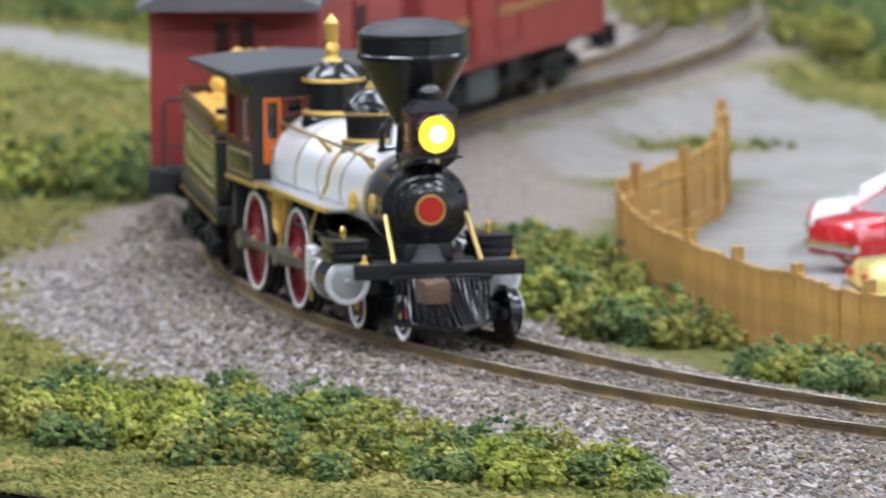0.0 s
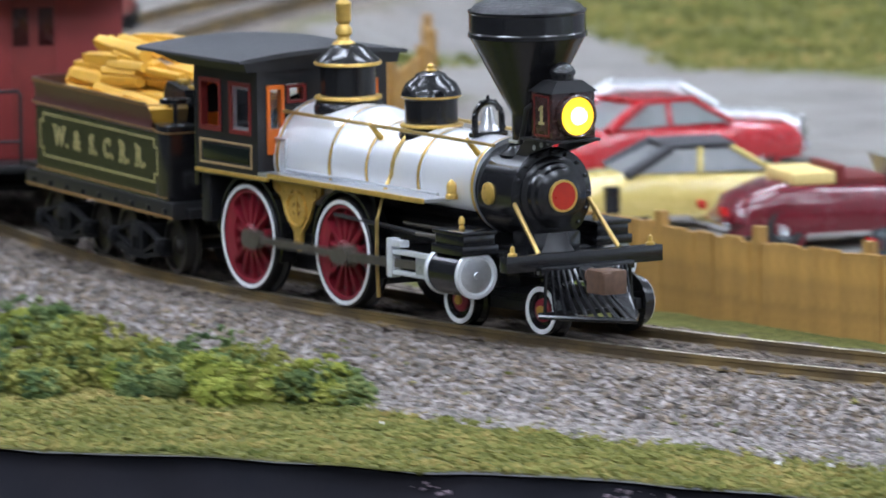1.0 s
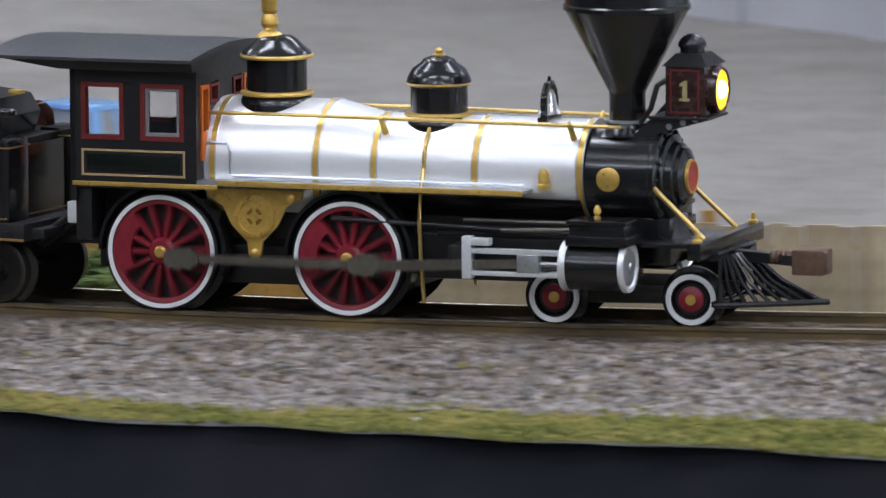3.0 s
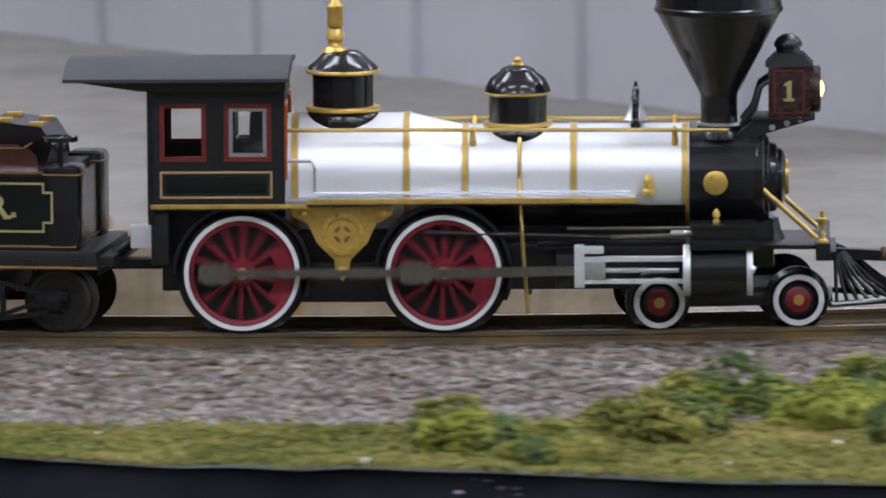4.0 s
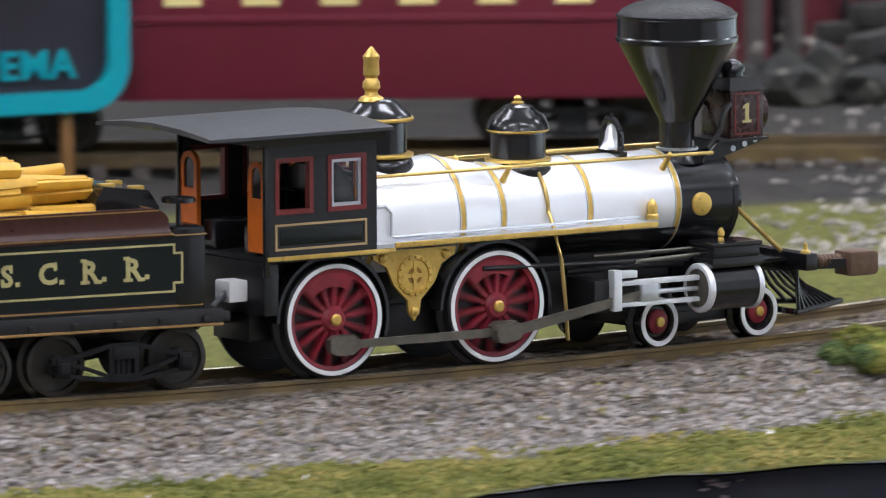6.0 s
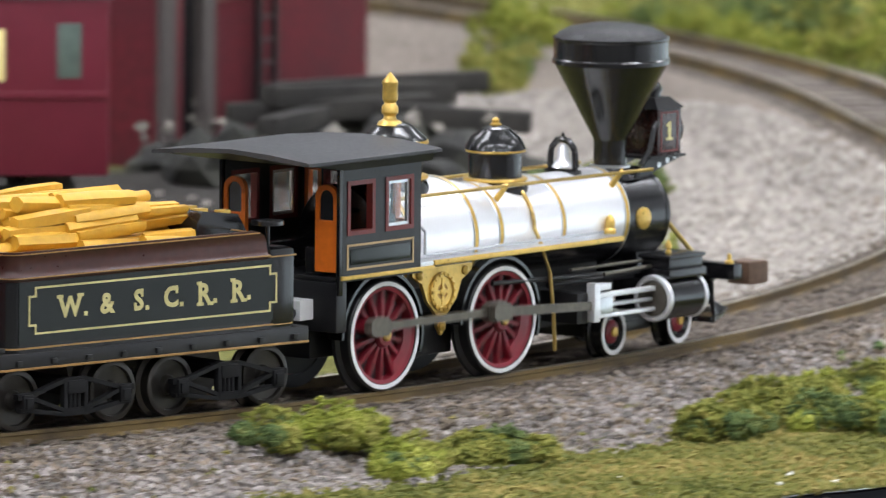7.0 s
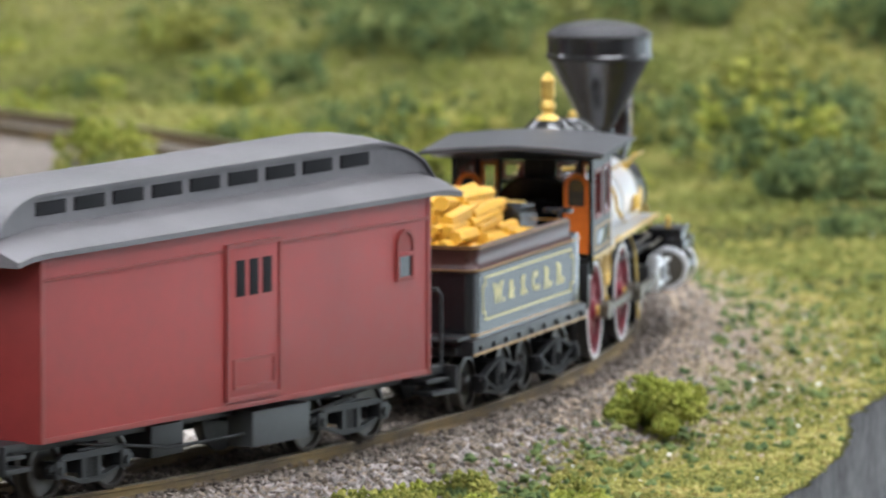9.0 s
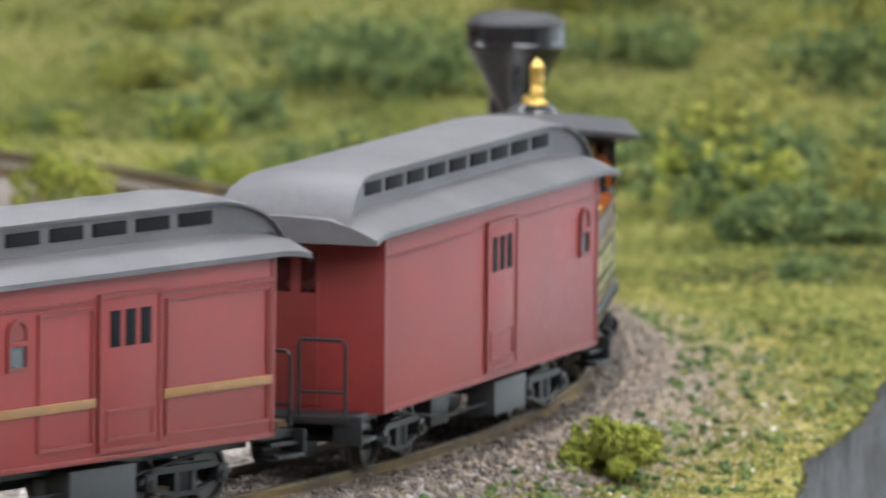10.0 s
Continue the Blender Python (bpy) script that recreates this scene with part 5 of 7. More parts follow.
def build_ground():
    nth, nr = 720, 150
    vs, fs, att = [], [], []
    for i in range(nth):
        d = -180 + 360 * i / nth
        re = edge_r(d) + 1.6 * noise.noise((d * 0.9, 0.3, 0.7)) + 1.2 * noise.noise((d * 3.1, 1.3, 0.2))
        rs = np.concatenate([np.linspace(20, 300, 36), np.linspace(304, min(re, 560), 100) if re > 310 else [], np.linspace(570, re, 14) if re > 575 else np.linspace(min(re, 560) - 0.4, re - 0.02, 14)])
        for r in rs:
            x, y, _ = on_loop(d, r)
            vs.append((x, y, height(x, y)))
            att.append(zone(x, y))
    for i in range(nth):
        a, b = i * nr, ((i + 1) % nth) * nr
        for j in range(nr - 1):
            fs.append((a + j, b + j, b + j + 1, a + j + 1))
    c = len(vs)
    vs.append((CENTRE[0], CENTRE[1], GROUND))
    att.append(zone(*CENTRE))
    fs += [(((i + 1) % nth) * nr, i * nr, c) for i in range(nth)]
    me = bpy.data.meshes.new("ground")
    me.from_pydata([(x * MM, y * MM, z * MM) for x, y, z in vs], [], fs)
    for k, nm in enumerate(("gravel", "lot", "road")):
        at = me.attributes.new(nm, "FLOAT", "POINT")
        at.data.foreach_set("value", [q[k] for q in att])
    me.shade_smooth()
    bm = bmesh.new(); bm.from_mesh(me); bmesh.ops.recalc_face_normals(bm, faces=bm.faces[:])
    bm.faces.ensure_lookup_table()
    if bm.faces[0].normal.z < 0:
        bmesh.ops.reverse_faces(bm, faces=bm.faces[:])
    bm.to_mesh(me); bm.free()
    ob = new("ground", me)
    tagged(ob, "model landscape of green turf, grey gravel and a paved lot", "ground", kind="structure")
    ma = bpy.data.materials.new("landscape")
    ma.use_nodes = True
    nt = ma.node_tree
    b = nt.nodes["Principled BSDF"]
    b.inputs["Roughness"].default_value = 0.95
    b.inputs["Specular IOR Level"].default_value = 0.15
    tc = nt.nodes.new("ShaderNodeTexCoord")

    def nz(scale, detail=6):
        n = nt.nodes.new("ShaderNodeTexNoise")
        n.inputs["Scale"].default_value, n.inputs["Detail"].default_value, n.inputs["Roughness"].default_value = scale, detail, 0.7
        nt.links.new(tc.outputs["Object"], n.inputs["Vector"])
        return n.outputs["Fac"]

    def ramp(fac, stops):
        r = nt.nodes.new("ShaderNodeValToRGB")
        while len(r.color_ramp.elements) < len(stops):
            r.color_ramp.elements.new(0.5)
        for e, (p, col) in zip(r.color_ramp.elements, stops):
            e.position, e.color = p, (*col, 1)
        nt.links.new(fac, r.inputs["Fac"])
        return r.outputs["Color"]

    def mix(f, a, c):
        m = nt.nodes.new("ShaderNodeMix")
        m.data_type = "RGBA"
        nt.links.new(f, m.inputs["Factor"])
        nt.links.new(a, m.inputs[6])
        nt.links.new(c, m.inputs[7])
        return m.outputs[2]

    def attr(nm):
        a = nt.nodes.new("ShaderNodeAttribute")
        a.attribute_name = nm
        return a.outputs["Fac"]
    fine = nz(700)
    turf = mix(nz(26), ramp(fine, [(0.3, (0.05, 0.07, 0.014)), (0.5, (0.115, 0.13, 0.026)), (0.7, (0.19, 0.195, 0.05))]),
               ramp(fine, [(0.3, (0.05, 0.04, 0.02)), (0.5, (0.13, 0.115, 0.04)), (0.7, (0.26, 0.22, 0.09))]))
    grit = ramp(nz(900), [(0.25, (0.09, 0.072, 0.055)), (0.5, (0.22, 0.185, 0.155)), (0.75, (0.4, 0.36, 0.33))])
    pave = ramp(nz(60), [(0.3, (0.205, 0.188, 0.172)), (0.7, (0.295, 0.276, 0.256))])
    dirt_ = ramp(nz(200), [(0.3, (0.03, 0.028, 0.026)), (0.7, (0.06, 0.055, 0.05))])
    col = mix(attr("road"), turf, dirt_)
    col = mix(attr("lot"), col, pave)
    col = mix(attr("gravel"), col, grit)
    nt.links.new(col, b.inputs["Base Color"])
    bp = nt.nodes.new("ShaderNodeBump")
    bp.inputs["Strength"].default_value, bp.inputs["Distance"].default_value = 0.7, 0.8 * MM
    nt.links.new(fine, bp.inputs["Height"])
    nt.links.new(bp.outputs["Normal"], b.inputs["Normal"])
    me.materials.append(ma)
    return ob


ground = build_ground()


def build_fascia():
    """The upright board along the layout's front: black on the left and front, bare grey on the right."""
    for nm, d0, d1, ma, lb in (("fascia_front", -112, 49.5, material("fascia black", (0.014, 0.016, 0.023), 0.7, spec=0.25, vary=0.3, grain=120, bump=0.2, dirt=(0.06, 0.05, 0.06), dirt_amount=0.35, dirt_scale=25), "black painted front board of the layout"),
                               ("fascia_side", 49.5, 112, material("fascia grey", (0.12, 0.118, 0.115), 0.8, vary=0.6, grain=420, bump=1.0, dirt=(0.03, 0.03, 0.03), dirt_amount=0.85, dirt_scale=75), "bare grey side board of the layout")):
        g = Geo()
        n = int((d1 - d0) * 3)
        for i in range(n + 1):
            d = d0 + (d1 - d0) * i / n
            r = edge_r(d) + 1.0
            hx, hy, _ = on_loop(d, r - 4)
            top = height(hx, hy)
            for rr, z in ((r - 9, top - 3), (r - 4.2, top - 0.7), (r - 3.4, top - 0.9), (r - 3.0, -240), (r - 9, -240)):
                x, y, _ = on_loop(d, rr)
                g.v.append((x, y, z))
        for i in range(n):
            for j in range(4):
                g.f.append((i * 5 + j, (i + 1) * 5 + j, (i + 1) * 5 + j + 1, i * 5 + j + 1))
        ob = part(nm, g, ma, smooth=40)
        tagged(ob, lb, "board", kind="structure")


build_fascia()


# ---- the hall around the layout ----
def build_hall():
    wall = material("hall wall paint", (0.24, 0.24, 0.23), 0.8, vary=0.05, grain=6, dirt=(0.18, 0.18, 0.17), dirt_amount=0.3, dirt_scale=1.2)
    drape = material("dark drape", (0.05, 0.05, 0.055), 0.9, vary=0.2, grain=8)
    bright = material("white hall wall", (0.8, 0.82, 0.84), 0.75, vary=0.04, grain=6)
    tile = material("hall floor", (0.13, 0.125, 0.12), 0.4, vary=0.12, grain=5, dirt=(0.09, 0.085, 0.08), dirt_amount=0.4, dirt_scale=2)
    ceil = material("ceiling board", (0.75, 0.75, 0.74), 0.85, vary=0.05, grain=20)
    x0, x1, y0, y1, z0, z1 = -5000, 5000, -5500, 4500, -1000, 2200
    for nm, bx, ma, lb in (("floor", (x0, x1, y0, y1, z0 - 100, z0), tile, "grey hall floor"), ("ceiling", (x0, x1, y0, y1, z1, z1 + 100), ceil, "white hall ceiling"),
                           ("wall_south", (x0, x1, y0 - 100, y0, z0, z1), wall, "grey hall wall"), ("wall_north", (x0, x1, y1, y1 + 100, z0, z1), wall, "grey hall wall"),
                           ("wall_west", (x0 - 100, x0, y0, y1, z0, z1), drape, "dark draped hall wall"), ("wall_east", (x1, x1 + 100, y0, y1, z0, z1), bright, "white hall wall")):
        tagged(part(nm, Geo().box(*bx), ma, smooth=0), lb, nm.split("_")[0], kind="structure")
    # glazed doors towards the east and the north-east, with overcast daylight behind it
    sky = glowing("daylight behind glass", (0.84, 0.98, 1.06), 1.2)
    frame_ = material("window frame white", (0.7, 0.7, 0.7), 0.5, vary=0.05, grain=10)
    for nm, along, at0, n in (("window_1", "y", (x1 - 60, -900), 6), ("window_2", "x", (1300, y1 - 60), 4)):
        w = thing(nm, "row of glazed hall doors with daylight outside", "window", kind="structure")
        for k in range(n):
            a0 = 860 * k
            bx = (at0[0], at0[0] + 50, at0[1] + a0, at0[1] + a0 + 800) if along == "y" else (at0[0] + a0, at0[0] + a0 + 800, at0[1], at0[1] + 50)
            part("pane", Geo().box(*bx, -940, 250), sky, w, "bright pane")
            cx = (at0[0] - 20, at0[0] + 55, at0[1] + a0 + 800, at0[1] + a0 + 860) if along == "y" else (at0[0] + a0 + 800, at0[0] + a0 + 860, at0[1] - 20, at0[1] + 55)
            part("mullion", Geo().box(*cx, -1000, 320), frame_, w)
    glow = glowing("light diffuser", (0.91, 0.955, 1.06), LAMP)
    first = None
    for x in (-3000, -1000, 1000, 3000):
        for y in (-3600, -1700, 200, 2100):
            if first is None:
                first = thing("ceiling_light", "long fluorescent ceiling light with a white diffuser", "lamp", "ceiling lights", at=(x, y, z1))
                part("housing", Geo().box(-620, 620, -170, 170, -60, 0, 8), WHITE, first)
                part("diffuser", Geo().box(-600, 600, -150, 150, -70, -61), glow, first, "glowing white diffuser")
            else:
                copy_thing(first, Matrix.Translation(Vector((x, y, z1)) * MM))


build_hall()
# ---- scenery: ballast, turf, bushes ----
rng = np.random.default_rng(7)


def crumbs(name, pts, size, material_, jag=0.35, flat=1.0):
    """One mesh of many small uneven eight-sided grains; pts and size in millimetres."""
    n = len(pts)
    base = np.array([(1, 0, 0), (-1, 0, 0), (0, 1, 0), (0, -1, 0), (0, 0, 1), (0, 0, -1)], float)
    tri = np.array([(0, 2, 4), (2, 1, 4), (1, 3, 4), (3, 0, 4), (2, 0, 5), (1, 2, 5), (3, 1, 5), (0, 3, 5)])
    q = rng.normal(size=(n, 4)); q /= np.linalg.norm(q, axis=1)[:, None]
    w, x, y, z = q.T
    rot = np.stack([1 - 2 * (y * y + z * z), 2 * (x * y - z * w), 2 * (x * z + y * w), 2 * (x * y + z * w), 1 - 2 * (x * x + z * z), 2 * (y * z - x * w),
                    2 * (x * z - y * w), 2 * (y * z + x * w), 1 - 2 * (x * x + y * y)], 1).reshape(n, 3, 3)
    v = base[None] * (1 + rng.uniform(-jag, jag, (n, 6, 1)))
    v = np.einsum("nij,nkj->nki", rot, v) * np.asarray(size)[:, None, None]
    v[:, :, 2] *= flat
    v = (v + np.asarray(pts)[:, None, :]).reshape(-1, 3) * MM
    f = (tri[None] + 6 * np.arange(n)[:, None, None]).reshape(-1, 3)
    me = bpy.data.meshes.new(name)
    me.from_pydata(v, [], f)
    me.materials.append(material_)
    return me


def leafy(name, low, mid, high, scale=130, island=0.32):
    """Foam foliage: the tone changes from grain to grain and in larger patches."""
    ma = bpy.data.materials.new(name)
    ma.use_nodes = True
    nt = ma.node_tree
    b = nt.nodes["Principled BSDF"]
    b.inputs["Roughness"].default_value = 0.9
    b.inputs["Specular IOR Level"].default_value = 0.15
    ge = nt.nodes.new("ShaderNodeNewGeometry")
    tc = nt.nodes.new("ShaderNodeTexCoord")
    nz = nt.nodes.new("ShaderNodeTexNoise")
    nz.inputs["Scale"].default_value, nz.inputs["Detail"].default_value = scale, 3
    nt.links.new(tc.outputs["Object"], nz.inputs["Vector"])
    ad = nt.nodes.new("ShaderNodeMath")
    ad.operation = "MULTIPLY_ADD"
    nt.links.new(ge.outputs["Random Per Island"], ad.inputs[0])
    ad.inputs[1].default_value = island
    nt.links.new(nz.outputs["Fac"], ad.inputs[2])
    cr = nt.nodes.new("ShaderNodeValToRGB")
    cr.color_ramp.elements.new(0.5)
    for e, (p, c) in zip(cr.color_ramp.elements, ((0.36 + 0.1 * island, low), (0.5 + 0.5 * island, mid), (0.68 + 0.85 * island, high))):
        e.position, e.color = min(p, 1), (*c, 1)
    nt.links.new(ad.outputs[0], cr.inputs["Fac"])
    nt.links.new(cr.outputs["Color"], b.inputs["Base Color"])
    return ma


LEAF_LIGHT = leafy("light green foam", (0.11, 0.14, 0.022), (0.24, 0.265, 0.045), (0.43, 0.42, 0.11))
LEAF_MID = leafy("olive green foam", (0.085, 0.1, 0.022), (0.215, 0.22, 0.05), (0.37, 0.33, 0.1), 160)
LEAF_DARK = leafy("dark green foam", (0.042, 0.075, 0.03), (0.11, 0.155, 0.055), (0.23, 0.25, 0.085), 160)
TURF = leafy("turf flock", (0.07, 0.085, 0.018), (0.165, 0.163, 0.042), (0.3, 0.235, 0.08), 60, 0.34)


def build_bush(x, y, r, ma, grains=900, label="", tall=0.75):
    """A clump of foliage foam: grains over several lobes, with gaps."""
    lobes = [(0, 0, 0.45 * tall, 0.62)]
    for k in range(9):
        a = rng.uniform(0, math.tau); d = rng.uniform(0.3, 0.85)
        lobes.append((d * math.cos(a), d * math.sin(a), rng.uniform(0.12, 0.6) * tall, rng.uniform(0.22, 0.44)))
    pts = []
    each = grains // len(lobes)
    for lx, ly, lz, lr in lobes:
        u = rng.normal(size=(each, 3)); u /= np.linalg.norm(u, axis=1)[:, None]
        bump = np.array([1 + 0.28 * noise.noise((q[0] * 2.7 + lx * 9, q[1] * 2.7 + ly * 9, q[2] * 2.7)) for q in u])
        pts.append(np.array((lx, ly, lz)) + u * (lr * bump * rng.uniform(0.82, 1.06, each))[:, None] * np.array((1, 1, 0.85)))
    ob = new("bush")
    ob.empty_display_size = 0.01
    tones = (LEAF_LIGHT, LEAF_MID, LEAF_DARK)
    if grains > 1000:
        groups = [(q, tones[int(rng.integers(3))] if rng.uniform() < 0.62 and grains < 2600 else ma) for q in pts]
    else:
        groups = [(np.concatenate(pts[k::3]), tones[int(rng.integers(3))] if rng.uniform() < 0.3 else ma) for k in range(3)]
    for q, tone_ in groups:
        p = q * r
        p = p[p[:, 2] > -0.12 * r]
        if len(p) < 5:
            continue
        me = crumbs("clump", p, rng.uniform(0.6, 1.25, len(p)) * (0.36 + 0.024 * r) * (1 if grains > 1000 else 1.25), tone_, 0.45)
        new("clump", me).parent = ob
    ob.location = Vector((x, y, height(x, y))) * MM
    tone = {LEAF_LIGHT: "bright yellow-green", LEAF_MID: "olive green", LEAF_DARK: "dark green"}[ma]
    tagged(ob, label or tone + " clump of foliage foam on the turf", "bush", "foam bushes")


L_, M_, D_ = LEAF_LIGHT, LEAF_MID, LEAF_DARK
# along the front edge, ahead of the track
for x, y, r, ma in ((-392, 177, 12, D_), (-386, 198, 10, M_), (-377, 214, 10, D_), (-366, 155, 11, M_), (-362, 194, 10, D_), (-350, 142, 11, M_), (-346, 168, 10, M_),
                    (-333, 136, 10, D_), (-326, 152, 10, M_), (-317, 132, 9.5, L_), (-307, 132, 8, D_), (-397, 200, 11, D_), (-380, 174, 10, L_), (-408, 190, 11, M_),
                    (26, -33, 9, D_), (39, -47, 7.5, M_), (54, -22, 10, M_), (63, -2, 9, D_), (74, -14, 9, L_), (82, 4, 9, D_), (88, -32, 9, M_), (95, -9, 10, L_),
                    (103, -8, 9, M_), (110, -28, 8, M_), (120, -3, 9, D_), (129, -14, 9, L_), (139, -10, 9, D_), (136, 3, 8, D_), (147, -12, 8, M_), (156, 0, 8, M_), (124, -22, 8, M_),
                    (302, 98, 7.5, M_), (311, 104, 7, L_), (321, 99, 7.5, M_), (330, 107, 7, M_), (317, 93, 7.5, L_), (337, 103, 7, D_),
                    (372, 131, 8, M_), (382, 148, 8, M_), (395, 166, 7.5, M_), (407, 184, 7, M_), (398, 132, 9, D_), (389, 140, 8, L_), (419, 172, 7.5, D_), (410, 156, 8, D_)):
    build_bush(x + rng.uniform(-2, 2), y + rng.uniform(-2, 2), r * rng.uniform(0.85, 1.12), ma, 2500, tall=rng.uniform(0.42, 0.72))
build_bush(450, 257, 8.2, LEAF_LIGHT, 2600, "round bright yellow-green bush alone on the turf", 1.3)
# inside the loop, behind the track
for x, y, r, ma in ((-350, 348, 11, D_), (-354, 387, 11, M_), (-345, 386, 10, D_), (-335, 327, 11, M_), (-327, 320, 10, D_), (-320, 312, 9, M_), (-365, 425, 9, M_), (-362, 405, 10, D_), (-342, 360, 10, M_),
                    (-293, 252, 9, M_), (-285, 243, 9, D_), (-302, 262, 8, D_), (-146, 138, 7, M_), (-135, 130, 7, D_), (-458, 518, 14, D_), (-450, 540, 12, D_), (-470, 530, 12, M_),
                    (408, 409, 14, M_), (398, 343, 13, L_), (384, 330, 12, L_), (380, 350, 12, M_), (419, 451, 9, D_), (263, 270, 10, M_), (273, 262, 11, M_), (276, 240, 9, M_), (290, 262, 12, M_), (252, 262, 9, M_),
                    (433, 650, 11, M_), (426, 632, 8, M_), (438, 668, 12, L_)):
    build_bush(x, y, r, ma, 600)
# beyond the lot, beside the bend of the track
for k in range(34):
    x, y = rng.uniform(-366, -205), rng.uniform(735, 935)
    if off_line(x, y) < -24:
        build_bush(x, y, rng.uniform(8, 20), (D_, M_, D_, D_, L_)[k % 5], 420, tall=rng.uniform(0.5, 0.9))
for x, y, r, ma in ((-362, 752, 12, M_), (-358, 778, 14, D_), (-360, 806, 15, D_), (-345, 760, 13, D_), (-340, 790, 16, M_), (-322, 768, 14, D_)):
    build_bush(x, y, r, ma, 480)
# on the rising ground behind
for k in range(330):
    d = rng.uniform(72, 150)
    r = rng.uniform(RADIUS + 58, 1150)
    x, y, _ = on_loop(d, r)
    if r > edge_r(d) - 20 or y < 540:
        continue
    build_bush(x, y, rng.uniform(6, 10) if k % 3 else rng.uniform(10, 22), (L_, M_, D_, M_, D_)[k % 5], 240 if k % 3 else 480, tall=rng.uniform(0.4, 0.9))
for k in range(22):
    x, y = rng.uniform(500, 720), rng.uniform(690, 940)
    build_bush(x, y, rng.uniform(12, 24), (D_, D_, M_)[k % 3], 420, tall=rng.uniform(0.6, 1.0))
for k in range(34):
    d = rng.uniform(-158, -80)
    r = rng.uniform(RADIUS + 70, 1000)
    x, y, _ = on_loop(d, r)
    if r > edge_r(d) - 20 or y < 560:
        continue
    build_bush(x, y, rng.uniform(10, 24), (L_, M_, M_, D_)[k % 4], 420, tall=rng.uniform(0.5, 0.9))


def scatter(name, count, pick, size, ma, label, category, jag=0.35, flat=1.0, sink=0.2):
    pts, sz = [], []
    while len(pts) < count:
        d, r = pick()
        x, y, _ = on_loop(d, r)
        if r > edge_r(d) - 1.0:
            continue
        s = size * rng.uniform(0.6, 1.35)
        pts.append((x, y, height(x, y) + s * sink))
        sz.append(s)
    ob = new(name, crumbs(name, np.array(pts), np.array(sz), ma, jag, flat))
    tagged(ob, label, category, kind="stuff")


def pick_ballast():
    while True:
        d = rng.uniform(-82, 92)
        off = rng.uniform(-36, 46)
        g, lot, road = zone(*on_loop(d, RADIUS + off)[:2])
        if abs(off) > 15 and rng.uniform() < g * min(1, (abs(off) - 12) / 12) * (0.3 if d > 52 else 1):
            return d, RADIUS + off


def pick_between():
    return rng.uniform(-95, 95), RADIUS + rng.uniform(-20, 21) + rng.normal() * 1.5


def pick_turf():
    while True:
        d = rng.uniform(-78, 104)
        off = rng.uniform(20, 112)
        g, lot, road = zone(*on_loop(d, RADIUS + off)[:2])
        if rng.uniform() > g * 0.97:
            return d, RADIUS + off


def pick_near():
    while True:
        d = rng.uniform(-82, 92)
        off = rng.normal() * 11
        off = (16 + abs(off) * (1.7 if d > 45 else 1)) * (1 if rng.uniform() < 0.62 else -1)
        g, lot, road = zone(*on_loop(d, RADIUS + off)[:2])
        if rng.uniform() < g:
            return d, RADIUS + off


scatter("dusty_ballast", 36000, pick_near, 0.66, BROWNSTONE, "brown dusted crushed stone close to the rails", "gravel", 0.4, 0.8)
scatter("ballast", 50000, pick_ballast, 0.72, STONE, "grey and pinkish crushed stone ballast beside the track", "gravel", 0.4, 0.8)
FINES = material("brown ballast fines", (0.17, 0.14, 0.115), 0.9, vary=0.3, grain=900, by_island=0.5)
scatter("ballast_fines", 42000, pick_between, 0.5, FINES, "fine brown stone between the ties", "gravel", 0.4, 0.7, 0.9)
scatter("turf", 56000, pick_turf, 0.62, TURF, "green and straw-coloured turf flock", "grass", 0.5, 0.9)
HILL = leafy("hill turf", (0.045, 0.055, 0.016), (0.125, 0.14, 0.03), (0.26, 0.24, 0.075), 24, 0.14)


def pick_hill():
    while True:
        d = rng.uniform(64, 150)
        r = RADIUS + rng.uniform(48, 700)
        if on_loop(d, r)[1] > 330:
            g, lot, road = zone(*on_loop(d, r)[:2])
            if rng.uniform() > g:
                return d, r


def pick_meadow():
    while True:
        d, r = rng.uniform(-148, -64), RADIUS + rng.uniform(-110, 480)
        x, y, _ = on_loop(d, r)
        if x < -395 and y > 360 or (-385 < x < -200 and y > 600 and off_line(x, y) < -22):
            g, lot, road = zone(x, y)
            if rng.uniform() > max(g, lot):
                return d, r


scatter("meadow_turf", 26000, pick_meadow, 0.95, TURF, "soft green turf on the meadow behind the track", "grass", 0.5, 0.8)
scatter("hill_turf", 46000, pick_hill, 1.15, HILL, "coarse green turf on the rising ground", "grass", 0.5, 0.8)
PALE = material("pale stone chip", (0.75, 0.73, 0.72), 0.7, vary=0.1)
def pick_right():
    while True:
        d, r = rng.uniform(52, 93), RADIUS + rng.uniform(22, 75)
        if rng.uniform() < math.exp(-(r - RADIUS - 22) / 22):
            return d, r


DRYTURF = leafy("dry yellow turf", (0.13, 0.132, 0.03), (0.25, 0.24, 0.06), (0.4, 0.34, 0.13), 60, 0.34)
SAND = material("pale brown sand", (0.34, 0.265, 0.19), 0.95, vary=0.25, grain=900, by_island=0.4)


def pick_dry():
    while True:
        d, off = rng.uniform(54, 98), rng.uniform(30, 100)
        if rng.uniform() < min(1, (off - 26) / 18) * (1 if off < 80 else 0.5):
            return d, RADIUS + off


def pick_sand():
    while True:
        d, off = rng.uniform(58, 96), 15 + abs(rng.normal()) * 13
        if rng.uniform() < min(1, (d - 56) / 14):
            return d, RADIUS + off


def pick_pale():
    return rng.uniform(52, 112), RADIUS - 15 - abs(rng.normal()) * 34


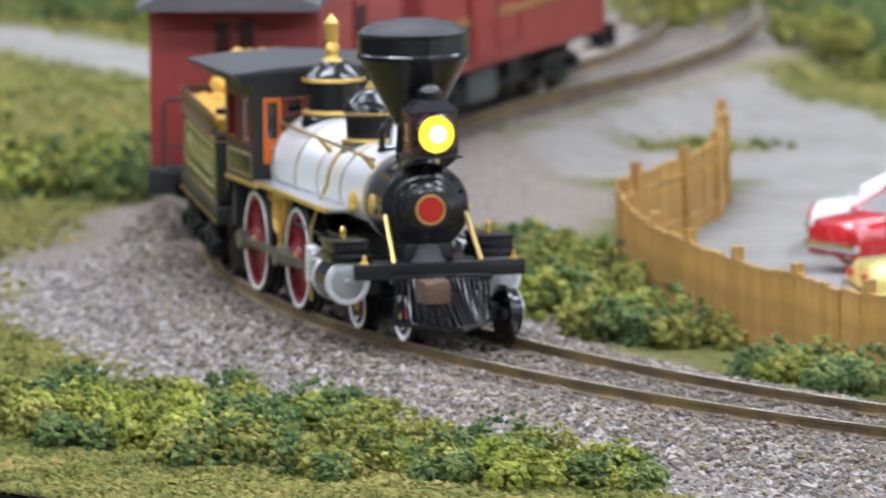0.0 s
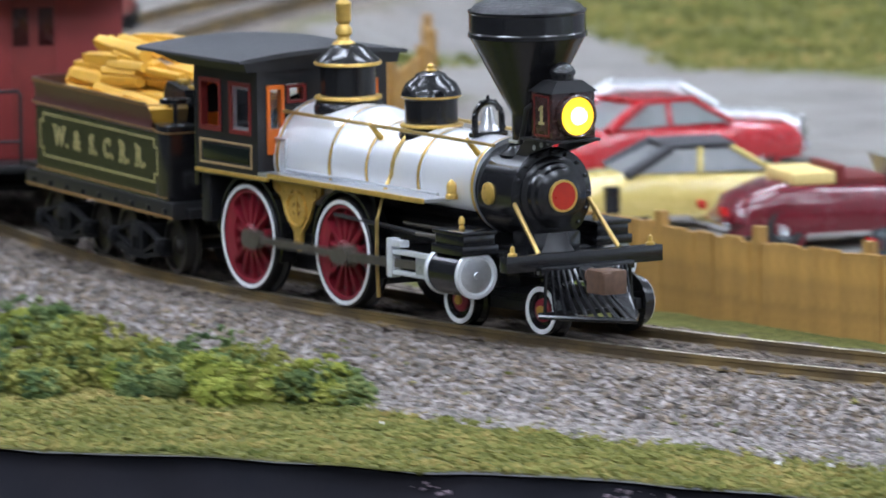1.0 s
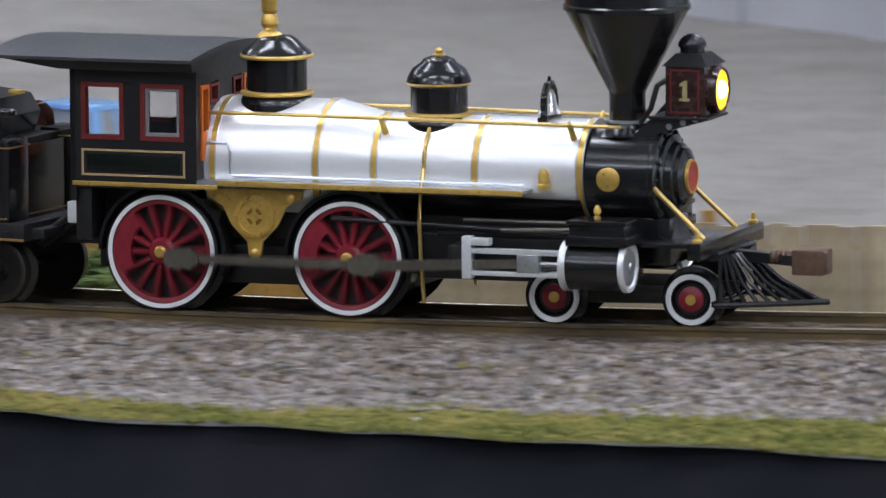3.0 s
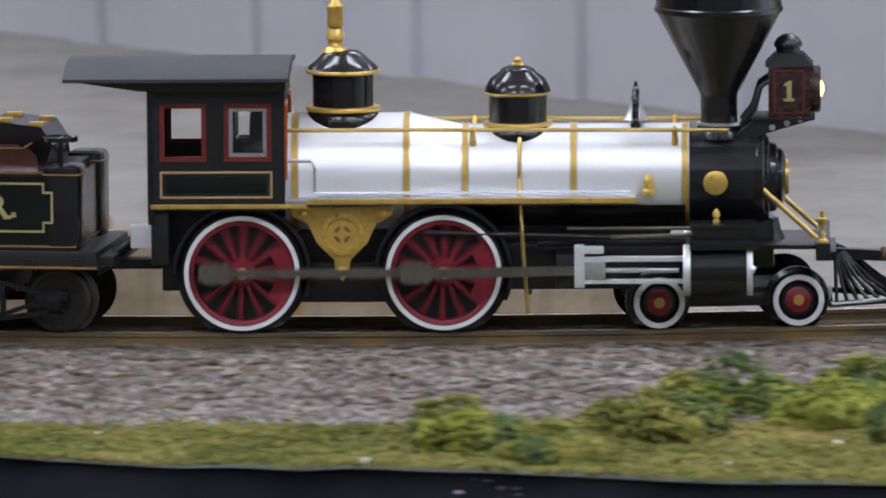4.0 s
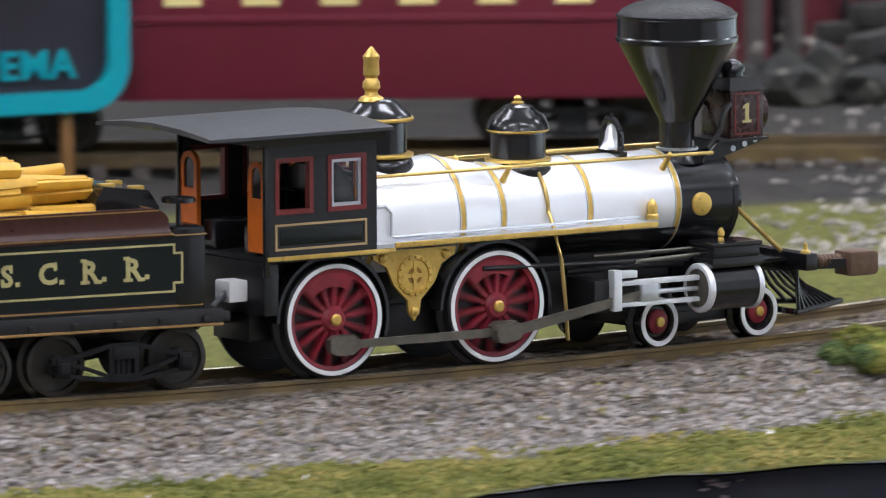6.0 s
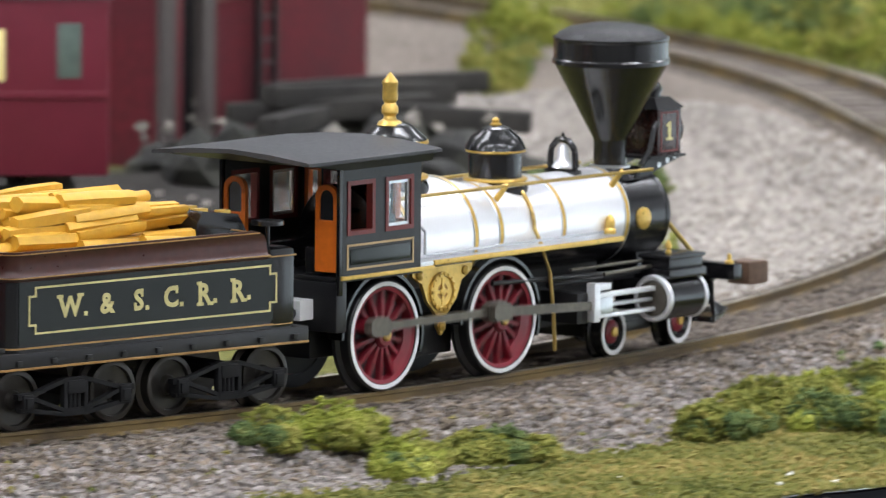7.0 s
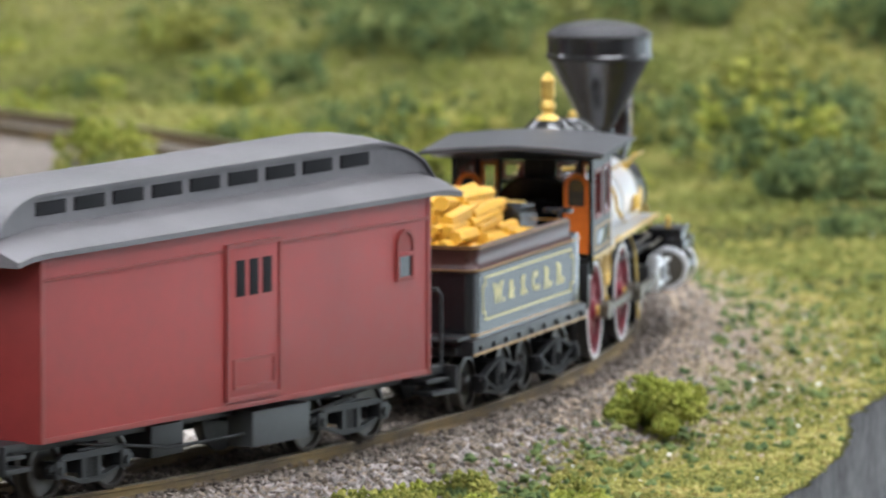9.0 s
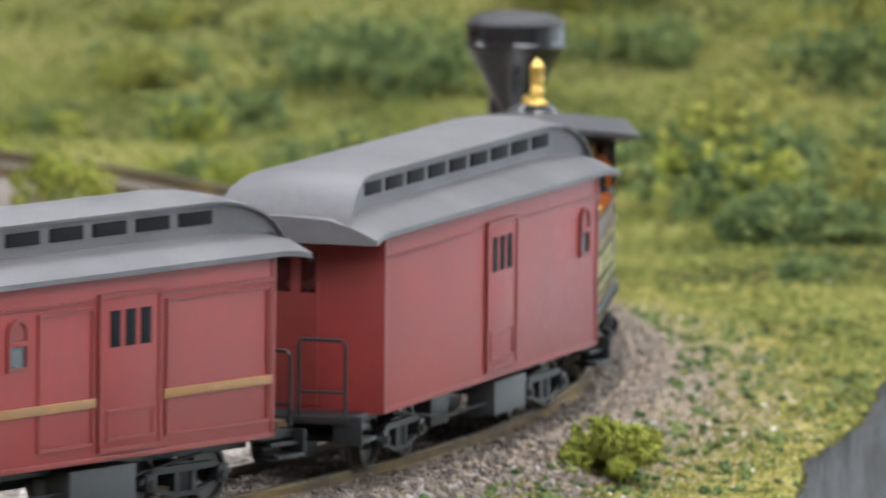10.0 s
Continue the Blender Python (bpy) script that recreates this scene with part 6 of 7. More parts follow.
PALESAND = material("pale grey sand", (0.36, 0.325, 0.29), 0.95, vary=0.2, grain=900, by_island=0.35)
scatter("pale_sand", 26000, pick_pale, 0.8, PALESAND, "pale sand and fine gravel inside the curve", "gravel", 0.4, 0.6, 0.4)
scatter("dry_turf", 17000, pick_dry, 0.6, DRYTURF, "dry yellow-green turf near the side board", "grass", 0.5, 0.8)
scatter("sand", 17000, pick_sand, 0.5, SAND, "pale brown sand spilled beside the rails", "gravel", 0.4, 0.7, 0.5)
scatter("turf_chips", 260, pick_right, 0.34, PALE, "small pale stone chips strewn in the turf", "gravel", 0.4, 0.8, 0.9)
scatter("turf_crumbs", 600, pick_right, 0.85, LEAF_DARK, "dark green foam crumbs in the turf", "grass", 0.5, 0.8, 0.8)
scatter("stone_chips", 60, pick_turf, 0.6, PALE, "few pale stone chips on the turf", "gravel", 0.4, 0.8, 0.5)


# ---- the ochre fence round the lot ----
def build_fence():
    f = thing("fence", "weathered ochre plank fence round the paved lot", "fence")
    R = 386.0
    line = [on_loop(d, R)[:2] for d in np.arange(-83, 3.1, 0.25)]
    back = [(-351.0 + 0, 549.0)]
    corner = line[0]
    far = [(corner[0] + (-351 - corner[0]) * k / 40 + 7 * math.sin(k / 40 * 3.1), corner[1] + (549 - corner[1]) * k / 40) for k in range(40, 0, -1)]
    pts = far + line
    acc, plank, pale, post = 0.0, None, None, None
    prev = pts[0]
    i, next_plank, next_post = 0, 0.0, 1.0
    for p in pts[1:]:
        seg = math.dist(prev, p)
        h = math.degrees(math.atan2(p[1] - prev[1], p[0] - prev[0]))
        while next_plank <= acc + seg:
            k = (next_plank - acc) / seg
            x, y = prev[0] + (p[0] - prev[0]) * k, prev[1] + (p[1] - prev[1]) * k
            if plank is None:
                plank = part("plank", Geo().box(-1.2, 1.2, -0.4, 0.4, -2, 13.4, 0.12), FENCE, f, smooth=0)
                ob = plank
            elif x > -96 and pale is None:
                pale = part("plank", Geo().box(-1.2, 1.2, -0.4, 0.4, -2, 13.4, 0.12), PALEFENCE, f, "bleached grey-tan plank", smooth=0)
                ob = pale
            elif x > -96:
                ob = new("plank", pale.data)
                ob.parent = f
            else:
                ob = new("plank", plank.data)
                ob.parent = f
            ob.location = Vector((x, y, GROUND + 0.6 * wave(x, y, 0.05) + rng.uniform(-0.35, 0.25))) * MM
            ob.rotation_euler = (radians(rng.uniform(-1.2, 1.2)), radians(rng.uniform(-1, 1)), radians(h))
            next_plank += 2.46
        while next_post <= acc + seg:
            k = (next_post - acc) / seg
            x, y = prev[0] + (p[0] - prev[0]) * k, prev[1] + (p[1] - prev[1]) * k
            if post is None:
                post = part("post", Geo().box(-0.9, 0.9, -1.6, 0.1, -2, 15.4, 0.2), FENCE, f, smooth=0)
                ob = post
            else:
                ob = new("post", post.data)
                ob.parent = f
            nx, ny = -math.sin(radians(h)), math.cos(radians(h))
            ob.location = Vector((x + 1.2 * nx, y + 1.2 * ny, GROUND)) * MM
            ob.rotation_euler = (0, 0, radians(h))
            next_post += 27.0
        acc += seg
        prev = p
    for z in (3.0, 10.5):
        g = Geo().tube([(x + 0.4 * (CENTRE[0] - x) / R, y + 0.4 * (CENTRE[1] - y) / R, GROUND + z) for x, y in pts[::3]], 0.5, 5)
        part("rail", g, FENCE, f, "long fence rail")


build_fence()


# ---- model cars parked in the lot ----
TYRE = material("tyre rubber", (0.02, 0.02, 0.02), 0.7, vary=0.2)
CHROME = material("chrome trim", (0.8, 0.8, 0.82), 0.12, 1.0, vary=0.05)
TAIL = material("red tail lamp", (0.5, 0.01, 0.01), 0.2)
TAN = material("tan cloth top", (0.72, 0.55, 0.2), 0.7, vary=0.1)
GLASSCAR = material("tinted car glass", (0.26, 0.265, 0.26), 0.06, vary=0.1, spec=0.8)


def paint(name, c):
    return material(name, c, 0.25, vary=0.06, grain=300, coat=0.8)


def build_car(label, colour, roof_colour, at, turn, style="sedan", stripe=False):
    """A model car, x ahead, its rear at -x; built to 1:87."""
    c = thing("car", label, "car", "cars parked in the lot", at=(at[0], at[1], GROUND + 0.4), turn=turn)
    c.scale = (0.84, 0.84, 0.84)
    body = paint(label.split(" ")[0] + " car paint", colour)
    top = body if roof_colour is None else ROOFBLACK
    st = {"sedan": [(-28, 7.2, 9.4), (-26.5, 9.0, 10.2), (-14, 10.2, 10.5), (0, 10.0, 10.6), (12, 9.6, 10.5), (25, 8.9, 10.0), (28, 7.4, 8.6)],
          "round": [(-27, 4.0, 7.0), (-24, 8.6, 9.2), (-17, 11.2, 10.2), (-6, 11.0, 10.4), (8, 10.6, 10.0), (22, 10.0, 8.2), (27, 7.0, 5.8)],
          "pickup": [(-29, 10.6, 9.8), (-28, 11.0, 10.2), (-4, 11.0, 10.2), (6, 11.2, 10.2), (20, 11.4, 9.4), (28, 9.5, 8.4), (29.5, 7.0, 7.0)]}[style]
    g = Geo()
    for x, z, w in st:
        zt = z + 0.8
        g.v += [(x, -w * 0.96, 2.6), (x, -w, 5.0), (x, -w * 0.97, zt - 2.2), (x, -w * 0.86, zt - 0.6), (x, -w * 0.55, zt), (x, w * 0.55, zt), (x, w * 0.86, zt - 0.6), (x, w * 0.97, zt - 2.2), (x, w, 5.0), (x, w * 0.96, 2.6)]
    k = 10
    for i in range(len(st) - 1):
        for j in range(k):
            g.f.append((i * k + j, i * k + (j + 1) % k, (i + 1) * k + (j + 1) % k, (i + 1) * k + j))
    g.f += [tuple(range(k))[::-1], tuple(range((len(st) - 1) * k, len(st) * k))]
    part("body", g, body, c, smooth=50)
    if style == "sedan" or style == "pickup":
        b0, b1, t0, t1, zr = (-18, 11, -9, 3, 15.2) if style == "sedan" else (-3.5, 11, -2.5, 6, 20.0)
        zb = 10.6
        w0, w1 = 9.2, 7.4
        part("glasshouse", Geo().add([(b0, -w0, zb), (b1, -w0, zb), (b1, w0, zb), (b0, w0, zb), (t0, -w1, zr), (t1, -w1, zr), (t1, w1, zr), (t0, w1, zr)],
                                     [(0, 3, 2, 1), (4, 5, 6, 7), (0, 1, 5, 4), (1, 2, 6, 5), (2, 3, 7, 6), (3, 0, 4, 7)]), GLASSCAR, c, "dark windows")
        part("roof_panel", Geo().box(t0 - 1.0, t1 + 1.0, -w1 - 0.35, w1 + 0.35, zr - 0.3, zr + 0.7, 0.3), top, c)
        for sd in (-1, 1):
            for xa, xb in ((b0, t0), (b1, t1), ((b0 + b1) / 2, (t0 + t1) / 2)):
                part("pillar", Geo().rod((xa, sd * (w0 + 0.05), zb - 0.2), (xb, sd * (w1 + 0.05), zr), 0.55 if xa != b0 else 1.1, n=10), top if xa == b0 else body, c)
    if style == "pickup":
        part("cargo_bed", Geo().box(-27.5, -5, -8.6, 8.6, 10.2, 12.0).ring(rect(-28.8, -4.2, -10.2, 10.2), rect(-27.4, -5.2, -8.8, 8.8), "z", 10.0, 13.2), body, c, "open cargo bed")
    if style == "round":
        part("folded_top", Geo().box(-15, -6, -8.2, 8.2, 11.4, 14.0, 0.9), TAN, c, "folded tan cloth top")
        part("seat", Geo().box(-5, 4, -8, 8, 10.5, 12.8, 0.6).box(-6, -4, -8, 8, 11.0, 15.0, 0.6), CABRED, c, "red seats")
        part("windscreen", Geo().ring([(6, -8.4), (6, 8.4), (6, 8.4), (6, -8.4)], [(6, -8), (6, 8), (6, 8), (6, -8)], "z", 11, 11.1).add([(7.5, -8.5, 11), (7.5, 8.5, 11), (5.4, 7.4, 15.6), (5.4, -7.4, 15.6), (7.9, -8.5, 11), (7.9, 8.5, 11), (5.8, 7.4, 15.8), (5.8, -7.4, 15.8)],
             [(0, 1, 2, 3), (4, 7, 6, 5), (0, 4, 5, 1), (1, 5, 6, 2), (2, 6, 7, 3), (3, 7, 4, 0)]), GLASSCAR, c)
    for x in (-17.0, 17.0):
        for sd in (-1, 1):
            m = Matrix.Translation((x, sd * 9.9, 3.7)) @ Matrix.Rotation(radians(90 * -sd), 4, "X")
            w = part("wheel", Geo().lathe([(2.2, -2.2), (3.6, -2.2), (3.75, -1.9), (3.75, -0.4), (3.4, 0), (2.2, 0), (2.2, -2.2)], 28, m), TYRE, c)
            part("rim", Geo().lathe([(0.001, -0.1), (0.9, 0.15), (1.6, -0.4), (2.3, -0.3), (2.3, -1.5), (0.001, -1.5)], 24, m), CHROME, w, "chrome wheel rim")
            part("wheel_arch", Geo().lathe([(3.9, -0.4), (4.6, -0.4), (4.6, 0.15), (3.9, 0.15), (3.9, -0.4)], 28, m), body, c)
    for x, zz in ((-28.4, 4.6), (28.4, 4.4)):
        part("bumper", Geo().box(x - 0.8, x + 0.8, -9.4, 9.4, zz - 0.9, zz + 0.9, 0.5), CHROME, c, "chrome bumper")
    for sd in (-1, 1):
        part("tail_lamp", Geo().box(-28.5, -27.4, sd * 6.6 - 1.6, sd * 6.6 + 1.6, 6.4, 8.0, 0.3), TAIL, c, "red tail lamp")
        part("headlight", Geo().lathe([(1.3, 0), (1.3, 0.6), (0.7, 1.0), (0.001, 1.1)], 16, X_axis(27.6, sd * 6.4, 7.0)), CHROME, c, "round headlight")
    if stripe:
        part("tail_stripe", Geo().box(-22.5, -19.5, -10.55, 10.55, 3.4, 8.6, 0.2), BLACK, c, "black tail stripe")
    return c


def parked(end, ang):
    """The middle of a car whose rear end stands at that place."""
    return (end[0] + 24 * math.cos(radians(ang)), end[1] + 24 * math.sin(radians(ang)))


for label, col, roof_, end, ang, style, stripe in (
        ("white sedan parked far back in the lot", (0.8, 0.8, 0.8), None, (-321, 447), 5, "sedan", False),
        ("red coupe parked between other cars", (0.45, 0.015, 0.02), None, (-313, 414), 40, "sedan", False),
        ("yellow muscle car with a black roof and tail stripe", (0.66, 0.52, 0.16), (0.03, 0.03, 0.035), (-301, 352), 20, "sedan", True),
        ("maroon round-tailed convertible with a tan folded top", (0.14, 0.008, 0.016), None, (-274, 326), 25, "round", False),
        ("charcoal sedan parked behind the fence", (0.035, 0.045, 0.05), None, (-240, 274), 38, "sedan", False),
        ("cream coupe parked behind the fence", (0.62, 0.6, 0.4), None, (-209, 248), 22, "sedan", False),
        ("light blue pickup truck parked behind the fence", (0.22, 0.42, 0.72), None, (-160, 203), 46, "pickup", False)):
    build_car(label, col, roof_, parked(end, ang), ang, style, stripe)


# ---- the drive-in: big screen wall and its sign ----
def build_screen():
    s = thing("drive_in_screen", "tall pale grey panelled back of a drive-in screen", "screen", at=(-100, 555, GROUND), turn=math.degrees(math.atan2(-267, 232)))
    L = math.hypot(232, 267)
    pale = material("screen panel paint", (0.56, 0.56, 0.6), 0.6, vary=0.06, grain=60, dirt=(0.42, 0.42, 0.45), dirt_amount=0.4, dirt_scale=12)
    part("screen_wall", Geo().box(0, L, -1.5, 2.5, 0, 190, 0.4), pale, s, "pale grey screen wall")
    n = 9
    for k in range(n + 1):
        x = L * k / n
        part("upright", Geo().box(x - 3.2, x + 3.2, -3.2, -1.4, 0, 189, 0.4), pale, s, "pale upright rib")
    part("end_column", Geo().box(L - 19, L + 1, -6, 8, 0, 196, 0.6), pale, s, "pale end column")
    part("cap", Geo().box(-2, L + 2, -8, 4, 189, 194, 0.4), pale, s)


build_screen()
TEAL = glowing("teal neon", (0.0, 0.26, 0.32), 0.35)
NEONRED = glowing("red neon", (0.6, 0.01, 0.02), 0.4)
NAVY = material("sign board black", (0.02, 0.018, 0.03), 0.5, vary=0.2)


def rounded(w, h, r, n=8):
    out = []
    for cx, cy, a0 in ((w - r, h - r, 0), (-w + r, h - r, 90), (-w + r, -h + r, 180), (w - r, -h + r, 270)):
        out += [(cx + r * math.cos(radians(a0 + 90 * k / n)), cy + r * math.sin(radians(a0 + 90 * k / n))) for k in range(n + 1)]
    return out


def build_sign():
    W, H = 37.0, 19.0
    s = thing("cinema_sign", "black drive-in cinema sign with a teal neon border on posts", "sign", at=(191.5, 379, GROUND + 11.5 + H), turn=16)
    part("board", Geo().prism(rounded(W - 1, H - 1, 7), "y", 0, 2.5), NAVY, s, "black sign board")
    part("border", Geo().ring(rounded(W, H, 7.5), rounded(W - 3.4, H - 3.4, 5), "y", -1.6, 0.4), TEAL, s, "thick teal border")
    up = Matrix.Rotation(radians(90), 4, "X")
    letters("lettering", "DRIVE-IN CINEMA", 6.6, TEAL, s, Matrix.Translation((0, -0.5, -11.4)) @ up, 0.5, "teal block lettering", 1.06, bold=0.012)
    # the script above cannot be read: strokes of its size and colour
    for x0, x1, z in ((-25, -11, 3.2), (-8, 6, 3.4), (9, 25, 3.0)):
        part("script_stroke", Geo().tube([(x0, -0.8, z - 1.5), (x0 + 2, -0.8, z + 4), (x0 + 4, -0.8, z - 2), ((x0 + x1) / 2, -0.8, z + 2.5), ((x0 + x1) / 2 + 2.5, -0.8, z - 2), (x1, -0.8, z + 1.5)], 0.9), NEONRED, s, "red neon stroke")
    for x in (-26, 2, 27):
        part("post", Geo().box(x - 0.9, x + 0.9, 0.4, 2.2, -H - 12.0, -H + 2, 0.2), OCHRE, s, "thin wooden post")


build_sign()


# ---- standing train, brick building and dumped timber inside the loop ----
MAROONCAR = material("standing coach maroon", (0.16, 0.012, 0.03), 0.4, vary=0.1, grain=300, dirt=(0.2, 0.03, 0.04), dirt_amount=0.3, dirt_scale=30)
WARM = glowing("lit coach window", (0.85, 0.72, 0.34), 0.25)
TEALGLASS = material("pale green glass", (0.13, 0.17, 0.15), 0.2)


def build_siding():
    s = thing("siding_track", "second straight track with brown rails", "track", kind="structure")
    a = math.atan2(-12, 150)
    p0, u = Vector((60, 420, 0)), Vector((math.cos(a), math.sin(a), 0))
    nrm = Vector((-u.y, u.x, 0))
    for sd in (-1, 1):
        g = Geo()
        q0, q1 = p0 + nrm * sd * 8.75, p0 + u * 296 + nrm * sd * 8.75
        g.prism([(-0.5, GROUND + 0.9), (0.5, GROUND + 0.9), (0.5, GROUND + 3.4), (-0.5, GROUND + 3.4)], "x", 0, 296, Matrix.Translation(q0) @ Matrix.Rotation(a, 4, "Z"))
        part("rail", g, RAILSIDE, s)
    for k in range(42):
        q = p0 + u * (3.5 + 7 * k)
        ob = new("tie", tie_mesh)
        ob.parent = s
        ob.location = Vector((q.x, q.y, GROUND + 3.4)) * MM
        ob.rotation_euler = (0, 0, a)
    return p0, u, a


sid0, sidu, sida = build_siding()


def build_standing_coach(label, at, turn, colour, lit, L=66.0):
    c = thing("standing_coach", label, "train car", "standing train", at=at, turn=math.degrees(turn))
    part("body", Geo().box(-L, L, -15, 15, 9, 40, 0.5), colour, c)
    part("roof", Geo().lathe([(15.6, -L - 1), (15.6, L + 1)], 32, Matrix.Translation((0, 0, 38)) @ Matrix.Rotation(radians(90), 4, "Y") @ Matrix.Diagonal((0.45, 1, 1, 1)), a0=90, a1=270), CARROOF, c)
    for sd in (-1, 1):
        part("belt_rail", Geo().box(-L, L, *sorted((sd * 14.9, sd * 15.5)), 21.6, 22.8, 0.2), colour, c)
        for k in range(9):
            x = -L + 10 + k * (2 * L - 30) / 8
            part("window", Geo().box(x - 3, x + 3, *sorted((sd * 14.9, sd * 15.2)), 24.5, 33, 0.1), WARM if lit else DARKGLASS, c, "lit window" if lit else "dark window")
        part("end_window", Geo().box(L - 8.5, L - 4.5, *sorted((sd * 14.9, sd * 15.2)), 25, 34, 0.1), TEALGLASS, c, "pale green window")
    part("end_door", Geo().box(L, L + 0.6, -4, 4, 10, 34, 0.1), BLACK, c)
    ws = []
    build_bogie(c, L - 20, 20, 4.8, TRUCKGREY, ws)
    build_bogie(c, -L + 20, 20, 4.8, TRUCKGREY, ws)
    return c


for k, (dist, label, col, lit) in enumerate(((196, "maroon passenger coach with lit yellow windows", MAROONCAR, True), (51, "black freight car standing on the siding", SATIN, False))):
    p = sid0 + sidu * dist
    build_standing_coach(label, (p.x, p.y, GROUND + 3.4), sida, col, lit)


def build_brick_house():
    h = thing("brick_building", "two-storey red brick building with a grey doorway", "building", at=(352, 520, GROUND), turn=52)
    brick = material("far red brick", (0.13, 0.01, 0.018), 0.8, vary=0.3, grain=500, dirt=(0.07, 0.012, 0.02), dirt_amount=0.6, dirt_scale=60)
    grey = material("grey trim", (0.09, 0.075, 0.07), 0.7, vary=0.15)
    part("wall", Geo().box(0, 70, 0, 70, 0, 95, 0.4), brick, h, "red brick wall")
    part("roof", Geo().box(-2, 72, -2, 72, 95, 99, 0.4), ROOFBLACK, h)
    part("doorway", Geo().ring(rect(-9.5, 9.0, 0, 52), rect(-5, 4.5, 0.5, 46), "y", -3, 0.1), grey, h, "grey door surround")
    part("door", Geo().box(-5, 4.5, -1, 0.2, 0, 46), BLACK, h, "dark open doorway")
    part("corner", Geo().box(-10, 0.1, -1.5, 14, 0, 80, 0.4), brick, h, "red brick corner pier")
    for k in range(3):
        for j in range(2):
            x, z = 18 + 20 * k, 27 + 34 * j
            w = part("window", Geo().ring(rect(x - 5, x + 5, z, z + 19), rect(x - 4, x + 4, z + 1, z + 18), "y", -0.8, 0.1), CABRED, h, "window frame")
            part("pane", Geo().box(x - 4, x + 4, -0.4, -0.05, z + 1, z + 18), TEALGLASS if (k + j) % 2 else DARKGLASS, w)
    # iron stair on the wall
    st = part("ladder", Geo().box(24.5, 25.5, -3, -2, 0, 90).box(30.5, 31.5, -3, -2, 0, 90), SATIN, h, "iron wall ladder")
    for k in range(22):
        part("rung", Geo().box(25.5, 30.5, -2.8, -2.2, 3 + 4 * k, 3.6 + 4 * k), SATIN, st)


build_brick_house()
ROCK = material("dark slag", (0.02, 0.02, 0.018), 0.8, vary=0.6, grain=160, bump=0.9, dirt=(0.12, 0.12, 0.09), dirt_amount=0.7, dirt_scale=40)


def build_rock(x, y, r, k):
    bm = bmesh.new()
    bmesh.ops.create_icosphere(bm, subdivisions=2, radius=1)
    for v in bm.verts:
        d = 1 + 0.5 * noise.noise(v.co * 1.4 + Vector((k * 3.1, k, 0))) + 0.3 * noise.noise(v.co * 3.7 + Vector((k, 0, k)))
        v.co = Vector((v.co.x * d, v.co.y * d * 0.8, v.co.z * d * 0.62)) * r * MM
    me = bpy.data.meshes.new("rock")
    bm.to_mesh(me)
    bm.free()
    me.materials.append(ROCK)
    ob = new("rock", me)
    ob.location = Vector((x, y, height(x, y) + 0.35 * r)) * MM
    ob.rotation_euler = (0, 0, k)
    tagged(ob, "dark jagged lump of slag beside the building", "rock", "slag heap")


for k, (x, y, r) in enumerate(((378, 520, 10), (388, 508, 9), (398, 498, 8), (370, 508, 8), (384, 534, 11), (396, 520, 9), (404, 512, 7), (360, 498, 9), (352, 492, 8), (366, 490, 7), (392, 545, 10), (402, 536, 8), (374, 496, 6))):
    build_rock(x, y, r, k)


for k in range(46):
    x, y, r = rng.uniform(346, 410), rng.uniform(484, 545), rng.uniform(2.2, 5.0)
    build_rock(x, y, r, k + 20)
scatter_ = [(rng.uniform(344, 412), rng.uniform(482, 540)) for k in range(70)]
tagged(new("heap_chips", crumbs("heap_chips", np.array([(x, y, height(x, y) + rng.uniform(4, 11)) for x, y in scatter_]), rng.uniform(0.6, 1.5, 70),
                                material("pale rubble", (0.24, 0.22, 0.19), 0.8, vary=0.4, grain=60, by_island=0.5), 0.5)), "pale bits of rubble on the slag heap", "rubble", kind="stuff")
BEAM = material("grey-topped old timber", (0.022, 0.02, 0.018), 0.85, vary=0.5, grain=300, bump=0.4, dirt=(0.07, 0.065, 0.055), dirt_amount=0.6, dirt_scale=60)


def build_beam(x, y, z, ln, turn, k):
    ob = part("timber_beam", Geo().box(-ln / 2, ln / 2, -2, 2, -1.8, 1.8, 0.3), BEAM)
    ob.location = Vector((x, y, z)) * MM
    ob.rotation_euler = (0, radians(3 * math.sin(k)), radians(turn))
    tagged(ob, "dark timber beam dumped on the slag heap", "beam", "dumped timber")


for k, (x, y, dz, ln, turn) in enumerate(((378, 512, 10, 40, 20), (384, 518, 12, 44, 35), (396, 512, 9, 34, -15), (372, 504, 9, 36, 60), (390, 530, 12, 38, 5))):
    build_beam(x, y, height(x, y) + dz, ln, turn, k)


# ---- paint chips along the front board's edge ----
CHIP = material("pinkish paint chip", (0.26, 0.2, 0.225), 0.7, vary=0.3)
chips = []
for d in (-33.6, -33.2, -32.7, -36.5, -27.5, 12.2, 13.3, 16.0, 17.3, -0.2, 27.0, 40.0):
    for k in range(9):
        x, y, _ = on_loop(d + rng.uniform(-0.5, 0.5), edge_r(d) - 1.7)
        chips.append((x, y, height(x, y) - 1.2 - abs(rng.normal()) * 1.6))
tagged(new("paint_chips", crumbs("paint_chips", np.array(chips), rng.uniform(0.25, 0.7, len(chips)), CHIP, 0.5, 0.5)), "scuffs of pinkish bare paint on the black board", "paint chips", kind="stuff")
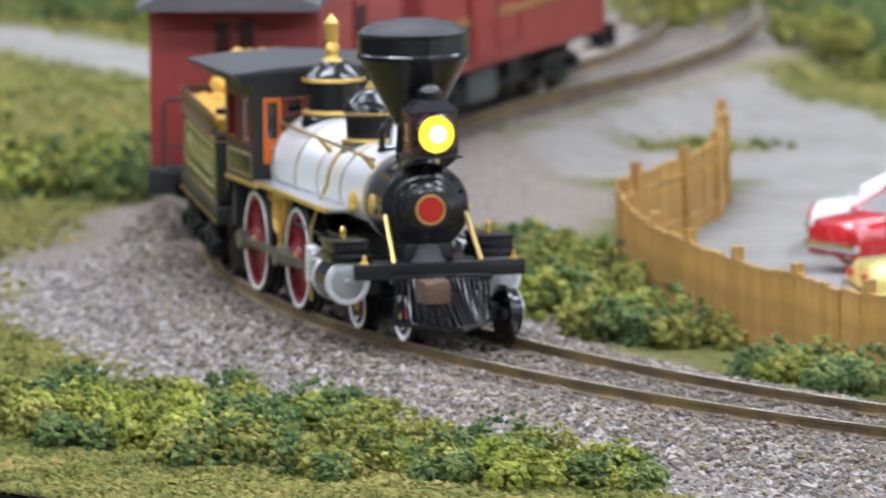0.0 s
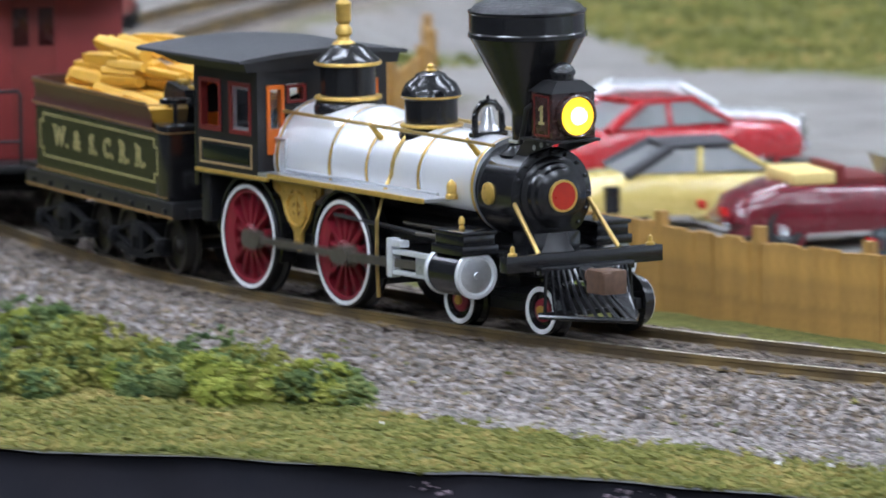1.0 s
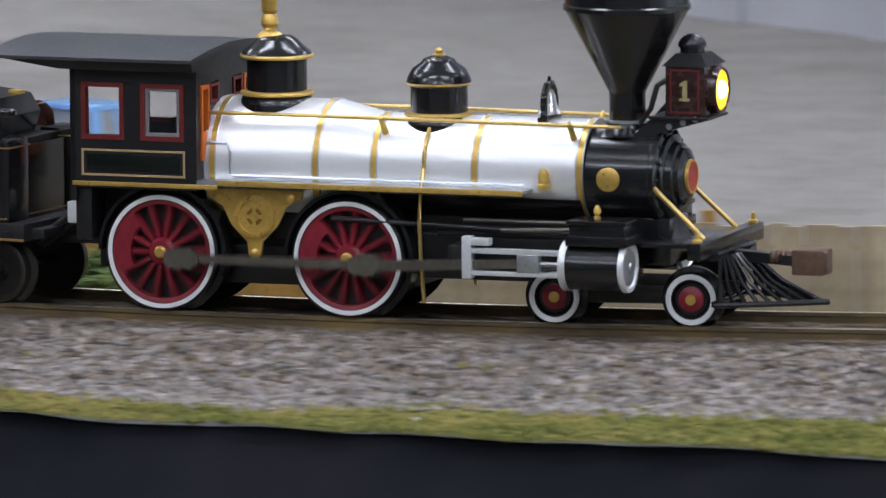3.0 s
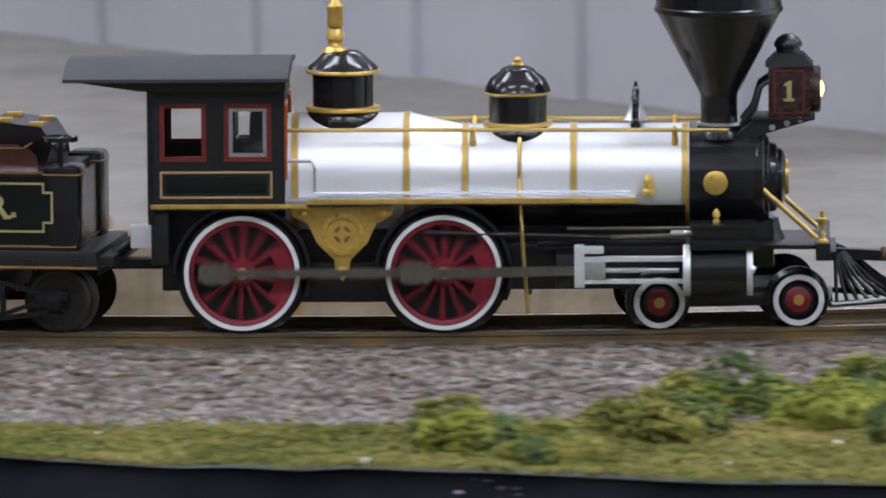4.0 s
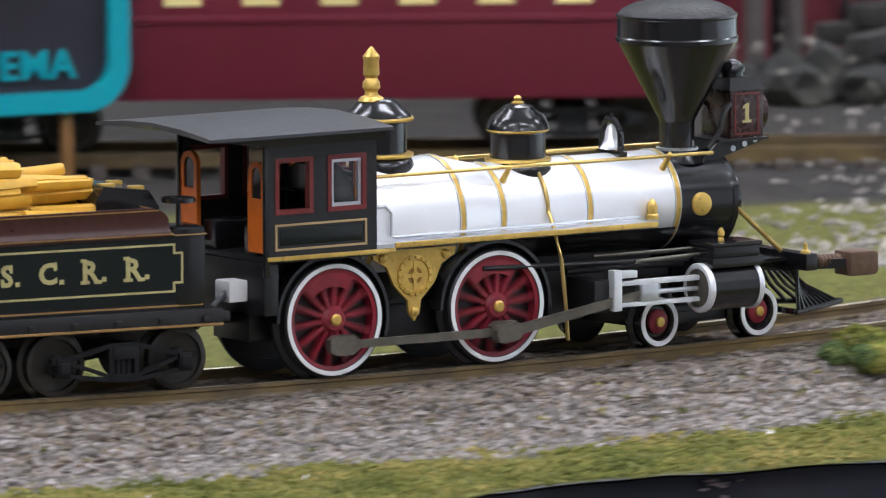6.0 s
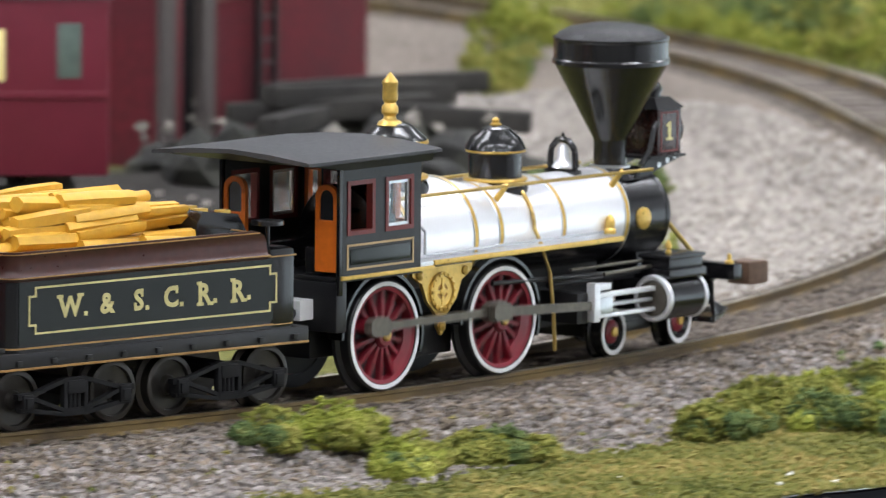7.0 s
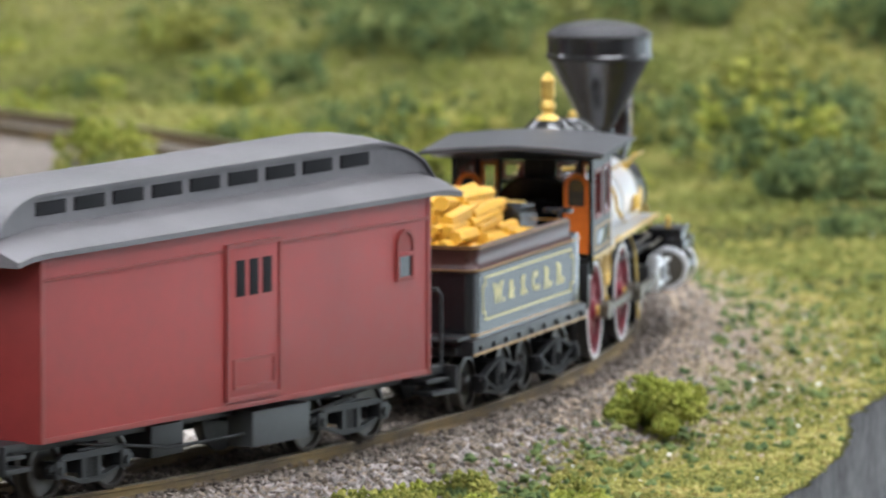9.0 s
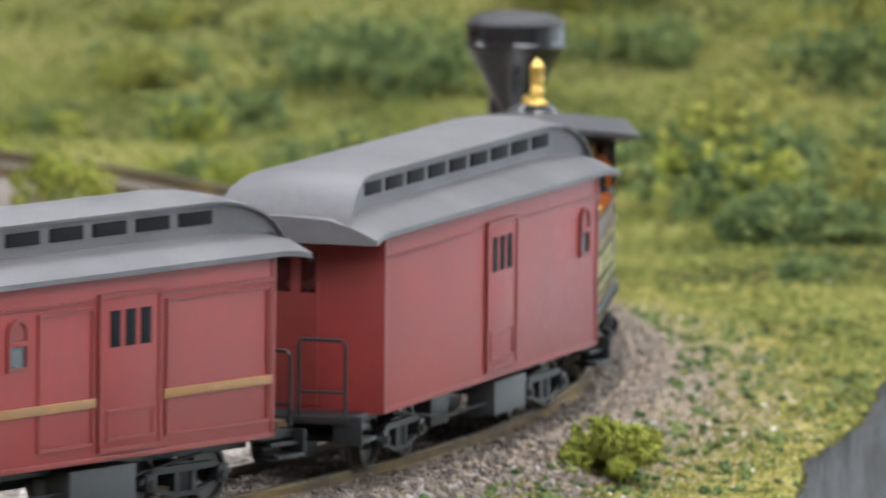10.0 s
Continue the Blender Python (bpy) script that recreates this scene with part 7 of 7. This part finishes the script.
# ---- what moves ----
# seconds, turn of the driving wheels in degrees (0: crank pin ahead of the axle)
TURN = [(0, 180), (0.5, 625), (1, 1080), (1.5, 1535), (2, 2000), (3.4, 3245), (3.8, 3605), (4.2, 3960), (4.6, 4315), (4.8, 4485), (5.0, 4638), (5.2, 4784),
        (5.5, 5050), (5.7, 5225), (6.8, 6159), (7, 6327), (7.5, 6765), (8, 7141), (8.5, 7542), (9, 7925), (9.5, 8310), (10, 8680)]
turn_at = glide(TURN, 1)


def on_track(t, back):
    """Pose of a vehicle whose middle runs that many millimetres behind the engine's driving wheels."""
    x, y, d = line_at(radians(place_at(t)) * RADIUS - back)
    return pose(x * MM, y * MM, 0, 0, 0, d)


def motions():
    step = 1 / 15
    times = [k * step for k in range(151)]
    for ob, back in ((loco, 0.0), (tender, TENDER_BACK), (coach_a, COACH_A), (coach_b, COACH_B)):
        sh = pose(-0.01365, 0, 0) if ob is loco else Matrix.Identity(4)
        walk(ob, [(t, on_track(t, back) @ sh) for t in times])
    turn = [turn_at(t) for t in times]
    for k, w in enumerate(drivers):
        x, y, z = w.location / MM
        off = 90 if y > 0 else 0
        walk(w, [(t, pose(x * MM, y * MM, z * MM, 0, a + off, 0)) for t, a in zip(times, turn)])
    for sd, side_rod, main_rod, xh in rods:
        off = 90 if sd > 0 else 0
        srows, mrows, xrows = [], [], []
        for t, a in zip(times, turn):
            px, pz = PIN_R * math.cos(radians(a + off)), -PIN_R * math.sin(radians(a + off))
            srows.append((t, pose(px * MM, 0, (DRIVER_R + pz) * MM)))
            ax, az = XF + px, DRIVER_R + pz
            ln = 23.8
            dz = 8.7 - az
            cx = ax + math.sqrt(ln * ln - dz * dz)
            mrows.append((t, pose(ax * MM, 0, az * MM, 0, -math.degrees(math.asin(dz / ln)), 0)))
            xrows.append((t, pose(cx * MM, 0, 0.0087)))
        walk(side_rod, srows)
        walk(main_rod, mrows)
        walk(xh, xrows)
    fine = [k / 30 for k in range(301)]
    for w, base in small_wheels:
        walk(w, [(t, base @ pose(0, 0, 0, 0, turn_at(t) * DRIVER_R / 3.65, 0)) for t in fine])
    for ws, r in ((tender_wheels, 4.4), (wheels_a, 4.6), (wheels_b, 4.6)):
        for w in ws:
            p = w.location.copy()
            walk(w, [(t, Matrix.Translation(p) @ pose(0, 0, 0, 0, turn_at(t) * DRIVER_R / r, 0)) for t in fine])


TENDER_BACK, COACH_A, COACH_B = 61.5, 169.0, 307.5
motions()
